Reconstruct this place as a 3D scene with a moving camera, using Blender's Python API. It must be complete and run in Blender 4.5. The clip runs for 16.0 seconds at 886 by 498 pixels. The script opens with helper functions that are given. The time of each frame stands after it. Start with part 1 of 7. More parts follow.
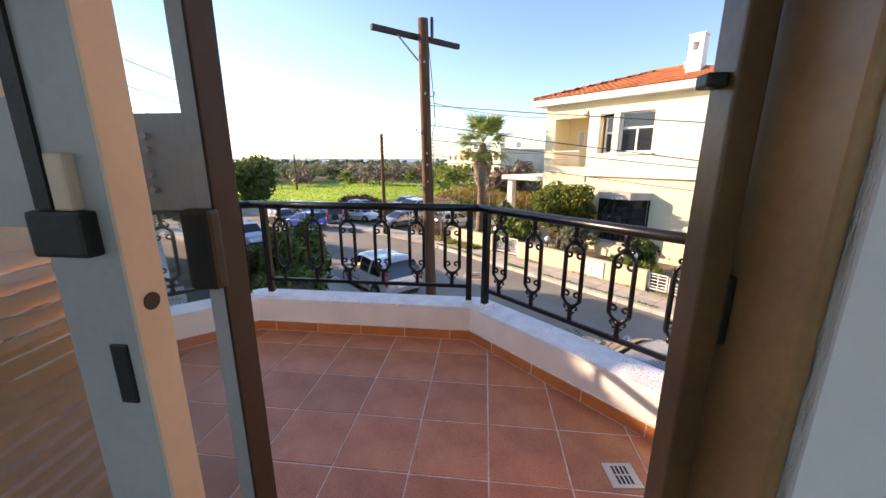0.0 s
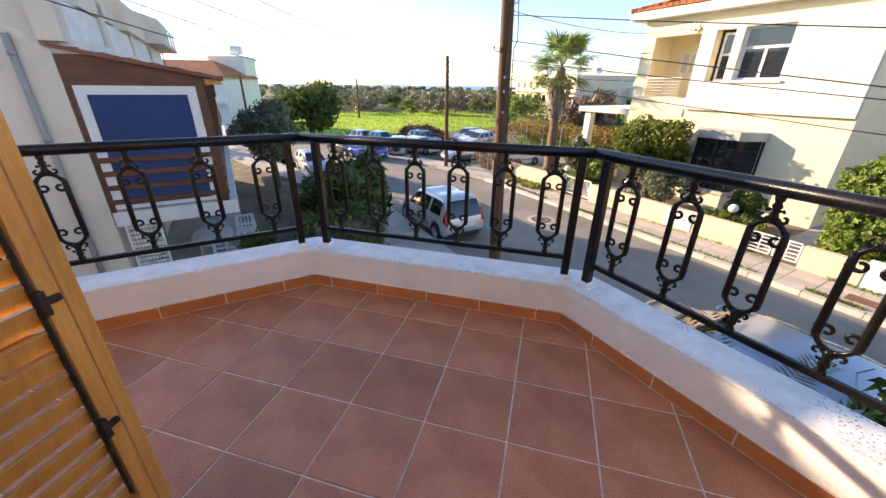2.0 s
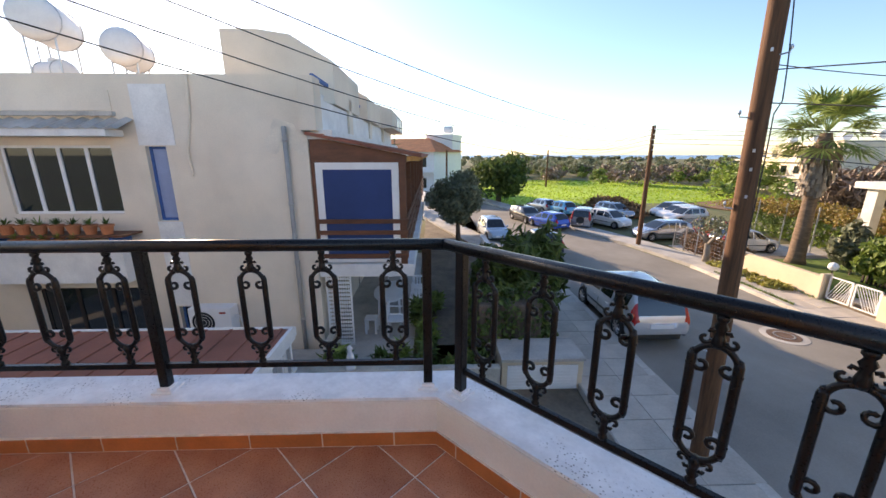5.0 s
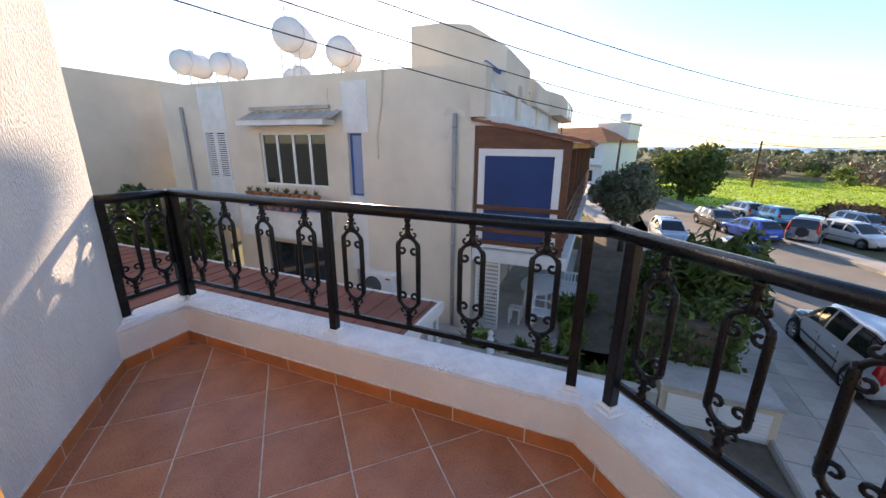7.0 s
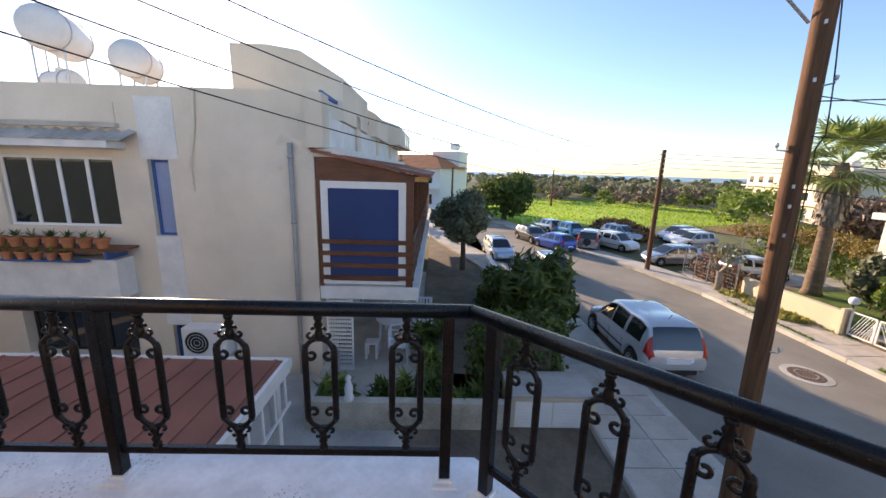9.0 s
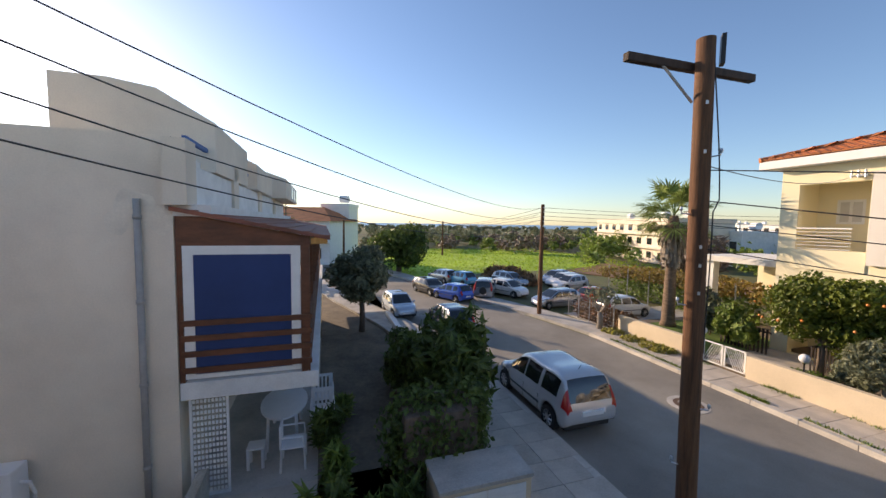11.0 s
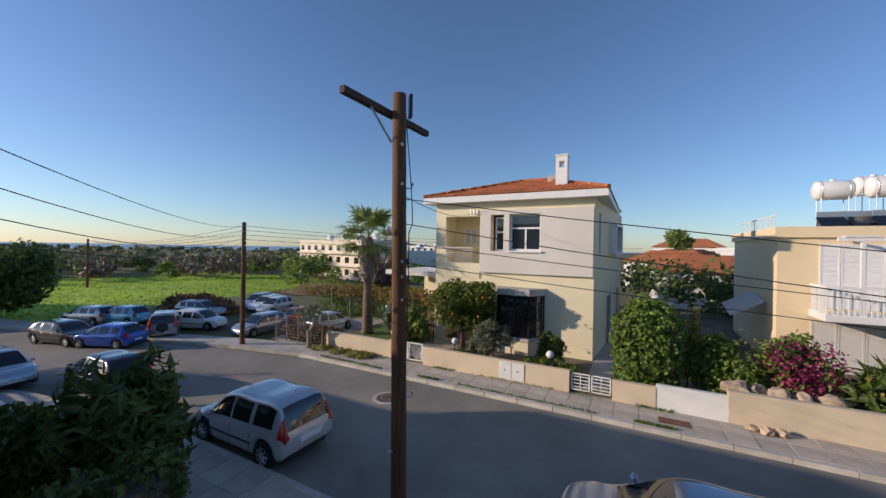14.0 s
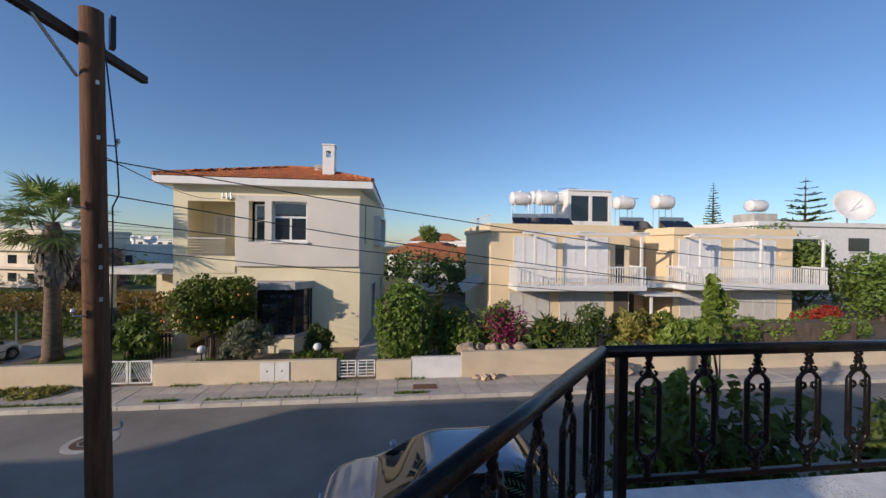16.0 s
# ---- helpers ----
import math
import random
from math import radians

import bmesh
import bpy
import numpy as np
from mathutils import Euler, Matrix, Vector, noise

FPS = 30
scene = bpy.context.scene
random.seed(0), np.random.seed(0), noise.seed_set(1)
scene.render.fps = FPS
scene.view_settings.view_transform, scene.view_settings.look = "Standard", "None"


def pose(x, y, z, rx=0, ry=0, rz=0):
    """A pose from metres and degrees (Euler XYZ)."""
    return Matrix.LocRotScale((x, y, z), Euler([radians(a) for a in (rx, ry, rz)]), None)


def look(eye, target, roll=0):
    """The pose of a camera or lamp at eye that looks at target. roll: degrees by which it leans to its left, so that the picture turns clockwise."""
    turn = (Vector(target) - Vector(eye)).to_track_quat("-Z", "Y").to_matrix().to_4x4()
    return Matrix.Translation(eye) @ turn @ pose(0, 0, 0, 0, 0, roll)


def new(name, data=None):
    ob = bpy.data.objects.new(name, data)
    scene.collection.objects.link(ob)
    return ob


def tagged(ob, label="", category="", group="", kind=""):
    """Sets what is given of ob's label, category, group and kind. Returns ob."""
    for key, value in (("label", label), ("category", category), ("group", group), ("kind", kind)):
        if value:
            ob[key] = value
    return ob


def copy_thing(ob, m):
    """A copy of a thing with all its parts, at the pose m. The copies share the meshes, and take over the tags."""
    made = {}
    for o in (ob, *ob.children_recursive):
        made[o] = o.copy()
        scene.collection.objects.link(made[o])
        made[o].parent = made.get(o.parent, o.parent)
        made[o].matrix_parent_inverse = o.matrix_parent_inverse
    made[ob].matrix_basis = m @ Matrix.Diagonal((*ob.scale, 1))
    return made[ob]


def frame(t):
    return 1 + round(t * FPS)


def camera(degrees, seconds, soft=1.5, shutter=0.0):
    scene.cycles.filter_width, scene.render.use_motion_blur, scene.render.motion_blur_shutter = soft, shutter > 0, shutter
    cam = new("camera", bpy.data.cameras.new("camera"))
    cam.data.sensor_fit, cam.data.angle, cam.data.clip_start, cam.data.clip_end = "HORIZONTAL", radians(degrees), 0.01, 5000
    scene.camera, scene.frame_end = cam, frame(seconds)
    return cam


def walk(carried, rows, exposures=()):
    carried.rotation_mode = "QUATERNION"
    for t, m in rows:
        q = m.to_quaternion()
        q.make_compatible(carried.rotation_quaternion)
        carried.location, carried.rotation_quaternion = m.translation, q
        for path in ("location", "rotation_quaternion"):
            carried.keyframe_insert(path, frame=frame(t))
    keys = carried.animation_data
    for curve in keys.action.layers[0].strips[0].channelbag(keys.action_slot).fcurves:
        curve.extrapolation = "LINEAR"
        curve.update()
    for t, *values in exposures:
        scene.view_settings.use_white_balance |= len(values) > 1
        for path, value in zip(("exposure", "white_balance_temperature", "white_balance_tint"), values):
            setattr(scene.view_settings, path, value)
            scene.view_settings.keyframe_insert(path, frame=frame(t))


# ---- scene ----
import collections

cam = camera(100.6, 16.0)
PATH = [
    (0, (0.282, -1.58, 1.281), (0.068, 0.35, 0.802), 0.1),
    (0.5, (0.24, -1.437, 1.242), (-0.109, 0.415, 0.571), 0.2),
    (1, (0.207, -1.322, 1.232), (-0.246, 0.468, 0.463), 0.4),
    (1.5, (0.075, -1.163, 1.219), (-0.393, 0.605, 0.411), 0.9),
    (2, (0.018, -1.022, 1.247), (-0.468, 0.739, 0.433), 0.8),
    (2.5, (0.001, -0.887, 1.259), (-0.58, 0.847, 0.448), 0.5),
    (3, (-0.078, -0.726, 1.275), (-0.722, 0.986, 0.467), 0.7),
    (3.5, (-0.153, -0.54, 1.298), (-0.87, 1.172, 0.555), 0.3),
    (4, (-0.174, -0.394, 1.327), (-1.072, 1.274, 0.685), -0.1),
    (4.5, (-0.268, -0.29, 1.345), (-1.378, 1.281, 0.79), 0.0),
    (5, (-0.373, -0.178, 1.328), (-1.702, 1.231, 0.83), -0.0),
    (7.5, (-0.482, -0.11, 1.245), (-2.272, 0.583, 0.684), 0.5),
    (8, (-0.541, -0.084, 1.304), (-2.236, 0.818, 0.744), 1.9),
    (8.5, (-0.636, -0.028, 1.366), (-2.161, 1.163, 0.862), 1.8),
    (9, (-0.675, 0.01, 1.432), (-2.028, 1.422, 1.013), 1.6),
    (9.5, (-0.752, 0.144, 1.551), (-1.981, 1.681, 1.195), 1.2),
    (12, (-1.845, 0.472, 1.599), (-2.471, 2.371, 1.567), 0.9),
    (12.5, (-1.934, 0.374, 1.626), (-2.372, 2.325, 1.617), 0.8),
    (13, (-1.836, 0.462, 1.615), (-2.033, 2.452, 1.609), 0.6),
    (13.5, (-1.676, 0.474, 1.581), (-1.528, 2.469, 1.577), 0.6),
    (14, (-1.631, 0.459, 1.537), (-1.045, 2.371, 1.536), 1.0),
    (14.5, (-1.672, 0.507, 1.532), (-0.59, 2.19, 1.525), 1.2),
    (15, (-1.664, 0.466, 1.501), (-0.286, 1.916, 1.492), 1.0),
    (15.5, (-1.634, 0.49, 1.426), (-0.13, 1.808, 1.414), 0.8),
    (16, (-1.458, 0.526, 1.403), (0.113, 1.764, 1.388), 0.7),
]
walk(cam, [(t, look(eye, target, roll)) for t, eye, target, roll in PATH],
     exposures=[(0, 1.42, 8200, 24), (1.5, 1.45, 8100, 20), (3.5, 1.5, 8000, 20), (5, 1.30, 8000, 20), (8.5, 1.28, 8000, 20), (9.2, 1.10, 7900, 20), (12.0, 0.42, 7600, 18), (13, 0.15, 6950, 17), (16, -0.10, 6450, 17)])

# ---- world and sun ----
SUN_ELEV, SUN_AZ = 15.3, 76.0            # degrees; azimuth from +y towards -x
sun_dir = Vector((-math.sin(radians(SUN_AZ)) * math.cos(radians(SUN_ELEV)),
                  math.cos(radians(SUN_AZ)) * math.cos(radians(SUN_ELEV)), math.sin(radians(SUN_ELEV))))
world = bpy.data.worlds.new("world")
scene.world = world
world.use_nodes = True
wn = world.node_tree
wn.nodes.clear()
sky = wn.nodes.new("ShaderNodeTexSky")
sky.sky_type = "NISHITA"
sky.sun_disc = False
sky.sun_elevation = radians(SUN_ELEV)
sky.sun_rotation = radians(-SUN_AZ)
sky.air_density, sky.dust_density, sky.ozone_density = 1.0, 0.3, 4.6
bg = wn.nodes.new("ShaderNodeBackground")
bg.inputs["Strength"].default_value = 0.15
wout = wn.nodes.new("ShaderNodeOutputWorld")
wn.links.new(sky.outputs[0], bg.inputs[0])
wn.links.new(bg.outputs[0], wout.inputs[0])
sun_data = bpy.data.lights.new("sun", "SUN")
sun_data.energy, sun_data.angle, sun_data.color = 4.0, radians(0.53), (1.0, 0.86, 0.68)
sun = new("sun", sun_data)
sun.matrix_world = look(sun_dir * 60, (0, 0, 0))

# ---- street frame: s runs along the road, n across it, away from the balcony ----
R2 = math.sqrt(2)


def P(s, n, z=0.0):
    return Vector(((s + n) / R2, (n - s) / R2, z))


def spose(s, n, z=0.0, rz=0.0):
    return Matrix.Translation(P(s, n, z)) @ pose(0, 0, 0, 0, 0, -45 + rz)


STREET = pose(0, 0, 0, 0, 0, -45)
ROAD_Z = -2.9


# ---- materials ----
def mat(name, col, rough=0.6, metal=0.0, var=0.15, scale=5.0, fine=60.0, bump=0.15, col2=None, rand=0.0, island=0.0,
        spec=0.5, coat=0.0, stretch=(1, 1, 1), dist=0.01):
    m = bpy.data.materials.new(name)
    m.use_nodes = True
    t = m.node_tree
    b = t.nodes["Principled BSDF"]
    L = t.links.new
    tc = t.nodes.new("ShaderNodeTexCoord")
    mp = t.nodes.new("ShaderNodeMapping")
    mp.inputs["Scale"].default_value = stretch
    L(tc.outputs["Object"], mp.inputs["Vector"])
    n1 = t.nodes.new("ShaderNodeTexNoise")
    n1.inputs["Scale"].default_value, n1.inputs["Detail"].default_value, n1.inputs["Roughness"].default_value = scale, 5, 0.6
    L(mp.outputs[0], n1.inputs["Vector"])
    n2 = t.nodes.new("ShaderNodeTexNoise")
    n2.inputs["Scale"].default_value, n2.inputs["Detail"].default_value = fine, 4
    L(mp.outputs[0], n2.inputs["Vector"])
    ramp = t.nodes.new("ShaderNodeValToRGB")
    c2 = col2 or tuple(min(1, c * (1 + var)) for c in col)
    c1 = tuple(c * (1 - var) for c in col)
    ramp.color_ramp.elements[0].position, ramp.color_ramp.elements[1].position = 0.32, 0.68
    ramp.color_ramp.elements[0].color, ramp.color_ramp.elements[1].color = (*c1, 1), (*c2, 1)
    add = t.nodes.new("ShaderNodeMath")
    add.operation = "MULTIPLY_ADD"
    add.inputs[1].default_value, add.inputs[2].default_value = 0.35, -0.175
    L(n2.outputs[0], add.inputs[0])
    sm = t.nodes.new("ShaderNodeMath")
    L(n1.outputs[0], sm.inputs[0])
    L(add.outputs[0], sm.inputs[1])
    L(sm.outputs[0], ramp.inputs[0])
    out = ramp.outputs[0]
    if rand or island:
        hs = t.nodes.new("ShaderNodeHueSaturation")
        src = t.nodes.new("ShaderNodeNewGeometry").outputs["Random Per Island"] if island else t.nodes.new("ShaderNodeObjectInfo").outputs["Random"]
        amt = island or rand
        ma = t.nodes.new("ShaderNodeMapRange")
        ma.inputs["To Min"].default_value, ma.inputs["To Max"].default_value = 1 - amt, 1 + amt
        L(src, ma.inputs["Value"])
        L(ma.outputs[0], hs.inputs["Value"])
        L(out, hs.inputs["Color"])
        out = hs.outputs[0]
    L(out, b.inputs["Base Color"])
    rr = t.nodes.new("ShaderNodeMapRange")
    rr.inputs["To Min"].default_value, rr.inputs["To Max"].default_value = max(0.02, rough - 0.12), min(1, rough + 0.12)
    L(n2.outputs[0], rr.inputs["Value"])
    L(rr.outputs[0], b.inputs["Roughness"])
    b.inputs["Metallic"].default_value = metal
    b.inputs["Specular IOR Level"].default_value = spec
    b.inputs["Coat Weight"].default_value = coat
    if bump:
        bp = t.nodes.new("ShaderNodeBump")
        bp.inputs["Strength"].default_value, bp.inputs["Distance"].default_value = bump, dist
        L(n2.outputs[0], bp.inputs["Height"])
        L(bp.outputs[0], b.inputs["Normal"])
    return m


def glass_mat(name, tint=(0.02, 0.025, 0.03), rough=0.03):
    m = bpy.data.materials.new(name)
    m.use_nodes = True
    b = m.node_tree.nodes["Principled BSDF"]
    b.inputs["Base Color"].default_value = (*tint, 1)
    b.inputs["Roughness"].default_value = rough
    b.inputs["Specular IOR Level"].default_value = 0.9
    return m


def clear_glass(name):
    """Thin clear glass: it lets light straight through and mirrors a little at a slant."""
    m = bpy.data.materials.new(name)
    m.use_nodes = True
    t = m.node_tree
    t.nodes.remove(t.nodes["Principled BSDF"])
    tr = t.nodes.new("ShaderNodeBsdfTransparent")
    tr.inputs["Color"].default_value = (0.93, 0.95, 0.94, 1)
    gl = t.nodes.new("ShaderNodeBsdfGlossy")
    gl.inputs["Roughness"].default_value = 0.03
    fr = t.nodes.new("ShaderNodeMath")
    fr.operation = "MULTIPLY_ADD"
    fr.inputs[1].default_value, fr.inputs[2].default_value = 0.35, 0.02
    lw = t.nodes.new("ShaderNodeLayerWeight")
    lw.inputs["Blend"].default_value = 0.3
    t.links.new(lw.outputs["Facing"], fr.inputs[0])
    mx = t.nodes.new("ShaderNodeMixShader")
    t.links.new(fr.outputs[0], mx.inputs[0])
    t.links.new(tr.outputs[0], mx.inputs[1])
    t.links.new(gl.outputs[0], mx.inputs[2])
    t.links.new(mx.outputs[0], t.nodes["Material Output"].inputs["Surface"])
    return m


def leaf_mat(name, col, col2, rand=0.35, trans=0.35):
    m = mat(name, col, 0.55, var=0.3, scale=3, fine=25, bump=0.0, col2=col2, island=rand)
    t = m.node_tree
    b = t.nodes["Principled BSDF"]
    tr = t.nodes.new("ShaderNodeBsdfTranslucent")
    mx = t.nodes.new("ShaderNodeMixShader")
    mx.inputs[0].default_value = trans
    t.links.new(b.inputs["Base Color"].links[0].from_socket, tr.inputs["Color"])
    t.links.new(b.outputs[0], mx.inputs[1])
    t.links.new(tr.outputs[0], mx.inputs[2])
    t.links.new(mx.outputs[0], t.nodes["Material Output"].inputs["Surface"])
    return m


M_TILE = mat("terracotta_tile", (0.52, 0.175, 0.08), 0.30, var=0.22, scale=4, fine=140, bump=0.08, col2=(0.60, 0.25, 0.13), rand=0.13, dist=0.002)
M_SKIRT = mat("terracotta_skirting", (0.58, 0.19, 0.06), 0.35, var=0.15, scale=6, fine=120, bump=0.05, rand=0.12, dist=0.002)
M_GROUT = mat("grout", (0.74, 0.62, 0.52), 0.9, var=0.25, scale=20, fine=200, bump=0.3, dist=0.002)
M_PARAPET = mat("painted_render", (0.86, 0.80, 0.72), 0.85, var=0.08, scale=2.5, fine=90, bump=0.25, dist=0.004)
M_COPING = mat("chipped_white_paint", (0.87, 0.86, 0.84), 0.8, var=0.10, scale=9, fine=45, bump=0.5, dist=0.006)
def specks(m, col, size=70.0, cover=0.30, patch=3.0):
    """Chips and mould specks with a shape of their own, gathered in patches."""
    t = m.node_tree
    b = t.nodes["Principled BSDF"]
    src = b.inputs["Base Color"].links[0].from_socket
    tc = t.nodes.new("ShaderNodeTexCoord")
    v = t.nodes.new("ShaderNodeTexVoronoi")
    v.inputs["Scale"].default_value = size
    t.links.new(tc.outputs["Object"], v.inputs["Vector"])
    n = t.nodes.new("ShaderNodeTexNoise")
    n.inputs["Scale"].default_value, n.inputs["Detail"].default_value = patch, 6
    t.links.new(tc.outputs["Object"], n.inputs["Vector"])
    r1 = t.nodes.new("ShaderNodeMapRange")
    r1.inputs["From Min"].default_value, r1.inputs["From Max"].default_value = cover, cover - 0.10
    t.links.new(v.outputs["Distance"], r1.inputs["Value"])
    r2 = t.nodes.new("ShaderNodeMapRange")
    r2.inputs["From Min"].default_value, r2.inputs["From Max"].default_value = 0.50, 0.62
    t.links.new(n.outputs[0], r2.inputs["Value"])
    mul = t.nodes.new("ShaderNodeMath")
    mul.operation = "MULTIPLY"
    t.links.new(r1.outputs[0], mul.inputs[0])
    t.links.new(r2.outputs[0], mul.inputs[1])
    mx = t.nodes.new("ShaderNodeMixRGB")
    mx.inputs[2].default_value = (*col, 1)
    t.links.new(mul.outputs[0], mx.inputs[0])
    t.links.new(src, mx.inputs[1])
    t.links.new(mx.outputs[0], b.inputs["Base Color"])
    return m


specks(M_COPING, (0.30, 0.28, 0.25))
M_STUCCO = mat("combed_stucco", (0.82, 0.80, 0.76), 0.95, var=0.06, scale=3, fine=85, bump=1.0, stretch=(1.6, 1.6, 0.45), dist=0.012)
M_IRON = mat("black_iron_paint", (0.008, 0.008, 0.009), 0.30, var=0.4, scale=12, fine=160, bump=0.15, dist=0.001, col2=(0.014, 0.013, 0.012), spec=0.32)
M_WHITEWALL = mat("white_wall_paint", (0.86, 0.86, 0.85), 0.8, var=0.04, scale=2, fine=60, bump=0.08)
M_PINE = mat("varnished_pine", (0.60, 0.30, 0.075), 0.38, var=0.2, scale=3.5, fine=40, bump=0.08, stretch=(6, 6, 0.7), col2=(0.70, 0.38, 0.11), rand=0.06, dist=0.002)
M_BROWNALU = mat("dark_brown_frame", (0.028, 0.016, 0.011), 0.62, var=0.25, scale=8, fine=90, bump=0.05)
M_TANALU = mat("tan_brown_frame", (0.38, 0.20, 0.08), 0.4, var=0.2, scale=8, fine=90, bump=0.05)
M_MIDBROWN = mat("brown_stained_frame", (0.15, 0.072, 0.028), 0.4, var=0.25, scale=8, fine=90, bump=0.06)
M_DULLPIPE = mat("grey_plastic_pipe", (0.36, 0.35, 0.33), 0.7, var=0.1, scale=6, fine=60, bump=0.04)
M_GREYALU = mat("aluminium_frame", (0.44, 0.45, 0.44), 0.42, 0.0, var=0.1, scale=8, fine=120, bump=0.04)
M_BEIGEALU = mat("beige_frame", (0.76, 0.60, 0.44), 0.45, var=0.06, scale=8, fine=90, bump=0.03)
M_BLACK = mat("black_plastic", (0.012, 0.012, 0.012), 0.45, var=0.3, scale=20, fine=150, bump=0.1)
M_STEEL = mat("galvanised_steel", (0.55, 0.56, 0.57), 0.4, 0.85, var=0.1, scale=20, fine=150, bump=0.05)
M_ASPHALT = mat("asphalt", (0.245, 0.220, 0.185), 0.85, var=0.22, scale=0.35, fine=55, bump=0.35, dist=0.006, col2=(0.32, 0.29, 0.245))
M_PAVE = mat("concrete_slab", (0.50, 0.44, 0.37), 0.9, var=0.18, scale=1.3, fine=40, bump=0.3, rand=0.09, dist=0.006)
M_KERB = mat("kerb_concrete", (0.52, 0.48, 0.42), 0.9, var=0.2, scale=2, fine=40, bump=0.3, rand=0.08)
M_CONCRETE = mat("weathered_concrete", (0.46, 0.43, 0.385), 0.9, var=0.25, scale=1.1, fine=30, bump=0.3, dist=0.006)
M_GROUND = mat("dry_earth_and_grass", (0.16, 0.13, 0.07), 0.95, var=0.3, scale=0.08, fine=2.5, bump=0.5, col2=(0.15, 0.17, 0.05), dist=0.05)
M_MEADOW = mat("meadow", (0.28, 0.44, 0.03), 0.9, var=0.3, scale=0.12, fine=3.0, bump=0.6, col2=(0.44, 0.62, 0.05), dist=0.08)
M_TILLED = mat("tilled_earth", (0.22, 0.12, 0.06), 0.95, var=0.25, scale=0.3, fine=4, bump=0.6, dist=0.06)
M_SOIL = mat("garden_soil", (0.17, 0.13, 0.09), 0.95, var=0.35, scale=1.2, fine=12, bump=0.6, dist=0.03)
M_GRASS = mat("grass", (0.09, 0.15, 0.02), 0.9, var=0.3, scale=2, fine=30, bump=0.7, col2=(0.14, 0.22, 0.03), dist=0.03)
M_CREAM = mat("cream_render", (0.82, 0.73, 0.50), 0.9, var=0.05, scale=0.7, fine=40, bump=0.12)
M_GREYREN = mat("pale_grey_render", (0.72, 0.67, 0.59), 0.9, var=0.05, scale=0.7, fine=40, bump=0.12)
M_WALLCREAM = mat("garden_wall_render", (0.66, 0.545, 0.39), 0.9, var=0.09, scale=0.9, fine=35, bump=0.2)
M_PEACH = mat("peach_render", (0.83, 0.66, 0.42), 0.9, var=0.05, scale=0.8, fine=40, bump=0.12)
M_BEIGE = mat("beige_render", (0.75, 0.655, 0.53), 0.92, var=0.10, scale=0.7, fine=40, bump=0.2)
M_WHITE = mat("white_paint", (0.80, 0.79, 0.76), 0.6, var=0.05, scale=3, fine=50, bump=0.06)
M_TRIMWHITE = mat("white_trim_old", (0.74, 0.73, 0.70), 0.75, var=0.10, scale=2.5, fine=40, bump=0.12)
M_ROOFTILE = mat("clay_roof_tile", (0.52, 0.17, 0.06), 0.8, var=0.2, scale=1.5, fine=30, bump=0.2, island=0.18)
M_REDROOF = mat("red_roof_sheet", (0.27, 0.10, 0.065), 0.75, var=0.2, scale=1.2, fine=30, bump=0.15)
M_WOODBROWN = mat("brown_stained_wood", (0.155, 0.055, 0.024), 0.55, var=0.3, scale=3, fine=30, bump=0.2, stretch=(1, 1, 4), rand=0.1)
M_POLE = mat("pole_timber", (0.115, 0.048, 0.020), 0.85, var=0.4, scale=4, fine=35, bump=0.5, stretch=(6, 6, 0.35), col2=(0.19, 0.085, 0.037), dist=0.006)
M_POLEDARK = mat("tarred_timber", (0.05, 0.028, 0.018), 0.8, var=0.4, scale=4, fine=35, bump=0.4, stretch=(3, 3, 0.5))
M_BLUE = mat("blue_canvas", (0.022, 0.05, 0.155), 0.8, var=0.12, scale=1.5, fine=200, bump=0.1)
M_BLUEPAINT = mat("blue_paint", (0.03, 0.11, 0.32), 0.6, var=0.15, scale=4, fine=40, bump=0.05)
M_SHUTTER = mat("white_louvre_paint", (0.78, 0.78, 0.77), 0.6, var=0.04, scale=3, fine=40, bump=0.04)
M_GREYSHUT = mat("grey_blind", (0.62, 0.60, 0.56), 0.6, var=0.05, scale=3, fine=40, bump=0.05)
M_DARKGLASS = glass_mat("window_glass")
M_GLASS = clear_glass("clear_glass")
# dark base colour puts the shade of rooms and openings into the surface
M_INSIDE_SHADE = mat("interior_shade", (0.10, 0.085, 0.07), 0.9, var=0.2, scale=1)
M_TERRA = mat("terracotta_pot", (0.48, 0.18, 0.08), 0.8, var=0.2, scale=6, fine=60, bump=0.15, rand=0.15)
M_TANK = mat("white_tank", (0.76, 0.75, 0.73), 0.5, var=0.06, scale=3, fine=30, bump=0.03)
M_PANEL = glass_mat("solar_panel_glass", (0.01, 0.012, 0.02), 0.12)
M_BARK = mat("bark", (0.13, 0.095, 0.07), 0.95, var=0.35, scale=5, fine=30, bump=0.8, stretch=(1, 1, 0.4), dist=0.02)
M_BARKPALE = mat("pale_bark", (0.26, 0.22, 0.18), 0.95, var=0.3, scale=5, fine=30, bump=0.7, stretch=(1, 1, 0.4), dist=0.02)
M_PALMTRUNK = mat("palm_trunk", (0.20, 0.135, 0.09), 0.95, var=0.35, scale=4, fine=25, bump=0.8, stretch=(1, 1, 3), dist=0.03)
M_PALMDRY = mat("dry_palm_skirt", (0.27, 0.22, 0.17), 0.95, var=0.3, scale=4, fine=25, bump=0.3, island=0.3)
M_ROCK = mat("boulder", (0.45, 0.34, 0.24), 0.9, var=0.3, scale=3, fine=20, bump=0.5, rand=0.2, dist=0.03)
M_PLASTIC = mat("white_plastic", (0.78, 0.78, 0.77), 0.45, var=0.03, scale=4, fine=60, bump=0.03)
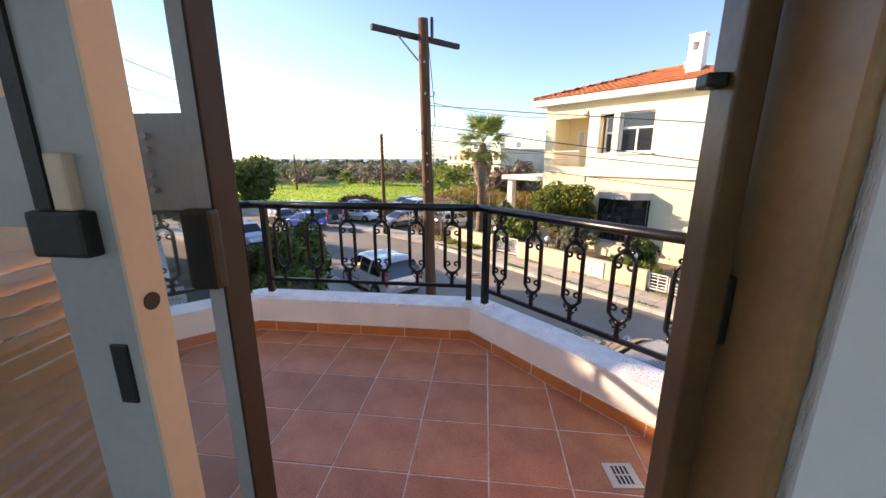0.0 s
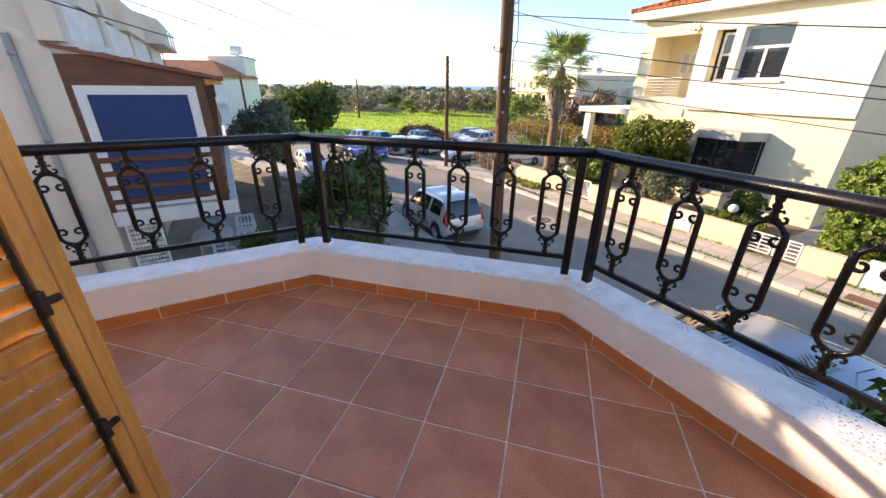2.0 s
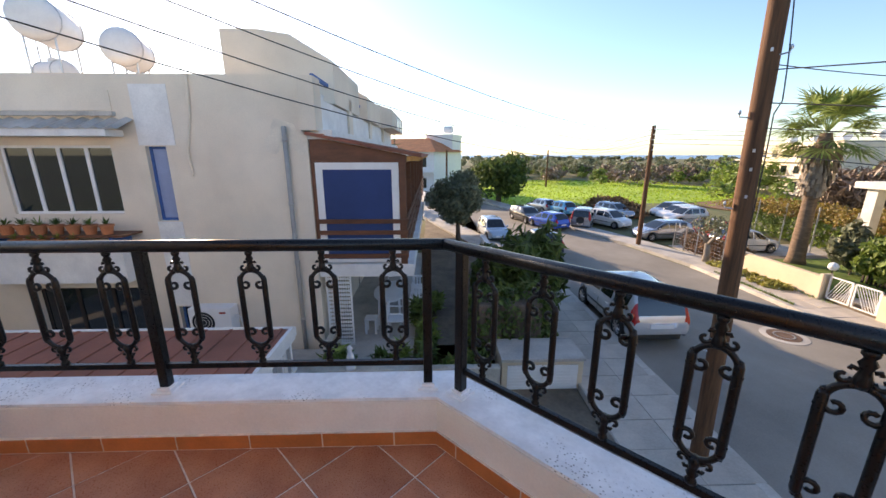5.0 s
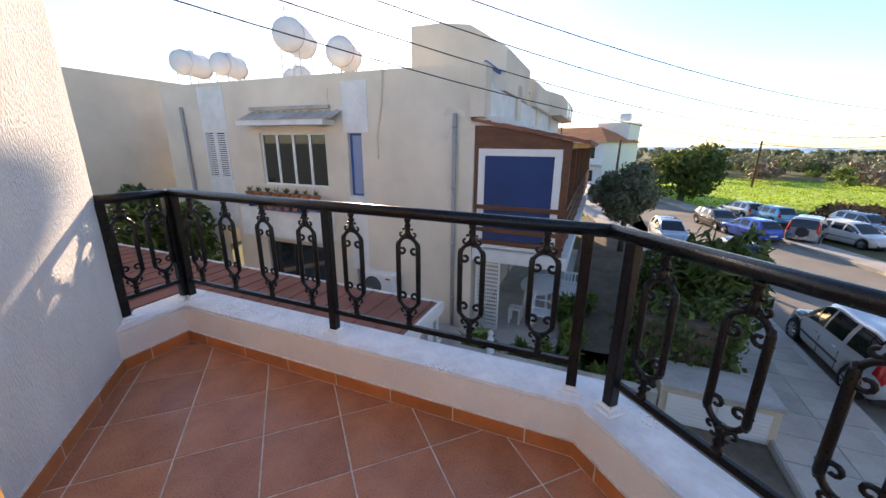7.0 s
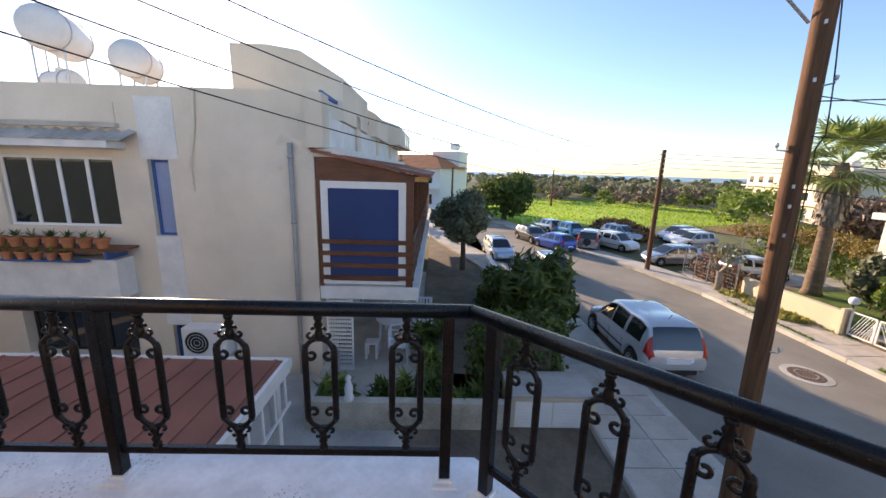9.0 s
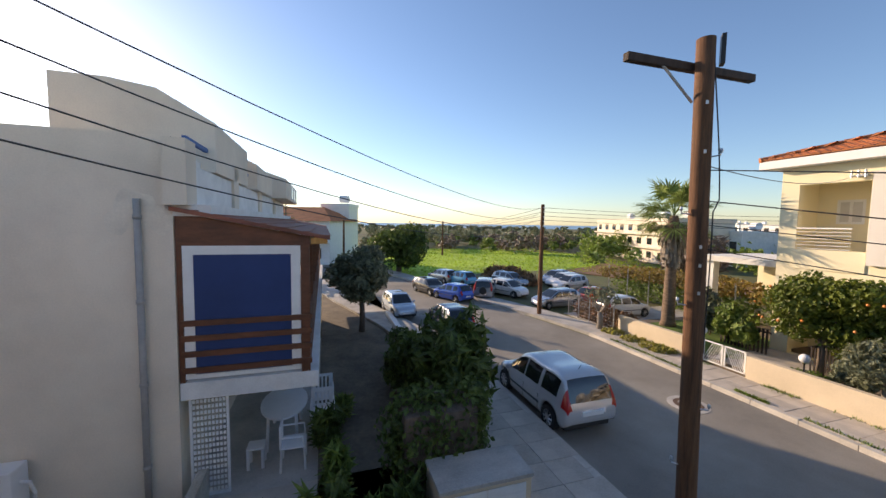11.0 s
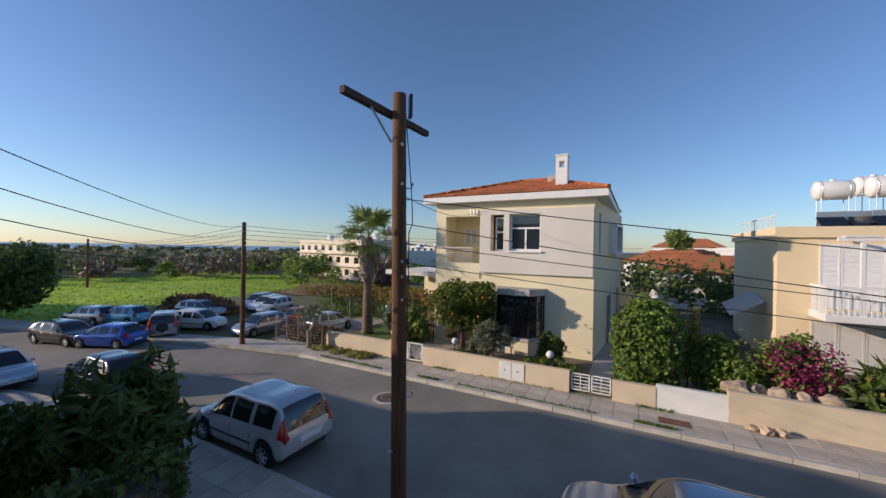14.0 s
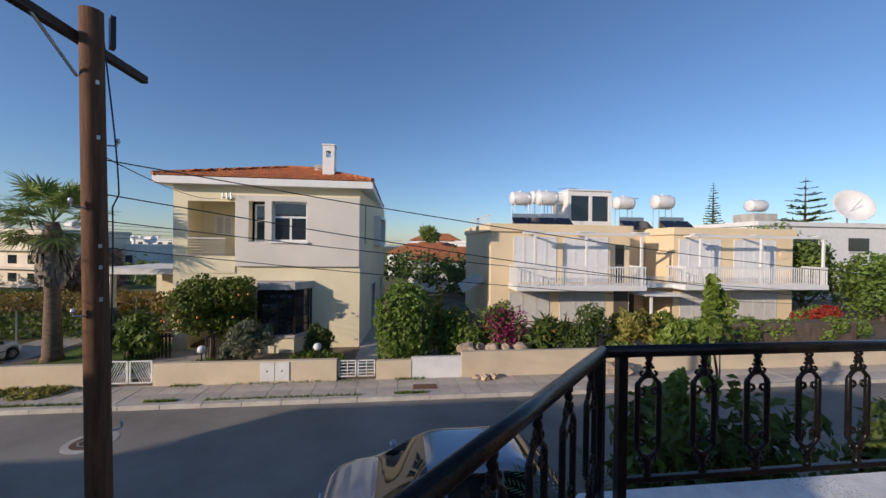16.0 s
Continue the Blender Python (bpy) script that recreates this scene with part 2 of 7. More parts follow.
M_WIRE = mat("wire", (0.03, 0.03, 0.032), 0.6, var=0.2, scale=4, fine=40, bump=0)
M_STRAW = mat("dry_brush", (0.24, 0.13, 0.06), 0.95, var=0.35, scale=3, fine=20, bump=0.5, island=0.3)
L_OLIVE = leaf_mat("olive_leaves", (0.15, 0.175, 0.10), (0.27, 0.29, 0.18))
L_DARK = leaf_mat("dark_leaves", (0.065, 0.11, 0.022), (0.15, 0.21, 0.045))
L_CITRUS = leaf_mat("citrus_leaves", (0.10, 0.15, 0.018), (0.21, 0.25, 0.035))
L_HEDGE = leaf_mat("hedge_leaves", (0.14, 0.22, 0.035), (0.24, 0.35, 0.065))
L_MID = leaf_mat("shrub_leaves", (0.14, 0.21, 0.04), (0.26, 0.35, 0.075))
L_BRIGHT = leaf_mat("young_leaves", (0.15, 0.24, 0.03), (0.26, 0.35, 0.06))
L_YELLOW = leaf_mat("yellow_leaves", (0.30, 0.27, 0.05), (0.42, 0.40, 0.10))
L_PINK = leaf_mat("bougainvillea_flowers", (0.34, 0.035, 0.12), (0.48, 0.07, 0.20))
L_RED = leaf_mat("red_flowers", (0.42, 0.03, 0.02), (0.55, 0.08, 0.04))
L_PALM = leaf_mat("palm_fronds", (0.19, 0.27, 0.065), (0.34, 0.42, 0.13), trans=0.35)
L_BARE = leaf_mat("bare_twigs", (0.20, 0.14, 0.10), (0.28, 0.20, 0.15), trans=0.05)
L_RUST = leaf_mat("autumn_vine", (0.30, 0.16, 0.04), (0.32, 0.26, 0.06))
L_MEADOW = leaf_mat("meadow_blades", (0.30, 0.46, 0.03), (0.44, 0.60, 0.05), rand=0.15, trans=0.45)
L_FAR = leaf_mat("far_foliage", (0.19, 0.21, 0.10), (0.32, 0.32, 0.17), trans=0.15)


# ---- mesh helpers ----
def obj(name, bm, m, matrix=None, parent=None, smooth=False):
    me = bpy.data.meshes.new(name)
    bm.to_mesh(me)
    bm.free()
    for mm in (m if isinstance(m, (list, tuple)) else [m]):
        me.materials.append(mm)
    if smooth:
        for p in me.polygons:
            p.use_smooth = True
    ob = new(name, me)
    if parent:
        ob.parent = parent
    if matrix is not None:
        if parent:
            ob.matrix_basis = matrix
        else:
            ob.matrix_world = matrix
    return ob


def part(name, bm, m, parent, label="", smooth=False, matrix=None):
    ob = obj(name, bm, m, matrix, parent, smooth)
    return tagged(ob, label=label)


def thing(name, matrix, label, category, group="", kind=""):
    ob = new(name)
    ob.empty_display_size = 0.1
    ob.matrix_world = matrix
    return tagged(ob, label, category, group, kind)


def struct(name, bm, m, matrix=None, label="", smooth=False):
    return tagged(obj(name, bm, m, matrix, None, smooth), label=label, kind="structure")


def bx(bm, x0, x1, y0, y1, z0, z1, bev=0.0, mi=0):
    vs = [bm.verts.new(p) for p in ((x0, y0, z0), (x1, y0, z0), (x1, y1, z0), (x0, y1, z0), (x0, y0, z1), (x1, y0, z1), (x1, y1, z1), (x0, y1, z1))]
    fs = []
    for q in ((3, 2, 1, 0), (4, 5, 6, 7), (0, 1, 5, 4), (1, 2, 6, 5), (2, 3, 7, 6), (3, 0, 4, 7)):
        f = bm.faces.new([vs[i] for i in q])
        f.material_index = mi
        fs.append(f)
    if bev:
        es = list({e for f in fs for e in f.edges})
        bmesh.ops.bevel(bm, geom=es, offset=bev, segments=2, affect="EDGES", profile=0.6)
    return bm


def box(x0, x1, y0, y1, z0, z1, bev=0.0):
    return bx(bmesh.new(), x0, x1, y0, y1, z0, z1, bev)


def prism(pts, z0, z1, bm=None):
    """Upright prism over a counter-clockwise outline."""
    bm = bm or bmesh.new()
    lo = [bm.verts.new((p[0], p[1], z0)) for p in pts]
    hi = [bm.verts.new((p[0], p[1], z1)) for p in pts]
    bm.faces.new(lo[::-1])
    bm.faces.new(hi)
    k = len(pts)
    for i in range(k):
        bm.faces.new((lo[i], lo[(i + 1) % k], hi[(i + 1) % k], hi[i]))
    return bm


def tube(bm, pts, r, segs=8, r2=None, caps=True):
    """A round bar along a line of points."""
    pts = [Vector(p) for p in pts]
    rings = []
    up = Vector((0, 0, 1))
    k = len(pts)
    side = None
    for i, p in enumerate(pts):
        d = (pts[min(i + 1, k - 1)] - pts[max(i - 1, 0)]).normalized()
        if side is None:
            side = d.cross(up if abs(d.z) < 0.9 else Vector((1, 0, 0))).normalized()
        else:
            side = (side - d * side.dot(d)).normalized()
        up2 = side.cross(d).normalized()
        rr = r if r2 is None else r + (r2 - r) * i / max(1, k - 1)
        rings.append([bm.verts.new(p + (side * math.cos(a) + up2 * math.sin(a)) * rr) for a in (2 * math.pi * j / segs for j in range(segs))])
    for a, b in zip(rings, rings[1:]):
        for j in range(segs):
            bm.faces.new((a[j], a[(j + 1) % segs], b[(j + 1) % segs], b[j]))
    if caps:
        bm.faces.new(rings[0][::-1])
        bm.faces.new(rings[-1])
    return bm


def lathe(bm, prof, segs=16, c=(0, 0, 0)):
    """A turned shape about z: prof is (radius, z) from the bottom up."""
    rings = [[bm.verts.new((c[0] + r * math.cos(2 * math.pi * j / segs), c[1] + r * math.sin(2 * math.pi * j / segs), c[2] + z)) for j in range(segs)] for r, z in prof]
    for a, b in zip(rings, rings[1:]):
        for j in range(segs):
            bm.faces.new((a[j], a[(j + 1) % segs], b[(j + 1) % segs], b[j]))
    bm.faces.new(rings[0][::-1])
    bm.faces.new(rings[-1])
    return bm


def ball(bm, c, r, sx=1, sy=1, sz=1, sub=2, rough=0.0, seed=0):
    res = bmesh.ops.create_icosphere(bm, subdivisions=sub, radius=1)
    for v in res["verts"]:
        k = r * (1 + rough * noise.noise(v.co * 1.7 + Vector((seed, seed * 2.1, 0))))
        v.co = Vector((c[0] + v.co.x * k * sx, c[1] + v.co.y * k * sy, c[2] + v.co.z * k * sz))
    return bm


def wall_with_holes(u0, u1, z0, z1, y0, y1, holes):
    """A wall along x from y0 to y1 thick, with rectangular holes (a0, a1, b0, b1) through it, as one mesh."""
    us = sorted({u0, u1, *[h[0] for h in holes], *[h[1] for h in holes]})
    zs = sorted({z0, z1, *[h[2] for h in holes], *[h[3] for h in holes]})
    bm = bmesh.new()
    vid = {}

    def V(i, j, y):
        key = (i, j, y)
        if key not in vid:
            vid[key] = bm.verts.new((us[i], y, zs[j]))
        return vid[key]

    def solid(i, j):
        if not (0 <= i < len(us) - 1 and 0 <= j < len(zs) - 1):
            return False
        cu, cz = (us[i] + us[i + 1]) / 2, (zs[j] + zs[j + 1]) / 2
        return not any(h[0] < cu < h[1] and h[2] < cz < h[3] for h in holes)
    for i in range(len(us) - 1):
        for j in range(len(zs) - 1):
            if not solid(i, j):
                continue
            bm.faces.new((V(i, j, y0), V(i + 1, j, y0), V(i + 1, j + 1, y0), V(i, j + 1, y0)))
            bm.faces.new((V(i, j, y1), V(i, j + 1, y1), V(i + 1, j + 1, y1), V(i + 1, j, y1)))
            for di, dj, a, b in ((-1, 0, (i, j), (i, j + 1)), (1, 0, (i + 1, j + 1), (i + 1, j)), (0, -1, (i + 1, j), (i, j)), (0, 1, (i, j + 1), (i + 1, j + 1))):
                if not solid(i + di, j + dj):
                    bm.faces.new((V(*a, y0), V(*b, y0), V(*b, y1), V(*a, y1)))
    bmesh.ops.recalc_face_normals(bm, faces=bm.faces)
    return bm


def cloud_mesh(name, verts, faces, m):
    me = bpy.data.meshes.new(name)
    me.from_pydata(verts, [], faces)
    me.materials.append(m)
    me.update()
    return me

# ==== ground, road and pavements ====
KN, KF = 3.9, 9.58                     # near and far kerb lines, across the road
bm = bmesh.new()
bx(bm, -2500, 2500, -1500, 3500, -3.6, -3.04)
struct("ground", bm, M_GROUND, STREET, "dry earth and patchy grass")
# the road: straight before the house, then bending away to the left
bend = [(-4.0, 0.0), (-13.0, 0.0), (-17.0, -0.8), (-22.0, -2.4), (-34.0, -5.6), (-60.0, -15.0), (-110.0, -36.0)]


def strip(n0, n1, s_right, z0, z1):
    a = [(s_right, n0)] + [(s, n0 + k) for s, k in bend]
    b = [(s_right, n1)] + [(s + (n1 - n0) * 0.0, n1 + k) for s, k in bend]
    bm = bmesh.new()
    lo = [[bm.verts.new((s, n, z)) for s, n in line] for line in (a, b) for z in (z0, z1)]
    for i in range(len(a) - 1):
        bm.faces.new((lo[1][i + 1], lo[1][i], lo[3][i], lo[3][i + 1]))
        bm.faces.new((lo[0][i + 1], lo[0][i], lo[1][i], lo[1][i + 1]))
        bm.faces.new((lo[3][i + 1], lo[3][i], lo[2][i], lo[2][i + 1]))
    bm.faces.new((lo[0][0], lo[2][0], lo[3][0], lo[1][0]))
    bmesh.ops.recalc_face_normals(bm, faces=bm.faces)
    return bm


struct("road", strip(KN, KF, 60, -3.1, ROAD_Z), M_ASPHALT, STREET, "worn grey asphalt street")
WALL_N = 10.95
struct("pavement_far", strip(KF + 0.16, WALL_N + 0.1, 60, -3.1, -2.795), M_CONCRETE, STREET, "weathered concrete pavement bed")
struct("pavement_near", strip(2.3, KN - 0.15, 30, -3.1, -2.795), M_CONCRETE, STREET, "grey concrete pavement on the shaded side")
# meadow and the parking place beyond the road's bend
struct("meadow", prism([(-29.5, 3.0), (-31.0, 10.5), (-32.0, 18.5), (-35.5, 29.0), (-49.0, 40.0), (-60.0, 27.0), (-66.0, 12.0), (-64.0, 1.0)], -3.1, -2.985), M_MEADOW, STREET, "bright green meadow")
struct("parking_ground", prism([(-31.2, 8.4), (-12.5, 9.0), (-12.5, 21.8), (-33.0, 21.8), (-32.2, 16.0)], -3.1, -2.93), M_GROUND, STREET, "rough parking ground with grass")

# ==== the balcony ====
W_Y = -1.08                             # face of the house wall with the balcony door
A_S, B_Y, C_N, Z_N, E_S = -1.60, 0.865, 0.757, -2.75, 1.95


def edge(o):
    """Corners of the balcony's edge, moved out by o: wall, Z, A, B, C, wall."""
    ab_n = R2 * (B_Y + o) + A_S - o
    bc_s = C_N + o - R2 * (B_Y + o)
    return [P(Z_N - o - R2 * W_Y, Z_N - o), P(A_S - o, Z_N - o), P(A_S - o, ab_n), P(bc_s, C_N + o), P(E_S + o, C_N + o), P(E_S + o, E_S + o + R2 * W_Y)]


inner, outer, railing_line = edge(0), edge(0.225), edge(0.10)
PARA_Z = 0.243                          # top of the low parapet
floor_poly = [p.to_2d() for p in inner][::-1]
bm = prism([(p.x, p.y) for p in edge(0.21)][::-1], -0.22, -0.0035)
balcony_floor = struct("balcony_slab", bm, M_GROUT, None, "grouted balcony floor slab")
for i, nm in enumerate(("z", "a", "b", "c", "e")):
    q = [inner[i], inner[i + 1], outer[i + 1], outer[i]]
    bm = prism([(p.x, p.y) for p in q], -0.26, PARA_Z)
    bmesh.ops.recalc_face_normals(bm, faces=bm.faces)
    es = [e for e in bm.edges if all(v.co.z > 0.2 for v in e.verts) and ((e.verts[0].co - e.verts[1].co).length > 0.25)]
    bmesh.ops.bevel(bm, geom=es, offset=0.012, segments=3, affect="EDGES")
    struct("parapet_" + nm, bm, M_PARAPET, None, "low cream-white rendered parapet")
    q2 = [inner[i].lerp(outer[i], 0.015), inner[i + 1].lerp(outer[i + 1], 0.015), outer[i + 1].lerp(inner[i + 1], 0.04), outer[i].lerp(inner[i], 0.04)]
    bm = prism([(p.x, p.y) for p in q2], PARA_Z - 0.006, PARA_Z + 0.007)
    bmesh.ops.recalc_face_normals(bm, faces=bm.faces)
    struct("coping_" + nm, bm, M_COPING, None, "chipped white paint on the parapet top")

# ==== our own house: the wall with the balcony door, the room behind ====
DOOR = (-1.0, 0.568, 0.02, 2.15)
bm = wall_with_holes(-2.95, 1.95, -3.0, 2.75, W_Y - 0.19, W_Y, [DOOR])
struct("wall_door", bm, M_STUCCO, None, "rough combed white stucco wall")
struct("wall_left_return", prism([tuple(p.to_2d()) for p in (P(-1.22, -2.75), P(-1.22, -12), P(-0.97, -12), P(-0.97, -2.75))], -3.0, 2.75), M_STUCCO)
struct("wall_right_return", prism([tuple(p.to_2d()) for p in (P(1.95, 0.42), P(14, 0.42), P(14, 0.17), P(1.95, 0.17))][::-1], -3.0, 2.75), M_STUCCO)
struct("floor_room", box(-2.9, 2.4, -6, W_Y - 0.19, -0.2, 0.0), mat("room_floor", (0.45, 0.40, 0.34), 0.3, scale=2))
struct("ceiling", box(-2.9, 2.4, -6, W_Y - 0.19, 2.6, 2.75), M_WHITEWALL)
# unseen room walls; their wide openings are added to let daylight in
struct("wall_room_back", wall_with_holes(-2.9, 2.4, 0, 2.6, -6.2, -6.0, [(-2.4, 1.9, 0.5, 2.4)]), M_WHITEWALL)
bm = wall_with_holes(-6.0, W_Y - 0.19, 0, 2.6, 2.9, 3.1, [(-5.4, -2.2, 0.4, 2.4)])
struct("wall_room_left", bm, M_WHITEWALL, pose(0, 0, 0, 0, 0, 90))
bm = wall_with_holes(-6.0, W_Y - 0.19, 0, 2.6, -2.6, -2.4, [(-5.4, -2.4, 0.4, 2.4)])
struct("wall_room_right", bm, M_WHITEWALL, pose(0, 0, 0, 0, 0, 90))

# ==== balcony: railing ====
def spiral(c, r0, a0, turns, side, k=9, shrink=0.55):
    """A scroll in the x-z plane that winds in from radius r0."""
    out = []
    for i in range(k + 1):
        f = i / k
        a = a0 + side * turns * 2 * math.pi * f
        r = r0 * (1 - shrink * f)
        out.append((c[0] + r * math.cos(a), 0, c[1] + r * math.sin(a)))
    return out


def baluster_mesh():
    """Cast scroll baluster between the rails, from z = 0 (bottom rail) to H."""
    H, w = 0.534, 0.052
    bm = bmesh.new()
    for top in (False, True):
        def Z(z):
            return H - z if top else z
        prof = [(0.016, 0), (0.016, 0.012), (0.010, 0.02), (0.017, 0.034), (0.010, 0.048), (0.014, 0.062), (0.018, 0.078), (0.011, 0.094)]
        prof = [(r, Z(z)) for r, z in prof]
        lathe(bm, prof[::-1] if top else prof, 8)
        for sd in (-1, 1):
            arc = [(sd * w * math.sin(a), 0, Z(0.145 - 0.058 * math.cos(a))) for a in (0.1 + 1.5 * i / 7 for i in range(8))]
            tube(bm, arc, 0.0095, 6)
            tube(bm, [(p[0] * 1, 0, Z(p[2])) for p in spiral((sd * 0.030, 0.152), 0.020, math.pi * (0.02 if sd > 0 else 0.98), 0.85, sd, 9)], 0.0078, 6, 0.006)
            tube(bm, [(p[0], 0, Z(p[2])) for p in spiral((sd * 0.030, 0.074), 0.015, math.pi * (1.0 if sd > 0 else 0.0), 0.8, -sd, 8)], 0.0075, 6, 0.005)
            tube(bm, [(sd * 0.012, 0, Z(0.05)), (sd * 0.022, 0, Z(0.046)), (sd * 0.024, 0, Z(0.054))], 0.0055, 6)
            ball(bm, (sd * (w + 0.009), 0, Z(0.158)), 0.006, sub=1)
            ball(bm, (sd * (w + 0.0), 0, Z(0.118)), 0.010, sub=1)
    for sd in (-1, 1):
        lathe(bm, [(0.009, 0.118), (0.0125, 0.13), (0.0125, H - 0.13), (0.009, H - 0.118)], 8, (sd * w, 0, 0))
    me = bpy.data.meshes.new("baluster")
    bm.to_mesh(me)
    bm.free()
    me.materials.append(M_IRON)
    for p in me.polygons:
        p.use_smooth = True
    return me


BAL = baluster_mesh()
RAIL_Z, LOW_Z = 0.948, 0.389


def post_bm(h0=0.252, h1=0.932):
    bm = bmesh.new()
    bx(bm, -0.021, 0.021, -0.021, 0.021, h0, h1, 0.005)
    return bm


def railing(i, posts, count, label):
    a, b = railing_line[i].copy(), railing_line[i + 1].copy()
    a.z = b.z = 0
    d = (b - a)
    Ln = d.length
    ang = math.degrees(math.atan2(d.y, d.x))
    th = thing("balcony_railing", Matrix.Translation(a) @ pose(0, 0, 0, 0, 0, ang), label, "railing", "balcony railings")
    bm = bmesh.new()
    tube(bm, [(-0.003, 0, RAIL_Z), (Ln + 0.003, 0, RAIL_Z)], 0.0265, 14)
    part("top_rail", bm, M_IRON, th, smooth=True)
    part("bottom_rail", box(posts[0] * Ln, posts[-1] * Ln, -0.011, 0.011, LOW_Z - 0.026, LOW_Z, 0.003), M_IRON, th)
    for f in posts:
        bmp = post_bm()
        bmesh.ops.translate(bmp, verts=bmp.verts, vec=(f * Ln, 0, 0))
        po = part("post", bmp, M_IRON, th)
        bmf = bmesh.new()
        bx(bmf, f * Ln - 0.048, f * Ln + 0.048, -0.048, 0.048, PARA_Z + 0.0065, PARA_Z + 0.017, 0.002)
        bx(bmf, f * Ln - 0.030, f * Ln + 0.030, -0.030, 0.030, PARA_Z + 0.015, PARA_Z + 0.032, 0.004)
        part("post_foot", bmf, M_COPING, po, "white-painted foot plate")
    for (f0, f1), k in zip(zip(posts, posts[1:]), count):
        for j in range(k):
            x = (f0 + (f1 - f0) * (j + 0.5 + 0.04 * (j - (k - 1) / 2) / k) / k) * Ln
            ob = new("baluster", BAL)
            ob.parent = th
            ob.matrix_basis = pose(x, 0, LOW_Z)
    return th


railing(0, (0.03, 0.93), (2,), "short black iron railing with scroll balusters beside a white wall")
railing(1, (0.012, 0.478, 0.968), (4, 4), "black iron railing with scroll balusters on the white parapet")
railing(2, (0.059, 0.966), (6,), "black iron railing with scroll balusters on the chamfered parapet")
railing(3, (0.033, 0.985), (9,), "black iron railing with scroll balusters above the street")
railing(4, (0.08, 0.9), (2,), "short black iron railing at the balcony's end")

# ==== balcony: shutters and sliding door ====
def shutter(hinge, ang, flip, label, tilt=24):
    w, t = 0.53, 0.036
    th = thing("louvred_shutter", Matrix.Translation(hinge) @ pose(0, 0, 0, 0, 0, ang), label, "shutter", "balcony door shutters")
    z0, z1 = 0.03, 2.12
    for x0, x1 in ((0.0, 0.075), (w - 0.075, w)):
        part("stile", box(x0, x1, -t / 2, t / 2, z0, z1, 0.004), M_PINE, th)
        # darker strip 1 mm proud, its colour standing for a groove's shade
        bm = bmesh.new()
        bx(bm, x0 + 0.036 if x0 else x0 + 0.032, x0 + 0.040 if x0 else x0 + 0.036, -t / 2 - 0.001, t / 2 + 0.001, z0, z1)
        part("bead", bm, M_TANALU, th, "darker strip in place of the shaded groove beside the stile")
    for za, zb in ((z0, z0 + 0.11), (1.03, 1.12), (z1 - 0.10, z1)):
        part("rail", box(0.075, w - 0.075, -t / 2, t / 2, za, zb, 0.003), M_PINE, th)
    me = None
    for za, zb in ((z0 + 0.11, 1.03), (1.12, z1 - 0.10)):
        k = int((zb - za) / 0.058)
        for j in range(k):
            z = za + (j + 0.5) * (zb - za) / k
            if me is None:
                bm = box(0.078, w - 0.078, -0.005, 0.005, -0.0315, 0.0315, 0.002)
                ob = part("slat", bm, M_PINE, th)
                me = ob.data
            else:
                ob = new("slat", me)
                ob.parent = th
            ob.matrix_basis = pose(0, 0, z, -tilt * flip, 0, 0)
    bm = bmesh.new()
    tube(bm, [(w - 0.086, flip * 0.016, z0 + 0.14), (w - 0.086, flip * 0.016, 1.0)], 0.006, 6)
    part("tilt_bar", bm, M_BLACK, th, "black metal tilt bar")
    for z in (0.42, 0.80, 1.55):
        bm = box(w - 0.085, w - 0.045, flip * 0.018, flip * 0.030, z - 0.008, z + 0.008, 0.002)
        bx(bm, w - 0.088, w - 0.072, flip * 0.016, flip * 0.034, z - 0.03, z + 0.03, 0.003)
        part("catch", bm, M_BLACK, th, "black catch hook")
    for z in (0.25, 1.9):
        bm = bmesh.new()
        tube(bm, [(0, 0, z - 0.05), (0, 0, z + 0.05)], 0.011, 8)
        part("hinge", bm, M_BLACK, th, "black hinge")
    return th


shutter(Vector((-1.0, W_Y + 0.03, 0)), 93.5, -1, "open varnished pine louvred shutter by the balcony door")
right_leaf = shutter(Vector((0.595, W_Y + 0.025, 0)), 62.0, 1, "sunlit open varnished pine louvred shutter", 11)
bm = box(0.50, 0.545, -0.045, -0.018, 1.06, 1.085, 0.003)
tube(bm, [(0.52, -0.03, 1.035), (0.52, -0.03, 1.065)], 0.012, 8)
part("bolt", bm, M_TANALU, right_leaf, "brass bolt on the leading edge")

door = tagged(new("sliding_door"), "half-open grey aluminium sliding balcony door with glass", "door")


def leaf(x0, x1, y0, y1, m_edge, m_side, nm, ws):
    """One sliding leaf: stiles, rails, glass."""
    f = part(nm, box(x1 - ws, x1, y0, y1, 0.03, 2.10, 0.003), m_edge, door)
    part("stile", box(x0, x0 + 0.055, y0, y1, 0.03, 2.10, 0.003), m_side, door)
    for za, zb in ((0.03, 0.13), (1.22, 1.33), (2.03, 2.10)):
        part("rail", box(x0 + 0.055, x1 - ws, y0 + 0.004, y1 - 0.004, za, zb, 0.002), M_GREYALU, door)
    for za, zb in ((0.13, 1.22), (1.33, 2.03)):
        pane = part("pane", box(x0 + 0.05, x1 - ws + 0.004, (y0 + y1) / 2 - 0.003, (y0 + y1) / 2 + 0.003, za, zb), M_GLASS, door)
        pane.visible_shadow = False
    return f


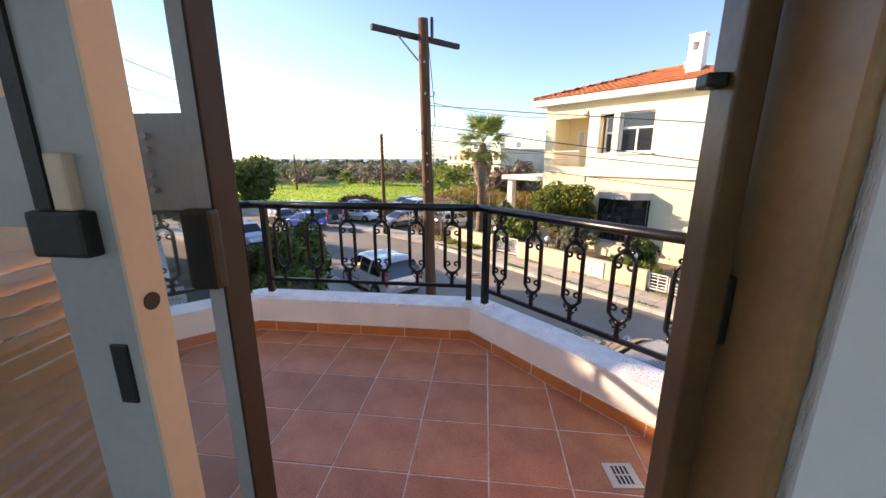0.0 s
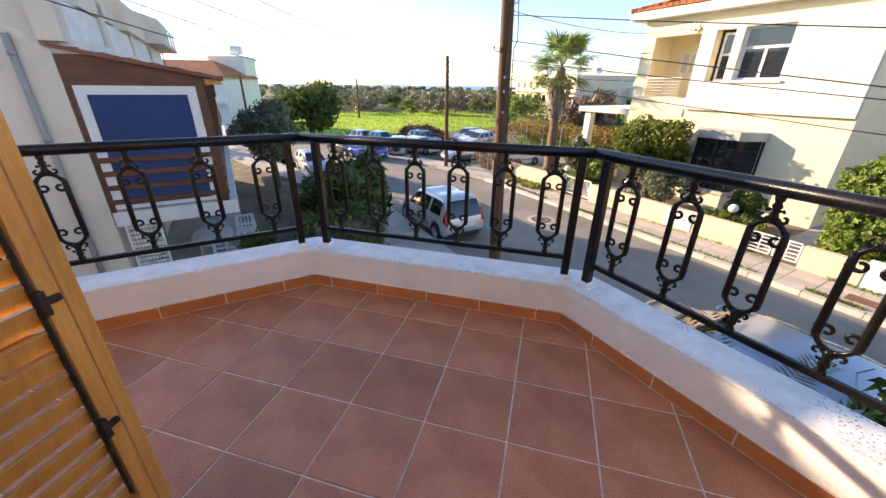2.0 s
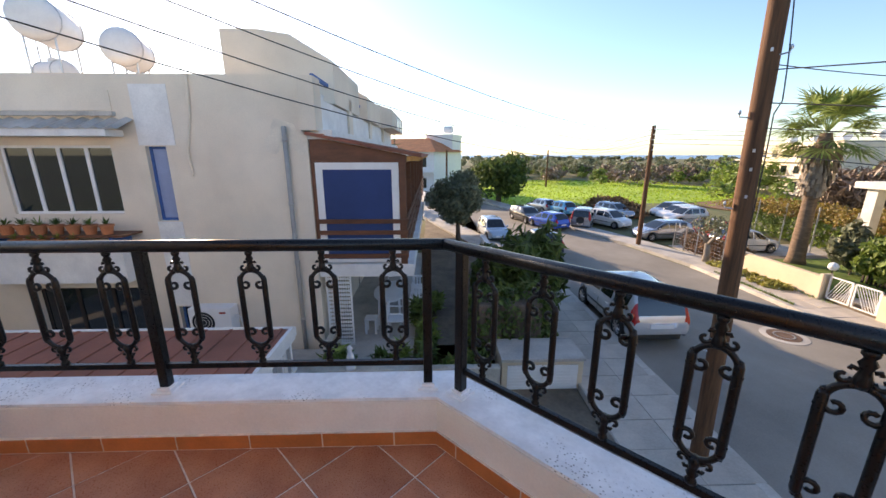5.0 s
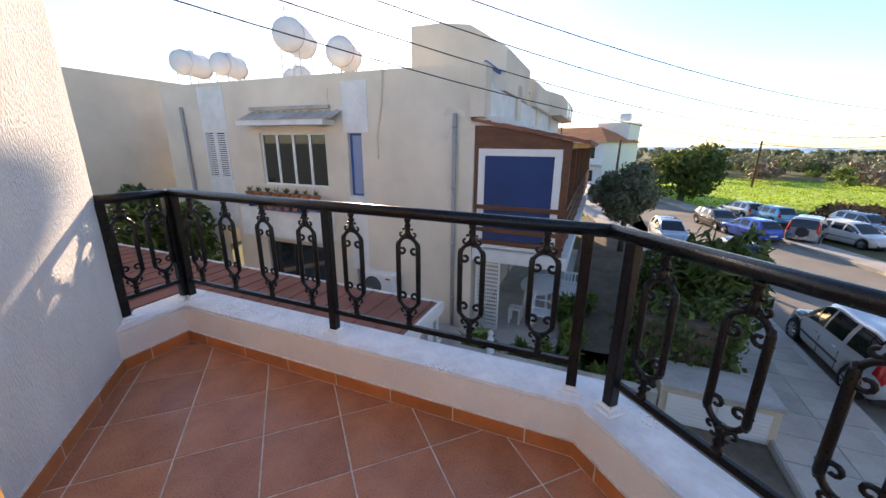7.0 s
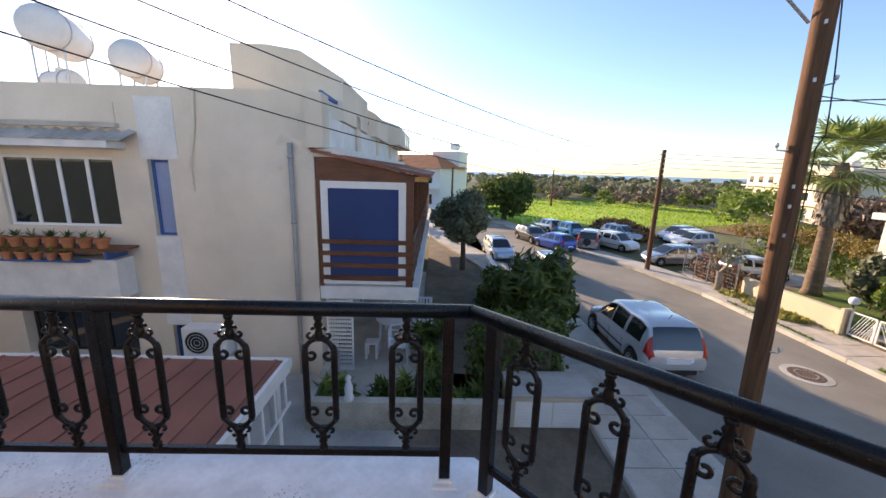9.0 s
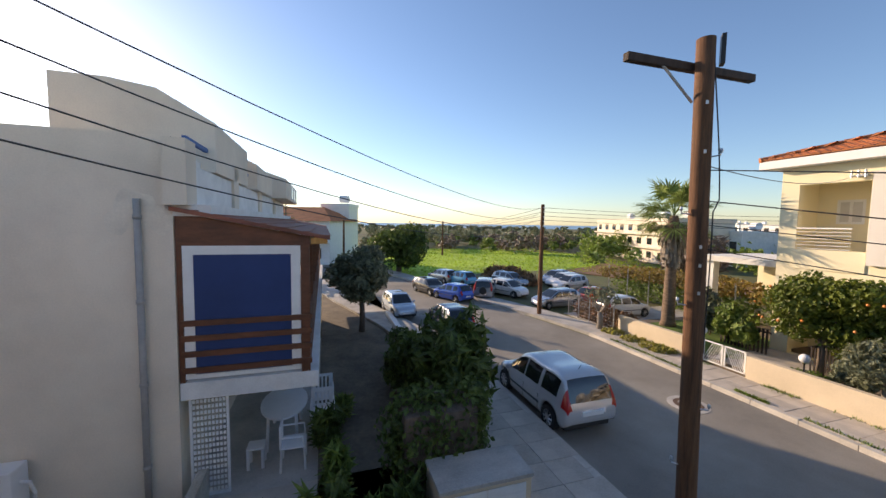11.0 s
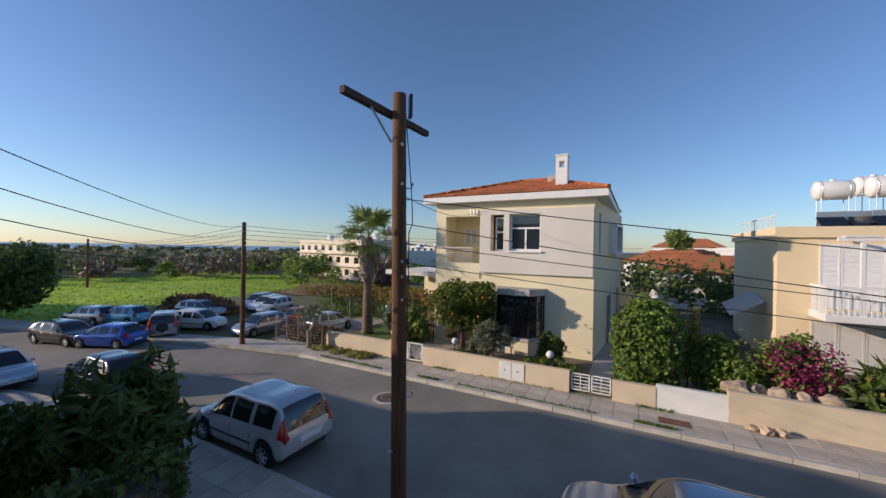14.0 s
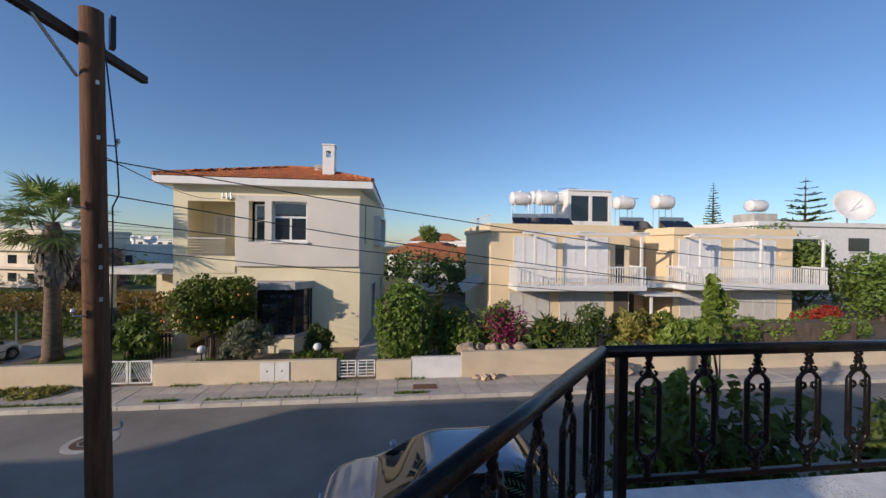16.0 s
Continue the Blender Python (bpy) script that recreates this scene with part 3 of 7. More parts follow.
leaf(-0.72, -0.030, -1.185, -1.150, M_GREYALU, M_GREYALU, "leading_stile", 0.024)
part("edge_strip", box(-0.030, -0.026, -1.190, -1.145, 0.031, 2.098, 0.002), M_BROWNALU, door, "dark brown edge strip")
leaf(-0.80, -0.031, -1.303, -1.271, M_GREYALU, M_GREYALU, "lock_stile", 0.073)
f = part("lock_edge", box(-0.031, -0.027, -1.305, -1.269, 0.031, 2.098, 0.001), M_BEIGEALU, door, "beige edge with a round lock hole")
# solid black disc on the edge paints the dark inside the lock hole
bm = bmesh.new()
tube(bm, [(-0.029, -1.287, 1.150), (-0.0262, -1.287, 1.150)], 0.0085, 16)
part("lock_hole", bm, M_BLACK, f, "black disc in place of the dark round lock hole")
part("pull", box(-0.062, -0.044, -1.3055, -1.300, 1.050, 1.112, 0.002), M_BLACK, door, "recessed black pull")
part("latch", box(-0.098, -0.045, -1.318, -1.302, 1.198, 1.238, 0.004), M_BLACK, door, "black plastic latch")
part("latch_bar", box(-0.072, -0.054, -1.314, -1.302, 1.238, 1.285, 0.003), M_BEIGEALU, door)
part("outer_handle", box(-0.058, -0.022, -1.207, -1.186, 1.13, 1.225, 0.006), M_BLACK, door, "black plastic handle block")
part("gasket", box(-0.100, -0.084, -1.3065, -1.302, 1.238, 2.09), M_BLACK, door, "black rubber gasket")
for z in (1.245, 1.262, 1.29, 1.305):
    bm = bmesh.new()
    tube(bm, [(-0.10, -1.184, z), (-0.10, -1.190, z)], 0.004, 8)
    part("screw", bm, M_STEEL, door)
# fixed frame round the opening
frame_thing = tagged(new("door_frame"), "brown door frame in the white wall", "door frame", kind="structure")
part("jamb", box(0.512, 0.541, -1.182, -1.140, 0.02, 2.15, 0.003), M_MIDBROWN, frame_thing, "dark brown jamb")
part("jamb", box(0.553, 0.567, -1.264, -1.083, 0.02, 2.15, 0.004), M_TANALU, frame_thing, "tan brown moulded jamb")
part("jamb", box(-0.998, -0.93, -1.262, -1.12, 0.02, 2.15, 0.003), M_BROWNALU, frame_thing)
part("head", box(-0.93, 0.552, -1.312, -1.12, 2.10, 2.149, 0.003), M_BROWNALU, frame_thing)
part("threshold", box(-0.93, 0.552, -1.312, -1.09, 0.0, 0.03, 0.003), M_GREYALU, frame_thing, "aluminium sill track")
part("keeper", box(0.492, 0.5125, -1.172, -1.150, 1.348, 1.362, 0.003), M_BLACK, frame_thing, "black keeper plate")
part("keeper", box(0.5405, 0.552, -1.178, -1.150, 1.08, 1.16, 0.004), M_BLACK, frame_thing, "black keeper plate")
part("plaster_face", box(0.569, 2.0, -1.2745, -1.2705, 0.0, 2.5), M_WHITEWALL, frame_thing, "smooth white inner plaster")
bm = bmesh.new()
tube(bm, [(0.628, -1.272, 1.335), (0.628, -1.279, 1.335)], 0.006, 12)
tagged(obj("wall_plug", bm, M_TANALU), "small brown screw plug in the white wall", "screw plug")

# ==== balcony: floor tiles, skirting, drain ====
def clip(poly, a, b):
    """Keep the part of poly to the left of the line a to b."""
    out = []
    k = len(poly)
    for i in range(k):
        p, q = poly[i], poly[(i + 1) % k]
        sp = (b[0] - a[0]) * (p[1] - a[1]) - (b[1] - a[1]) * (p[0] - a[0])
        sq = (b[0] - a[0]) * (q[1] - a[1]) - (b[1] - a[1]) * (q[0] - a[0])
        if sp >= 0:
            out.append(p)
        if sp * sq < 0:
            f = sp / (sp - sq)
            out.append((p[0] + f * (q[0] - p[0]), p[1] + f * (q[1] - p[1])))
    return out


def area(poly):
    return 0.5 * sum(poly[i][0] * poly[(i + 1) % len(poly)][1] - poly[(i + 1) % len(poly)][0] * poly[i][1] for i in range(len(poly)))


TS, GAP = 1 / 3, 0.0034
fp = [tuple(p) for p in floor_poly]
if area(fp) < 0:
    fp = fp[::-1]
rt = random.Random(3)
for i in range(-11, 7):
    for j in range(-4, 3):
        poly = [(i * TS + GAP, j * TS + GAP), ((i + 1) * TS - GAP, j * TS + GAP), ((i + 1) * TS - GAP, (j + 1) * TS - GAP), (i * TS + GAP, (j + 1) * TS - GAP)]
        for k in range(len(fp)):
            if poly:
                poly = clip(poly, fp[k], fp[(k + 1) % len(fp)])
        if len(poly) < 3 or area(poly) < 0.002:
            continue
        cx, cy = sum(p[0] for p in poly) / len(poly), sum(p[1] for p in poly) / len(poly)
        poly = [(p[0] - cx, p[1] - cy) for p in poly]
        inn = [(p[0] * 0.985, p[1] * 0.985) for p in poly]
        bm = bmesh.new()
        lo = [bm.verts.new((*p, -0.010)) for p in poly]
        mid = [bm.verts.new((*p, -0.0016)) for p in poly]
        hi = [bm.verts.new((*p, 0.0)) for p in inn]
        n_ = len(poly)
        for k in range(n_):
            bm.faces.new((lo[k], lo[(k + 1) % n_], mid[(k + 1) % n_], mid[k]))
            bm.faces.new((mid[k], mid[(k + 1) % n_], hi[(k + 1) % n_], hi[k]))
        bm.faces.new(hi)
        part("tile", bm, M_TILE, balcony_floor, matrix=pose(cx, cy, rt.uniform(-0.0008, 0.0006), rt.uniform(-0.12, 0.12), rt.uniform(-0.12, 0.12), 0))
walls = list(zip(inner, inner[1:])) + [(P(*((E_S, E_S + R2 * W_Y))), Vector((0.66, W_Y, 0))), (Vector((-1.04, W_Y, 0)), inner[0])]
for a, b in walls:
    d = b - a
    Ln, ang = d.length, math.degrees(math.atan2(d.y, d.x))
    side = Vector((d.y, -d.x, 0)).normalized()
    step = 0.333
    x = 0.0
    first = rt.uniform(0.1, 0.33)
    while x < Ln - 0.005:
        x1 = min(Ln, x + (first if x == 0 else step))
        bm = box(x + 0.003, x1 - 0.003, -0.011, 0.0, 0.004, 0.074, 0.002)
        m4 = Matrix.Translation(Vector((a.x, a.y, 0))) @ pose(0, 0, 0, 0, 0, ang)
        part("skirting_tile", bm, M_SKIRT, balcony_floor, matrix=m4)
        x = x1
    g = part("skirting_joint", box(0.0, Ln, -0.0095, 0.0, 0.0, 0.077), M_GROUT, balcony_floor, matrix=Matrix.Translation(Vector((a.x, a.y, 0))) @ pose(0, 0, 0, 0, 0, ang))
drain = thing("floor_drain", pose(0.885, -0.245, 0.0, 0, 0, 6), "square pale metal floor drain set in the tiles", "drain")
part("plate", box(-0.062, 0.062, -0.062, 0.062, -0.002, 0.004, 0.002), M_GREYSHUT, drain)
# black strips on the uncut plate paint the darkness of the drain slots
for x in (-0.026, -0.009, 0.009, 0.026):
    for y0, y1 in ((-0.045, -0.004), (0.004, 0.045)):
        part("slot", box(x - 0.005, x + 0.005, y0, y1, 0.002, 0.0046), M_BLACK, drain)

# ==== the cream house across the road ====
def window_unit(parent, x0, x1, z0, z1, y, cols, transom=None, depth=0.06, frame_m=None, glass=None, name="window"):
    """A window in a wall that faces -y: frame bars and one pane a light."""
    frame_m, glass = frame_m or M_WHITE, glass or M_DARKGLASS
    w = 0.075
    zt = transom - w / 2 if transom else z1 - w
    cuts = [x0 + (x1 - x0) * k / cols for k in range(cols + 1)]
    lights = [(a + (w if k == 0 else w / 2), b - (w if k == cols - 1 else w / 2), z0 + w, zt) for k, (a, b) in enumerate(zip(cuts, cuts[1:]))]
    if transom:
        lights.append((x0 + w, x1 - w, transom + w / 2, z1 - w))
    bm = wall_with_holes(x0, x1, z0, z1, y, y + depth, lights)
    wd = part(name, bm, frame_m, parent, "white window frame" if frame_m is M_WHITE else "")
    for a, b in zip(cuts, cuts[1:]):
        part("pane", box(a + w / 2, b - w / 2, y + 0.025, y + 0.035, z0 + w, zt), glass, wd)
    if transom:
        part("pane", box(x0 + w, x1 - w, y + 0.025, y + 0.035, transom + w / 2, z1 - w), glass, wd)
    return wd


HS0, HS1, HN = -9.8, -2.95, 14.17
house = thing("cream_house", STREET, "two-storey cream rendered house with a clay tile roof", "house")
holes = [(-9.30, -7.62, 0.30, 3.0), (-7.08, -6.50, 1.49, 3.03), (-6.25, -4.95, 1.51, 3.04), (-6.55, -5.0, -1.98, -0.25), (-9.30, -7.95, -2.6, -0.05)]
part("front_wall", wall_with_holes(HS0, HS1, -2.95, 3.58, HN, HN + 0.25, holes), M_CREAM, house)
SK = 0.07
bm = wall_with_holes(0, 8.4, -2.95, 3.58, 0, 0.25, [(1.05, 1.45, 1.45, 3.1), (4.0, 6.2, 1.55, 2.75), (3.1, 4.3, -2.6, -0.45), (6.6, 7.5, -2.6, -0.4)])
part("side_wall", bm, M_CREAM, house, matrix=Matrix.Translation((HS1, HN, 0)) @ pose(0, 0, 0, 0, 0, 86))
part("back_wall", box(HS0, HS1 + 0.6, 22.3, 22.5, -2.95, 3.58), M_CREAM, house)
part("left_wall", box(HS0, HS0 + 0.25, HN + 0.25, 22.3, -2.95, 3.58), M_CREAM, house)
part("upper_floor", box(HS0 + 0.25, HS1 - 0.26, HN + 0.25, 22.3, 0.18, 0.32), M_CREAM, house)
# unseen inner wall, coloured dark in place of the rooms' shade
part("inner_wall", box(HS0 + 0.25, HS1 - 0.26, HN + 2.4, HN + 2.5, -2.9, 3.5), M_INSIDE_SHADE, house)
part("loggia_back", wall_with_holes(-9.55, -7.55, 0.32, 3.58, HN + 1.5, HN + 1.6, [(-9.05, -8.35, 1.75, 2.55)]), M_CREAM, house)
window_unit(house, -9.05, -8.35, 1.75, 2.55, HN + 1.51, 2, glass=M_GREYSHUT)
part("loggia_side", box(-7.62, -7.52, HN + 0.25, HN + 1.5, 0.32, 3.58), M_CREAM, house)
part("porch_back", box(-9.55, -7.55, HN + 1.6, HN + 1.7, -2.9, 0.18), M_CREAM, house)
part("porch_side", box(-7.95, -7.85, HN + 0.25, HN + 1.6, -2.9, 0.18), M_CREAM, house)
lg = part("loggia_railing", box(-9.28, -7.95, HN - 0.03, HN + 0.0, 1.58, 1.62), M_WHITE, house, "white bar railing")
for k in range(6):
    part("bar", box(-9.28, -7.95, HN - 0.025, HN - 0.005, 0.95 + k * 0.105, 0.968 + k * 0.105), M_WHITE, lg)
part("loggia_sill", box(-9.32, -7.60, HN - 0.04, HN + 0.25, 0.285, 0.92), M_CREAM, house)
# projecting pale panel round the upper windows
part("upper_panel", wall_with_holes(-7.55, HS1 - 0.02, 0.56, 3.24, HN - 0.14, HN - 0.003, [(-7.08, -6.50, 1.49, 3.03), (-6.25, -4.95, 1.51, 3.04)]), M_GREYREN, house, "pale grey rendered projecting panel")
window_unit(house, -6.25, -4.95, 1.51, 3.04, HN + 0.04, 2, transom=2.45)
part("blind", box(-6.20, -5.0, HN + 0.11, HN + 0.12, 1.55, 2.45), M_GREYSHUT, house, "half-drawn pale blind")
window_unit(house, -6.98, -6.50, 1.49, 2.95, HN + 0.20, 1, transom=2.30)
part("sill", box(-6.32, -4.88, HN - 0.22, HN + 0.03, 1.44, 1.505, 0.01), M_WHITE, house)
# bay window
bay = [(-6.75, HN), (-6.45, HN - 0.65), (-5.25, HN - 0.65), (-4.80, HN)]
part("bay_base", prism(bay[::1], -2.95, -2.05), M_CREAM, house)
bay_o = [(-6.85, HN), (-6.52, HN - 0.75), (-5.20, HN - 0.75), (-4.70, HN)]
part("bay_sill", prism(bay_o, -2.05, -1.95), M_CONCRETE, house, "grey concrete bay sill")
part("bay_hood", prism(bay_o, -0.27, 0.0), M_CONCRETE, house, "grey concrete hood above the bay window")
part("bay_glass", prism([(-6.70, HN), (-6.42, HN - 0.60), (-5.28, HN - 0.60), (-4.86, HN)], -1.95, -0.27), M_DARKGLASS, house, "dark reflecting bay glass")
for a, b in zip(bay, bay[1:]):
    for f in ((0.0, 0.5, 1.0) if abs(a[0] - b[0]) > 0.6 else (0.0, 1.0)):
        x, y = a[0] + (b[0] - a[0]) * f, a[1] + (b[1] - a[1]) * f
        part("mullion", box(x - 0.035, x + 0.035, y - 0.02, y + 0.05, -1.95, -0.27), M_BROWNALU, house, "dark brown mullion")
for k in range(1, 5):
    z = -1.95 + k * 1.68 / 5
    part("glazing_bar", prism([(-6.73, HN), (-6.44, HN - 0.63), (-5.26, HN - 0.63), (-4.82, HN)], z - 0.014, z + 0.014), M_BROWNALU, house, "dark brown glazing bar")
for x in (-6.15, -5.55):
    part("glazing_bar", box(x - 0.014, x + 0.014, HN - 0.63, HN - 0.6, -1.95, -0.27), M_BROWNALU, house, "dark brown glazing bar")
# side openings
sm = Matrix.Translation((HS1, HN, 0)) @ pose(0, 0, 0, 0, 0, 86)
bw = part("box_window", wall_with_holes(3.9, 6.3, 1.42, 2.9, -0.32, -0.003, [(4.05, 6.15, 1.57, 2.75)]), M_WHITE, house, "white box-framed projecting window", matrix=sm)
part("pane", box(4.05, 6.15, -0.05, -0.04, 1.57, 2.75), M_DARKGLASS, bw)
part("slit_glass", box(1.05, 1.45, 0.12, 0.13, 1.45, 3.1), M_DARKGLASS, house, matrix=sm)
part("side_door", box(3.1, 4.3, 0.12, 0.16, -2.6, -0.45), M_DARKGLASS, house, matrix=sm)
dfr = bmesh.new()
for a, b, c, d in ((3.02, 3.1, -2.6, -0.37), (4.3, 4.38, -2.6, -0.37), (3.1, 4.3, -0.45, -0.37)):
    bx(dfr, a, b, -0.05, 0.1, c, d)
part("side_door_frame", dfr, M_WHITE, house, matrix=sm)
part("service_door", box(6.6, 7.5, 0.12, 0.16, -2.6, -0.4), M_BROWNALU, house, matrix=sm)
# eaves and hipped roof
E0, E1, F0, F1, EZ = -10.25, -2.45, 13.70, 22.95, 3.84
part("soffit", box(E0 + 0.06, E1 - 0.06, F0 + 0.06, F1 - 0.06, 3.58, 3.64), M_WHITE, house, "white soffit")
fas = bmesh.new()
for a, b, c, d in ((E0, E1, F0, F0 + 0.06), (E0, E1, F1 - 0.06, F1), (E0, E0 + 0.06, F0 + 0.06, F1 - 0.06), (E1 - 0.06, E1, F0 + 0.06, F1 - 0.06)):
    bx(fas, a, b, c, d, 3.58, EZ)
part("fascia", fas, M_WHITE, house, "white eaves board")
RZ = EZ + 1.28
rid = [(-6.9, 18.2), (-5.8, 18.2)]
planes = [[(E0, F0), (E1, F0), rid[1], rid[0]], [(E1, F0), (E1, F1), rid[1]], [(E1, F1), (E0, F1), rid[0], rid[1]], [(E0, F1), (E0, F0), rid[0]]]
bm = bmesh.new()
for pl in planes:
    vs = [bm.verts.new((p[0], p[1], RZ if p in rid else EZ)) for p in pl]
    bm.faces.new(vs)
roof = part("roof", bm, M_ROOFTILE, house)


def roof_tiles(pl, flip):
    """Barrel tiles in courses over one roof plane, clipped to its outline."""
    a, b = Vector((*pl[0], EZ)), Vector((*pl[1], EZ))
    top = Vector((*pl[2], RZ))
    u = (b - a).normalized()
    up = (top - a) - u * (top - a).dot(u)
    Lu = up.length
    up.normalize()
    nrm = u.cross(up).normalized()
    Lb = (b - a).length
    t2 = [((Vector((*p, RZ)) - a).dot(u)) for p in pl[2:]]
    lo_t, hi_t = min(t2), max(t2)
    verts, faces = [], []
    W, C, K = 0.235, 0.36, 5
    rows = int(Lu / C) + 1
    for r in range(rows):
        v0, v1 = r * C, min((r + 1) * C + 0.03, Lu)
        x_lo, x_hi = lo_t * v0 / Lu, Lb - (Lb - hi_t) * v0 / Lu
        cidx = int(x_lo / W)
        while cidx * W < x_hi:
            x = cidx * W
            cidx += 1
            if x + W / 2 < x_lo or x + W / 2 > x_hi:
                continue
            base = len(verts)
            for v, lift in ((v0, 0.035), (v1, 0.008)):
                for k in range(K + 1):
                    an = math.pi * k / K
                    verts.append(tuple(a + u * (x + W / 2 - math.cos(an) * W * 0.52) + up * v + nrm * (lift + 0.055 * math.sin(an))))
            for k in range(K):
                faces.append((base + k, base + k + 1, base + K + 2 + k, base + K + 1 + k))
            faces.append(tuple(range(base + K, base - 1, -1)))
    ob = new("roof_tiles", cloud_mesh("roof_tiles", verts, faces, M_ROOFTILE))
    ob.parent = house
    return tagged(ob, label="overlapping clay barrel tiles", kind="stuff")


for pl in (planes[0], planes[1], planes[3]):
    roof_tiles(pl, 1)
for p, q in (((E0, F0), rid[0]), ((E1, F0), rid[1]), (rid[0], rid[1]), ((E1, F1), rid[1])):
    bm = bmesh.new()
    a = Vector((*p, RZ if p in rid else EZ)) + Vector((0, 0, 0.06))
    b = Vector((*q, RZ)) + Vector((0, 0, 0.06))
    k = max(2, int((b - a).length / 0.38))
    for i in range(k):
        tube(bm, [a.lerp(b, i / k), a.lerp(b, (i + 1.08) / k)], 0.095, 8, 0.08)
    tagged(part("ridge_tiles", bm, M_ROOFTILE, house), kind="stuff")
ch = part("chimney", wall_with_holes(-0.24, 0.24, 3.9, 5.60, -0.24, 0.24, [(-0.10, 0.10, 5.10, 5.38)]), M_WHITE, house, "white rendered chimney", matrix=Matrix.Translation((-4.42, 15.6, 0)))
part("chimney_cap", box(-0.27, 0.27, -0.27, 0.27, 5.60, 5.66, 0.01), M_WHITE, ch)
part("vent", box(-5.35, -4.95, 17.0, 17.4, 4.5, 5.12, 0.02), M_CONCRETE, house, "small grey roof vent")
bm = bmesh.new()
tube(bm, [(-7.95, HN - 0.05, 3.14), (-7.6, HN - 0.12, 3.22), (-7.2, HN - 0.15, 3.15)], 0.012, 6)
for x in (-8.0, -7.85, -7.7):
    tube(bm, [(x, HN - 0.16, 3.08), (x, HN - 0.16, 3.30)], 0.028, 8)
bx(bm, -8.05, -7.65, HN - 0.18, HN, 3.13, 3.16)
part("cable_bracket", bm, M_STEEL, house, "wall bracket with insulators")

# annex with a flat canopy and an outdoor oven
annex = thing("garden_canopy", STREET, "flat white concrete canopy beside the house", "canopy")
part("roof_slab", box(-13.6, -10.0, 15.4, 19.5, 0.12, 0.36, 0.02), M_TRIMWHITE, annex)
part("back_wall", box(-13.4, -10.0, 19.2, 19.4, -2.95, 0.12), M_CREAM, annex)
for x in (-13.3, -10.6):
    part("column", box(x, x + 0.35, 15.6, 15.95, -2.95, 0.12), M_TRIMWHITE, annex)
oven = part("oven", wall_with_holes(-12.2, -10.9, -2.95, 0.1, 17.6, 18.4, [(-11.9, -11.2, -1.6, -0.9)]), M_CREAM, annex, "rendered outdoor oven")
part("firebox", box(-11.9, -11.2, 18.2, 18.39, -1.6, -0.9), M_BLACK, oven)

# ==== garden wall along the far pavement ====
def garden_wall(s0, s1, z1, nm, m=None):
    bm = box(s0, s1, WALL_N, WALL_N + 0.18, -2.95, z1, 0.012)
    return struct(nm, bm, m or M_WALLCREAM, STREET, "low buff rendered garden wall")


garden_wall(-13.4, -9.9, -2.12, "wall_garden_1")
garden_wall(-8.5, -3.28, -2.13, "wall_garden_2")
garden_wall(-2.08, -0.98, -2.2, "wall_garden_3")
garden_wall(0.62, 32.0, -1.98, "wall_garden_4")
struct("wall_garden_5", box(-0.98, 0.62, WALL_N + 0.02, WALL_N + 0.16, -2.95, -2.12, 0.01), M_WHITE, STREET, "white painted low garden wall")
bm = box(-10.0, -9.9, WALL_N - 0.06, WALL_N + 0.24, -2.95, -2.02, 0.015)
struct("wall_pier", bm, M_WALLCREAM, STREET)
ub = thing("meter_cabinet", spose(-5.1, WALL_N - 0.004, -2.75), "cream metal meter cabinet doors in the garden wall", "cabinet")
for x0, x1 in ((-0.42, -0.01), (0.01, 0.42)):
    d_ = part("door", box(x0, x1, -0.025, 0.0, 0.02, 0.58, 0.006), M_TRIMWHITE, ub)
    part("lock", box((x0 + x1) / 2 - 0.02, (x0 + x1) / 2 + 0.02, -0.034, -0.025, 0.30, 0.34), M_BLACK, d_, "small black lock")


def bar_gate(s0, s1, z0, z1, leaves, slant, nm, lab):
    g = thing(nm, spose(s0, WALL_N + 0.09, 0), lab, "gate")
    w = (s1 - s0) / leaves
    for k in range(leaves):
        x0, x1 = k * w + 0.02, (k + 1) * w - 0.02
        bm = bmesh.new()
        for a, b, c, d in ((x0, x1, z0, z0 + 0.035), (x0, x1, z1 - 0.035, z1), (x0, x0 + 0.035, z0, z1), (x1 - 0.035, x1, z0, z1)):
            bx(bm, a, b, -0.017, 0.017, c, d)
        lf = part("leaf", bm, M_WHITE if slant else M_TRIMWHITE, g)
        if slant:
            nb = 9
            for j in range(nb):
                xa = x0 + (x1 - x0) * j / nb
                xb = min(x1, xa + 0.30)
                xa2 = xa
                bm = bmesh.new()
                if k % 2:
                    tube(bm, [(xb, 0, z0 + 0.03), (xa2, 0, z1 - 0.03)], 0.009, 6)
                else:
                    tube(bm, [(xa2, 0, z0 + 0.03), (xb, 0, z1 - 0.03)], 0.009, 6)
                part("bar", bm, M_WHITE, lf)
        else:
            for j in range(1, 5):
                z = z0 + (z1 - z0) * j / 5
                part("bar", box(x0 + 0.03, x1 - 0.03, -0.01, 0.01, z - 0.012, z + 0.012), M_TRIMWHITE, lf)
            part("bar", box((x0 + x1) / 2 - 0.012, (x0 + x1) / 2 + 0.012, -0.012, 0.012, z0 + 0.035, z1 - 0.035), M_TRIMWHITE, lf)
    return g


bar_gate(-9.86, -8.54, -2.72, -2.05, 2, True, "driveway_gate", "white slanted-bar double gate, closed")
bar_gate(-3.26, -2.10, -2.70, -2.18, 2, False, "garden_gate", "low white barred double gate")


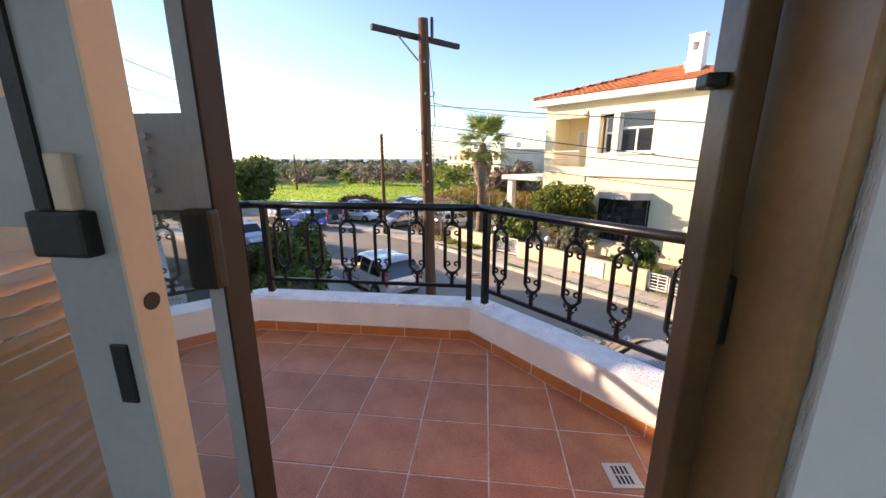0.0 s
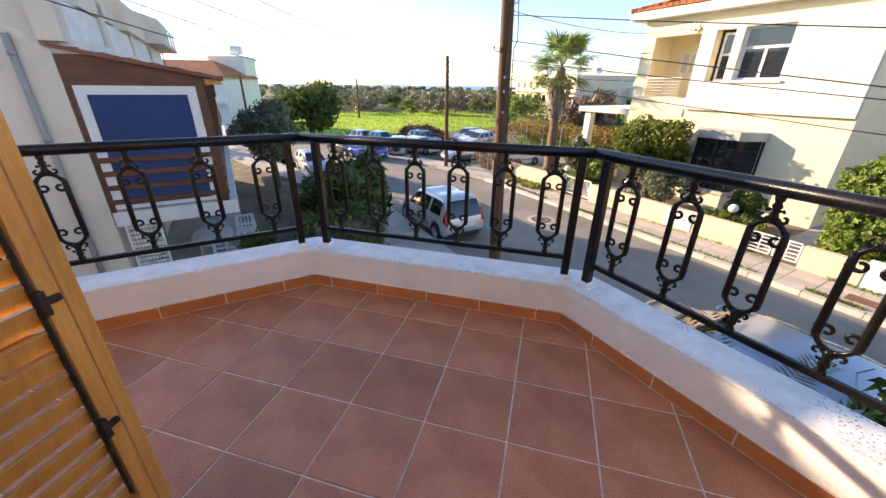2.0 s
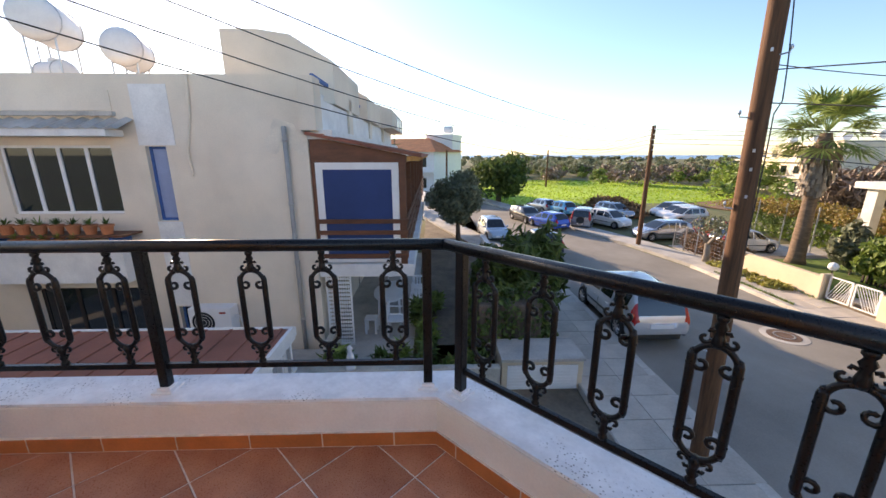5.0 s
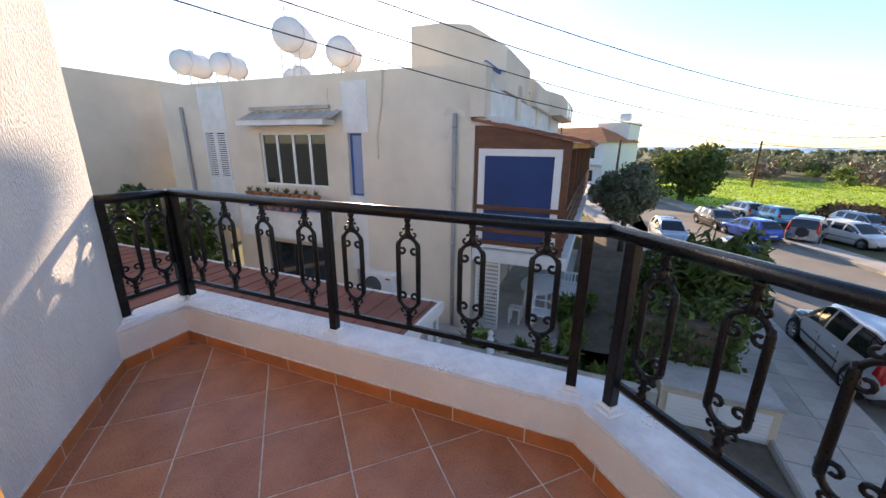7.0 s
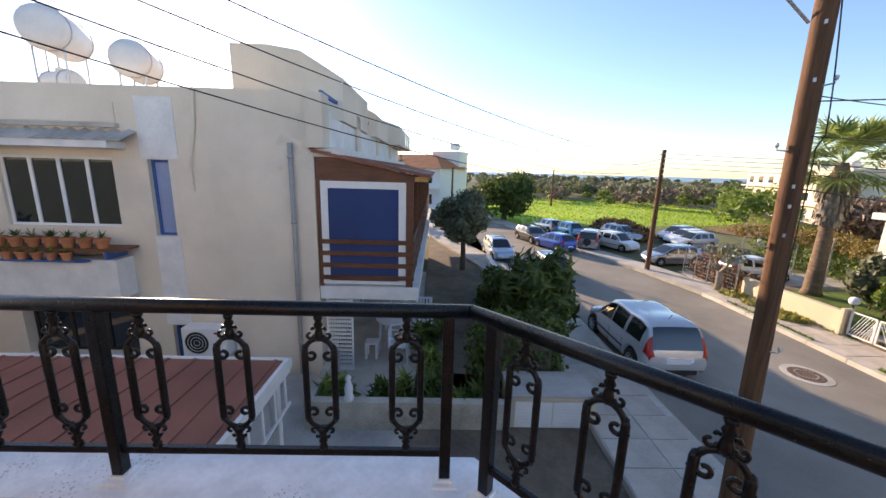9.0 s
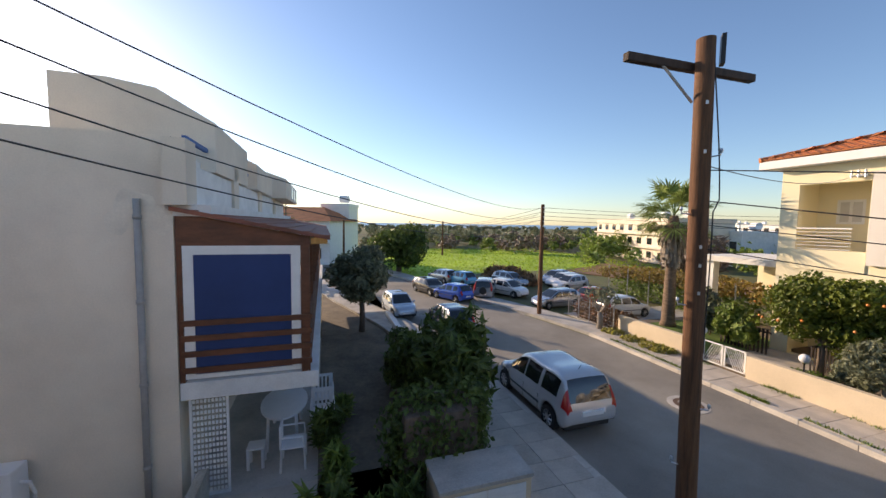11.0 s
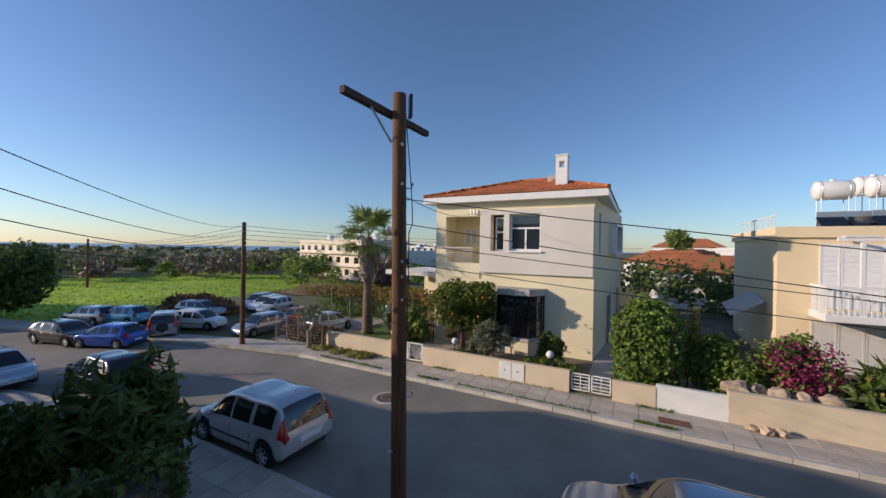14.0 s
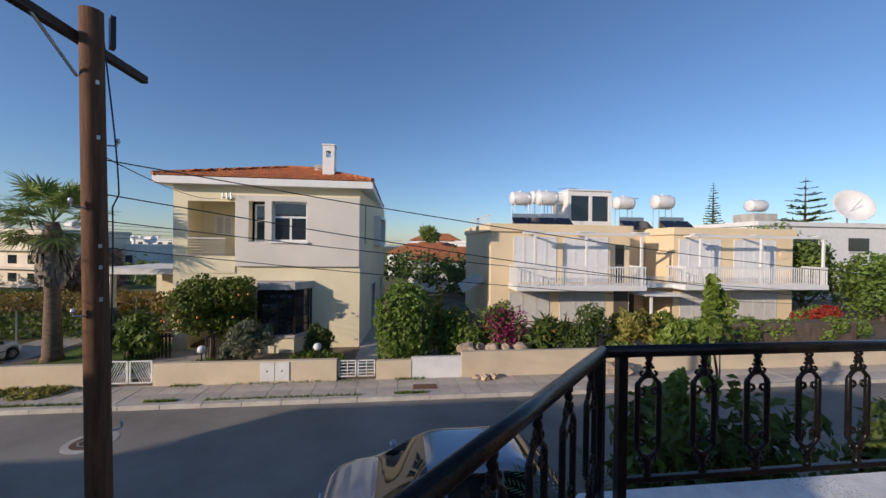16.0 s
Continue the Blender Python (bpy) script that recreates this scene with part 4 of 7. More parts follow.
def globe_lamp(s, n, z, h):
    g = thing("garden_lamp", spose(s, n, z), "white globe lamp on a dark post", "lamp", "garden globe lamps")
    bm = bmesh.new()
    lathe(bm, [(0.04, 0), (0.025, 0.02), (0.02, h - 0.03), (0.05, h)], 10)
    part("post", bm, M_BLACK, g)
    bm = bmesh.new()
    ball(bm, (0, 0, h + 0.11), 0.125, sub=3)
    part("globe", bm, M_PLASTIC, g, smooth=True)


globe_lamp(-10.15, 11.4, -2.6, 0.62)
globe_lamp(-7.55, 11.7, -2.6, 0.55)
globe_lamp(-3.98, 11.5, -2.6, 0.62)
# garden surfaces and path
struct("garden_soil", box(-14.0, 40, WALL_N + 0.17, 30, -3.1, -2.62), M_SOIL, STREET, "planted garden soil")
struct("driveway_slab", box(-17.0, -13.6, WALL_N, 19, -3.1, -2.90), M_CONCRETE, STREET)
struct("garden_path", box(-2.9, -2.0, WALL_N + 0.2, 22, -3.0, -2.60), M_PAVE, STREET, "pale paved side path")
struct("entrance_path", box(-9.7, -8.0, WALL_N + 0.2, HN - 0.05, -3.0, -2.60), M_PAVE, STREET, "pale paved entrance path")
struct("lawn", box(-13.5, -9.9, WALL_N + 0.2, 15.3, -3.0, -2.605), M_GRASS, STREET, "green lawn under the palm")
fence = thing("garden_fence", spose(-9.2, 13.2, -2.6), "dark brown picket fence and rail by the entrance", "fence")
for k in range(13):
    part("picket", box(-1.6 + k * 0.12, -1.55 + k * 0.12, -0.02, 0.02, 0, 0.85), M_BROWNALU, fence)
part("rail", box(-1.6, 0.0, -0.03, -0.02, 0.72, 0.78), M_BROWNALU, fence)
hand = thing("step_handrail", spose(-7.75, 12.4, -2.6), "dark brown metal handrail beside the entrance path", "handrail")
for k in range(8):
    part("bar", box(-0.015 - 0.02, 0.0, k * 0.17, k * 0.17 + 0.02, 0, 0.82), M_BROWNALU, hand)
part("rail", box(-0.04, 0.01, -0.03, 1.25, 0.82, 0.87), M_BROWNALU, hand)

M_PATCH = mat("new_plaster", (0.74, 0.66, 0.54), 0.92, var=0.12, scale=3, fine=30, bump=0.2)
# ==== the beige neighbour building, side wall facing the balcony ====
NS = -7.8
nb = thing("neighbour_building", STREET, "weathered beige rendered apartment building with white bands", "building")
# wall along n at s = NS: built along x, then turned so that its x runs along n and its face looks to +s
NW = Matrix.Translation((NS, 0, 0)) @ pose(0, 0, 0, 0, 0, 90)      # local x = n, local y = -s
win_holes = [(-8.85, -6.68, 0.15, 1.50), (-6.02, -5.62, 0.0, 1.48), (-10.95, -10.05, 0.22, 1.55), (-9.0, -6.7, -2.6, -1.45), (-5.95, -5.62, -3.2, -1.9), (-10.9, -10.1, -3.0, -1.2)]
part("side_wall", wall_with_holes(-12.6, -2.85, -3.3, 2.80, 0.0, 0.25, win_holes), M_BEIGE, nb, matrix=NW)
part("front_wall", box(-22, NS - 0.25, -3.05, -2.85, -3.3, 2.3), M_BEIGE, nb)
part("roof_deck", box(-22, NS - 0.25, -12.6, -2.85, 2.3, 2.45), M_CONCRETE, nb)
# unseen dark wall, painting in the shade behind the neighbour's openings
part("inner_wall", box(-12.0, -11.8, -12.6, -2.85, -3.3, 2.3), M_INSIDE_SHADE, nb)
part("parapet_front", box(-22, NS - 0.25, -3.1, -2.85, 2.45, 2.62), M_TRIMWHITE, nb)
for x0, x1, z0, z1 in ((-6.12, -5.42, 1.50, 2.62), (-6.05, -5.55, -1.88, -0.02), (-11.0, -10.0, 1.57, 2.70), (-11.0, -10.0, -1.15, 0.20)):
    part("white_band", box(x0, x1, -0.012, -0.002, z0, z1), M_TRIMWHITE, nb, "white painted vertical band", matrix=NW)
# the big window with its hood, parapet box and flower shelf
def nwin(x0, x1, z0, z1, cols, y, fm, gm, nm="window"):
    w = 0.05
    cuts = [x0 + (x1 - x0) * k / cols for k in range(cols + 1)]
    bm = wall_with_holes(x0, x1, z0, z1, y, y + 0.06, [(a + w * (1 if k == 0 else 0.7), b - w * (1 if k == cols - 1 else 0.7), z0 + w, z1 - w) for k, (a, b) in enumerate(zip(cuts, cuts[1:]))])
    wd = part(nm, bm, fm, nb, matrix=NW)
    for k in range(cols):
        a, b = x0 + (x1 - x0) * k / cols, x0 + (x1 - x0) * (k + 1) / cols
        part("pane", box(a + w / 2, b - w / 2, y + 0.025, y + 0.032, z0 + w, z1 - w), gm, wd)
    return wd


nwin(-8.85, -6.68, 0.15, 1.50, 4, 0.06, M_WHITE, M_DARKGLASS)
nwin(-6.02, -5.62, 0.0, 1.48, 1, 0.10, M_BLUEPAINT, mat("pale_blue_panel", (0.24, 0.32, 0.50), 0.5, var=0.1, scale=3))
nwin(-5.95, -5.62, -3.2, -1.9, 1, 0.10, M_BLUEPAINT, M_DARKGLASS)
nwin(-9.0, -6.7, -2.6, -1.45, 3, 0.2, M_BROWNALU, M_DARKGLASS)
hood = part("window_hood", prism([(-9.15, -0.42), (-6.38, -0.42), (-6.38, 0.0), (-9.15, 0.0)], 1.66, 1.78), M_TRIMWHITE, nb, "sloping concrete window hood", matrix=NW)
for k in range(11):
    bm = bmesh.new()
    x = -9.1 + k * 0.27
    v = [bm.verts.new(p) for p in ((x, -0.44, 1.785), (x + 0.26, -0.44, 1.785), (x + 0.26, -0.002, 1.98), (x, -0.002, 1.98), (x + 0.13, -0.44, 1.83), (x + 0.13, -0.002, 2.03))]
    for q in ((0, 4, 5, 3), (4, 1, 2, 5), (0, 1, 4), (3, 5, 2)):
        bm.faces.new([v[i] for i in q])
    part("hood_tile", bm, M_CONCRETE, hood, matrix=None)
part("hood_band", box(-9.0, -6.45, -0.10, -0.002, 2.04, 2.12), M_CONCRETE, nb, "row of grey weathered tiles", matrix=NW)
part("terrace_parapet", box(-9.0, -6.5, -0.02, -0.003, 2.14, 2.5), M_BEIGE, nb, matrix=NW)
part("balcony_box", box(-9.4, -6.55, -0.42, -0.003, -1.2, -0.42), M_TRIMWHITE, nb, "white rendered balcony box", matrix=NW)
shelf = part("flower_shelf", box(-9.2, -6.4, -0.50, -0.003, -0.24, -0.20), M_WOODBROWN, nb, "timber flower shelf on blue brackets", matrix=NW)
for x in (-9.0, -7.8, -6.7):
    part("bracket", box(x, x + 0.06, -0.48, -0.004, -0.40, -0.245), M_BLUEPAINT, shelf, "blue bracket")
part("lower_shelf", box(-8.6, -7.0, -0.56, -0.43, -0.44, -0.41), M_BLUEPAINT, shelf)
# louvred white shutters
for x0 in (-10.95, -10.5):
    sh = part("shutter", wall_with_holes(x0, x0 + 0.44, 0.22, 1.55, -0.03, 0.01, [(x0 + 0.05, x0 + 0.39, 0.28, 1.50)]), M_SHUTTER, nb, "white louvred shutter", matrix=NW)
    for k in range(20):
        part("slat", box(x0 + 0.05, x0 + 0.39, -0.02, 0.0, 0.29 + k * 0.06, 0.325 + k * 0.06), M_SHUTTER, sh)
# dark sheet paints the shade seen between the shutter slats
part("shutter_back", box(-10.95, -10.05, 0.12, 0.14, 0.22, 1.55), M_INSIDE_SHADE, nb, matrix=NW)
# drain pipes and the wall stain patch
for x, z0, z1 in ((-3.27, -3.2, 1.86), (-11.7, -3.0, 2.2)):
    bm = bmesh.new()
    tube(bm, [(x, -0.06, z0), (x, -0.06, z1)], 0.045, 10)
    for z in (-2.2, -0.9, 0.35, 1.6):
        tube(bm, [(x, -0.06, z - 0.03), (x, -0.06, z + 0.03)], 0.055, 10)
    part("drain_pipe", bm, M_DULLPIPE, nb, "grey drain pipe", smooth=True, matrix=NW)
bm = bmesh.new()
tube(bm, [(-5.0, -0.03, 2.8), (-5.05, -0.03, 2.1), (-5.2, -0.03, 1.4), (-5.18, -0.03, 0.9)], 0.03, 8)
part("wall_conduit", bm, M_BEIGE, nb, matrix=NW)
for (x, z, r, sd) in ((-3.32, 1.72, 0.26, 1), (-3.0, 1.55, 0.17, 4), (-3.55, 1.5, 0.15, 7)):
    bm = bmesh.new()
    c = [(x + r * (1 + 0.35 * noise.noise(Vector((math.cos(a), math.sin(a), sd)) * 1.6)) * math.cos(a), z + 1.2 * r * (1 + 0.35 * noise.noise(Vector((math.cos(a), math.sin(a), sd + 9)) * 1.6)) * math.sin(a)) for a in (2 * math.pi * k / 22 for k in range(22))]
    bm.faces.new([bm.verts.new((p[0], -0.004 - 0.001 * sd * 0.3, p[1])) for p in c])
    part("plaster_patch", bm, M_PATCH, nb, "pale patch of new plaster", matrix=NW)
# air conditioner
ac = thing("air_conditioner", STREET @ NW @ Matrix.Translation((-5.05, -0.20, -2.42)), "white outdoor air conditioner unit on the beige wall", "air conditioner")
part("casing", box(-0.48, 0.40, -0.18, 0.14, 0.0, 0.62, 0.02), M_PLASTIC, ac)
bm = bmesh.new()
for r in (0.24, 0.18, 0.12, 0.06):
    tube(bm, [(-0.18 + r * math.cos(a), -0.19, 0.31 + r * math.sin(a)) for a in (2 * math.pi * k / 24 for k in range(25))], 0.006, 5)
part("grille", bm, M_GREYSHUT, ac)
# black disc on the closed casing, coloured for the shade behind the grille
bm = bmesh.new()
tube(bm, [(-0.18, -0.185, 0.31), (-0.18, -0.180, 0.31)], 0.235, 24)
part("fan_opening", bm, M_BLACK, ac, "black disc in place of the dark fan opening")
part("bracket", box(-0.4, -0.36, -0.16, 0.18, -0.04, 0.0), M_STEEL, ac)
part("bracket", box(0.30, 0.34, -0.16, 0.18, -0.04, 0.0), M_STEEL, ac)
bm = bmesh.new()
tube(bm, [(0.40, -0.02, 0.4), (0.50, -0.02, 0.38), (0.54, 0.0, 0.2), (0.47, 0.1, 0.05), (0.42, 0.16, -0.3)], 0.022, 8)
part("pipe", bm, M_TRIMWHITE, ac, "insulated pipe loop")
part("badge", box(0.17, 0.30, -0.184, -0.180, 0.50, 0.54), L_RED, ac, "small red badge")
# upper storey, set back
def gable(s0, s1, n0, n1, z0, zl, zt, nm):
    """A rendered block with a shallow mansard profile across n."""
    prof = [(n0, z0), (n1, z0), (n1, zl), (n1 - 0.9, zt - 0.1), (n1 - 1.6, zt), (n0, zt)]
    bm = bmesh.new()
    A = [bm.verts.new((s0, p[0], p[1])) for p in prof]
    B = [bm.verts.new((s1, p[0], p[1])) for p in prof]
    bm.faces.new(A)
    bm.faces.new(B[::-1])
    for i in range(len(prof)):
        j = (i + 1) % len(prof)
        bm.faces.new((A[j], A[i], B[i], B[j]))
    bmesh.ops.recalc_face_normals(bm, faces=bm.faces)
    up = part(nm, bm, M_BEIGE, nb)
    return up


gable(-12.2, -9.2, -5.0, -2.6, 2.45, 3.35, 3.98, "upper_storey")
gable(-16.2, -13.0, -5.6, -2.5, 2.45, 3.15, 3.70, "upper_storey")
gable(-23.0, -17.0, -6.5, -2.1, 2.45, 3.2, 3.6, "upper_storey")
for k in range(3):
    x = -19.6 - k * 1.3
    part("upper_window", box(x, x + 0.5, -2.10, -2.06, 2.50, 3.10), M_WHITE, nb)
    part("upper_pane", box(x + 0.07, x + 0.43, -2.062, -2.055, 2.56, 3.04), M_DARKGLASS, nb)
# upper terrace parapet, white, with blue rails
for k, (s0, s1) in enumerate(((-10.6, -8.05), (-14.0, -11.1), (-17.5, -14.5), (-21.5, -18.0))):
    part("terrace_wall", box(s0, s1, -2.85, -2.65, 1.78, 2.42), M_TRIMWHITE, nb, "white terrace wall")
    part("terrace_pier", box(s1, s1 + 0.45, -2.9, -2.6, 1.78, 2.75), M_BEIGE, nb)
    r = part("terrace_rail", box(s0, s1, -2.78, -2.72, 2.80, 2.87), M_BLUEPAINT, nb, "blue terrace rail")
part("terrace_slab", box(-22, NS, -2.95, -2.35, 1.62, 1.80), M_TRIMWHITE, nb)
# roofline tanks
def water_tank(s, n, z, r, ln, label="white roof water tank on a steel stand", ang=0, stand=0.5):
    t = thing("water_tank", spose(s, n, z, ang), label, "water tank", "roof water tanks")
    bm = bmesh.new()
    prof = [(-ln / 2, r * 0.55), (-ln / 2 + 0.06, r * 0.92), (-ln / 2 + 0.14, r), (ln / 2 - 0.14, r), (ln / 2 - 0.06, r * 0.92), (ln / 2, r * 0.55)]
    rings = [[bm.verts.new((x, rr * math.cos(2 * math.pi * k / 20), stand + r + rr * math.sin(2 * math.pi * k / 20))) for k in range(20)] for x, rr in prof]
    for a, b in zip(rings, rings[1:]):
        for k in range(20):
            bm.faces.new((a[k], a[(k + 1) % 20], b[(k + 1) % 20], b[k]))
    bm.faces.new(rings[0][::-1])
    bm.faces.new(rings[-1])
    bmesh.ops.recalc_face_normals(bm, faces=bm.faces)
    part("drum", bm, M_TANK, t, smooth=True)
    for x in (-ln / 3, ln / 3):
        bm = bmesh.new()
        tube(bm, [(x, (r + 0.008) * math.cos(a), stand + r + (r + 0.008) * math.sin(a)) for a in (2 * math.pi * k / 20 for k in range(21))], 0.012, 5)
        part("strap", bm, M_STEEL, t)
        for y in (-r * 0.6, r * 0.6):
            bm = bmesh.new()
            tube(bm, [(x, y, 0), (x, y, stand + r * 0.35)], 0.02, 6)
            part("leg", bm, M_STEEL, t)
    bm = bmesh.new()
    lathe(bm, [(0.10, stand + 2 * r - 0.03), (0.10, stand + 2 * r + 0.05), (0.05, stand + 2 * r + 0.07)], 12)
    part("cap", bm, M_TANK, t)
    return t


water_tank(-9.2, -8.6, 2.45, 0.42, 1.3, ang=20, stand=1.15)
water_tank(-9.2, -7.0, 2.45, 0.36, 1.1, ang=20, stand=0.7)
water_tank(-8.8, -12.4, 2.45, 0.34, 1.2, ang=15, stand=0.75)
water_tank(-8.8, -10.8, 2.45, 0.30, 1.1, ang=15, stand=0.65)
tk = water_tank(-9.2, -8.65, 2.45, 0.25, 0.9, "small white tank under a larger one", ang=70, stand=0.35)
ant = thing("tv_antenna", spose(-9.6, -9.3, 2.45), "thin metal roof antenna", "antenna", "roof antennas")
bm = bmesh.new()
tube(bm, [(0, 0, 0), (0, 0, 2.6)], 0.015, 6)
tube(bm, [(-0.5, 0, 2.5), (0.5, 0, 2.5)], 0.01, 5)
for k in range(6):
    tube(bm, [(-0.4 + k * 0.16, -0.18, 2.5), (-0.4 + k * 0.16, 0.18, 2.5)], 0.006, 4)
part("mast", bm, M_STEEL, ant)
# timber porch with the blue canvas, on a white slab
porch = thing("timber_porch", STREET, "brown timber porch with a blue canvas end panel", "porch")
part("slab", box(-24, NS - 0.02, -2.84, -0.80, -1.26, -0.98, 0.01), M_TRIMWHITE, porch, "white concrete slab edge")
PF = NS - 0.03
fr = bmesh.new()
for a, b, c, d in ((-2.76, -1.08, 1.03, 1.17), (-2.76, -1.08, -0.93, -0.86), (-2.76, -2.62, -0.86, 1.03), (-1.22, -1.08, -0.86, 1.03)):
    bx(fr, PF - 0.05, PF, a, b, c, d)
cv = part("canvas_frame", fr, M_WHITE, porch, "white canvas frame")
part("canvas", box(PF - 0.03, PF - 0.02, -2.62, -1.22, -0.86, 1.03), M_BLUE, cv, "dark blue canvas")
bm = bmesh.new()
prof = [(-2.84, 1.17), (-0.92, 1.17), (-0.92, 1.32), (-2.84, 1.68)]
A = [bm.verts.new((PF - 0.06, *p)) for p in prof]
B = [bm.verts.new((PF, *p)) for p in prof]
bm.faces.new(A[::-1])
bm.faces.new(B)
for i in range(4):
    bm.faces.new((A[i], A[(i + 1) % 4], B[(i + 1) % 4], B[i]))
bmesh.ops.recalc_face_normals(bm, faces=bm.faces)
part("gable_board", bm, M_WOODBROWN, porch)
for n0, n1 in ((-2.84, -2.77), (-1.07, -0.93)):
    part("post", box(PF - 0.10, PF, n0, n1, -0.98, 1.17), M_WOODBROWN, porch)
for k, z in enumerate((-0.83, -0.57, -0.32, -0.08)):
    part("rail", box(PF, PF + 0.035, -2.80, -0.90, z, z + 0.09, 0.004), M_WOODBROWN, porch)
for s in (-9.6, -11.4, -13.2, -15.0, -17.0, -19.5, -22.0):
    part("post", box(s - 0.09, s, -1.05, -0.93, -0.98, 1.3), M_WOODBROWN, porch)
for z in (-0.83, -0.57, -0.32, -0.08):
    part("front_rail", box(-23.5, PF, -0.96, -0.92, z, z + 0.09), M_WOODBROWN, porch)
part("plate", box(-23.5, PF - 0.06, -1.05, -0.93, 1.17, 1.30), M_WOODBROWN, porch)
bm = bmesh.new()
for a, b in (((NS + 0.12, -2.86, 1.74), (NS + 0.12, -0.62, 1.30)),):
    v = [bm.verts.new(p) for p in ((NS + 0.12, -2.86, 1.70), (NS + 0.12, -0.60, 1.27), (-23.8, -0.60, 1.27), (-23.8, -2.86, 1.70), (NS + 0.12, -2.86, 1.76), (NS + 0.12, -0.60, 1.33), (-23.8, -0.60, 1.33), (-23.8, -2.86, 1.76))]
    for q in ((0, 3, 2, 1), (4, 5, 6, 7), (0, 1, 5, 4), (1, 2, 6, 5), (2, 3, 7, 6), (3, 0, 4, 7)):
        bm.faces.new([v[i] for i in q])
pr = part("roof", bm, M_REDROOF, porch, "shallow red-brown shingle roof")
for r in range(7):
    n0 = -0.60 - r * 0.32
    z0 = 1.335 + r * 0.32 * 0.19
    bm = box(-23.8, NS + 0.13, n0 - 0.33, n0 + 0.01, z0, z0 + 0.014)
    part("shingle_course", bm, M_REDROOF, pr, matrix=None)
for k in range(9):
    part("rafter_end", box(PF - 0.02 - k * 1.8, PF + 0.05 - k * 1.8, -0.90, -0.64, 1.20, 1.29), M_PINE, porch)
# under the porch: lattice, patio furniture
struct("patio_floor", box(-16, NS + 0.9, -2.9, 1.0, -3.1, -2.92), M_CONCRETE, STREET, "grey patio floor")
lat = thing("patio_lattice", spose(NS - 0.1, -2.75, -2.95) @ Matrix.Diagonal((1.0, 0.62, 1.0, 1.0)), "white patterned metal lattice screen under the porch", "lattice", kind="")
part("panel_frame", wall_with_holes(0.0, 0.9, 0, 1.85, -0.02, 0.02, [(0.06, 0.84, 0.08, 1.78)]), M_WHITE, lat, matrix=pose(0, 0, 0, 0, 0, 90))
me = None
for i in range(9):
    for j in range(18):
        bm = box(0.07 + i * 0.086, 0.13 + i * 0.086, -0.006, 0.006, 0.09 + j * 0.094, 0.145 + j * 0.094) if me is None else None
        if me is None:
            ob = part("lattice_plate", bm, M_WHITE, lat, matrix=pose(0, 0, 0, 0, 0, 90))
            me = ob.data
        else:
            ob = new("lattice_plate", me)
            ob.parent = lat
            ob.matrix_basis = pose(0, 0, 0, 0, 0, 90) @ Matrix.Translation((i * 0.086, 0, j * 0.094))


def plastic_chair(m4):
    c = thing("garden_chair", m4, "white plastic garden chair on the patio", "chair", "patio chairs")
    part("seat", box(-0.23, 0.23, -0.22, 0.22, 0.41, 0.44, 0.012), M_PLASTIC, c)
    bk = part("backrest", wall_with_holes(-0.23, 0.23, 0.44, 0.86, 0.20, 0.225, [(-0.16 + k * 0.085, -0.115 + k * 0.085, 0.50, 0.80) for k in range(4)]), M_PLASTIC, c)
    for x in (-0.21, 0.21):
        for y in (-0.19, 0.19):
            bm = bmesh.new()
            tube(bm, [(x * 1.08, y * 1.1, 0), (x, y, 0.42)], 0.022, 6)
            part("leg", bm, M_PLASTIC, c)
        bm = bmesh.new()
        tube(bm, [(x * 1.1, -0.19, 0.42), (x * 1.12, -0.17, 0.63), (x * 1.1, 0.2, 0.64)], 0.018, 6)
        part("armrest", bm, M_PLASTIC, c)
    return c


c0 = plastic_chair(spose(-8.35, -1.25, -2.92, 180))
for s, n, a in ((-9.35, -0.75, 90), (-10.1, -0.75, 90), (-10.7, -1.5, 20)):
    copy_thing(c0, spose(s, n, -2.92, a))
tb = thing("garden_table", spose(-9.4, -1.5, -2.92), "white plastic oval garden table on the patio", "table")
part("tabletop", prism([(1.0 * 0.75 * math.cos(a), 0.45 * math.sin(a)) for a in (2 * math.pi * k / 28 for k in range(28))], 0.70, 0.735), M_PLASTIC, tb)
for x in (-0.5, 0.5):
    for y in (-0.25, 0.25):
        bm = bmesh.new()
        tube(bm, [(x * 1.1, y * 1.1, 0), (x, y, 0.70)], 0.03, 8)
        part("leg", bm, M_PLASTIC, tb)
st = thing("plastic_stool", spose(-8.5, -1.9, -2.92), "small white plastic stool on the patio", "stool")
part("seat", box(-0.15, 0.15, -0.15, 0.15, 0.36, 0.39, 0.01), M_PLASTIC, st)
for x in (-0.12, 0.12):
    for y in (-0.12, 0.12):
        part("leg", box(x - 0.025, x + 0.025, y - 0.025, y + 0.025, 0, 0.36), M_PLASTIC, st)
# red sheet roof and its white fascia, between the buildings
rr = thing("carport_roof", STREET, "low dark red ribbed carport roof with white edge", "carport")
RS0, RS1, RN0, RN1 = -4.70, -1.80, -11.5, -2.30
part("sheet", box(RS0, RS1, RN0, RN1, -0.98, -0.94), M_REDROOF, rr)
for k in range(28):
    part("rib", box(RS0, RS1, RN0 + 0.15 + k * 0.33, RN0 + 0.19 + k * 0.33, -0.94, -0.925), M_REDROOF, rr)
part("fascia", box(RS0, RS1, RN1 + 0.002, RN1 + 0.05, -1.08, -0.90), M_TRIMWHITE, rr, "white front edge board")
part("gutter", box(RS0 - 0.06, RS0 - 0.002, RN0, RN1 + 0.05, -1.05, -0.93), M_TRIMWHITE, rr)
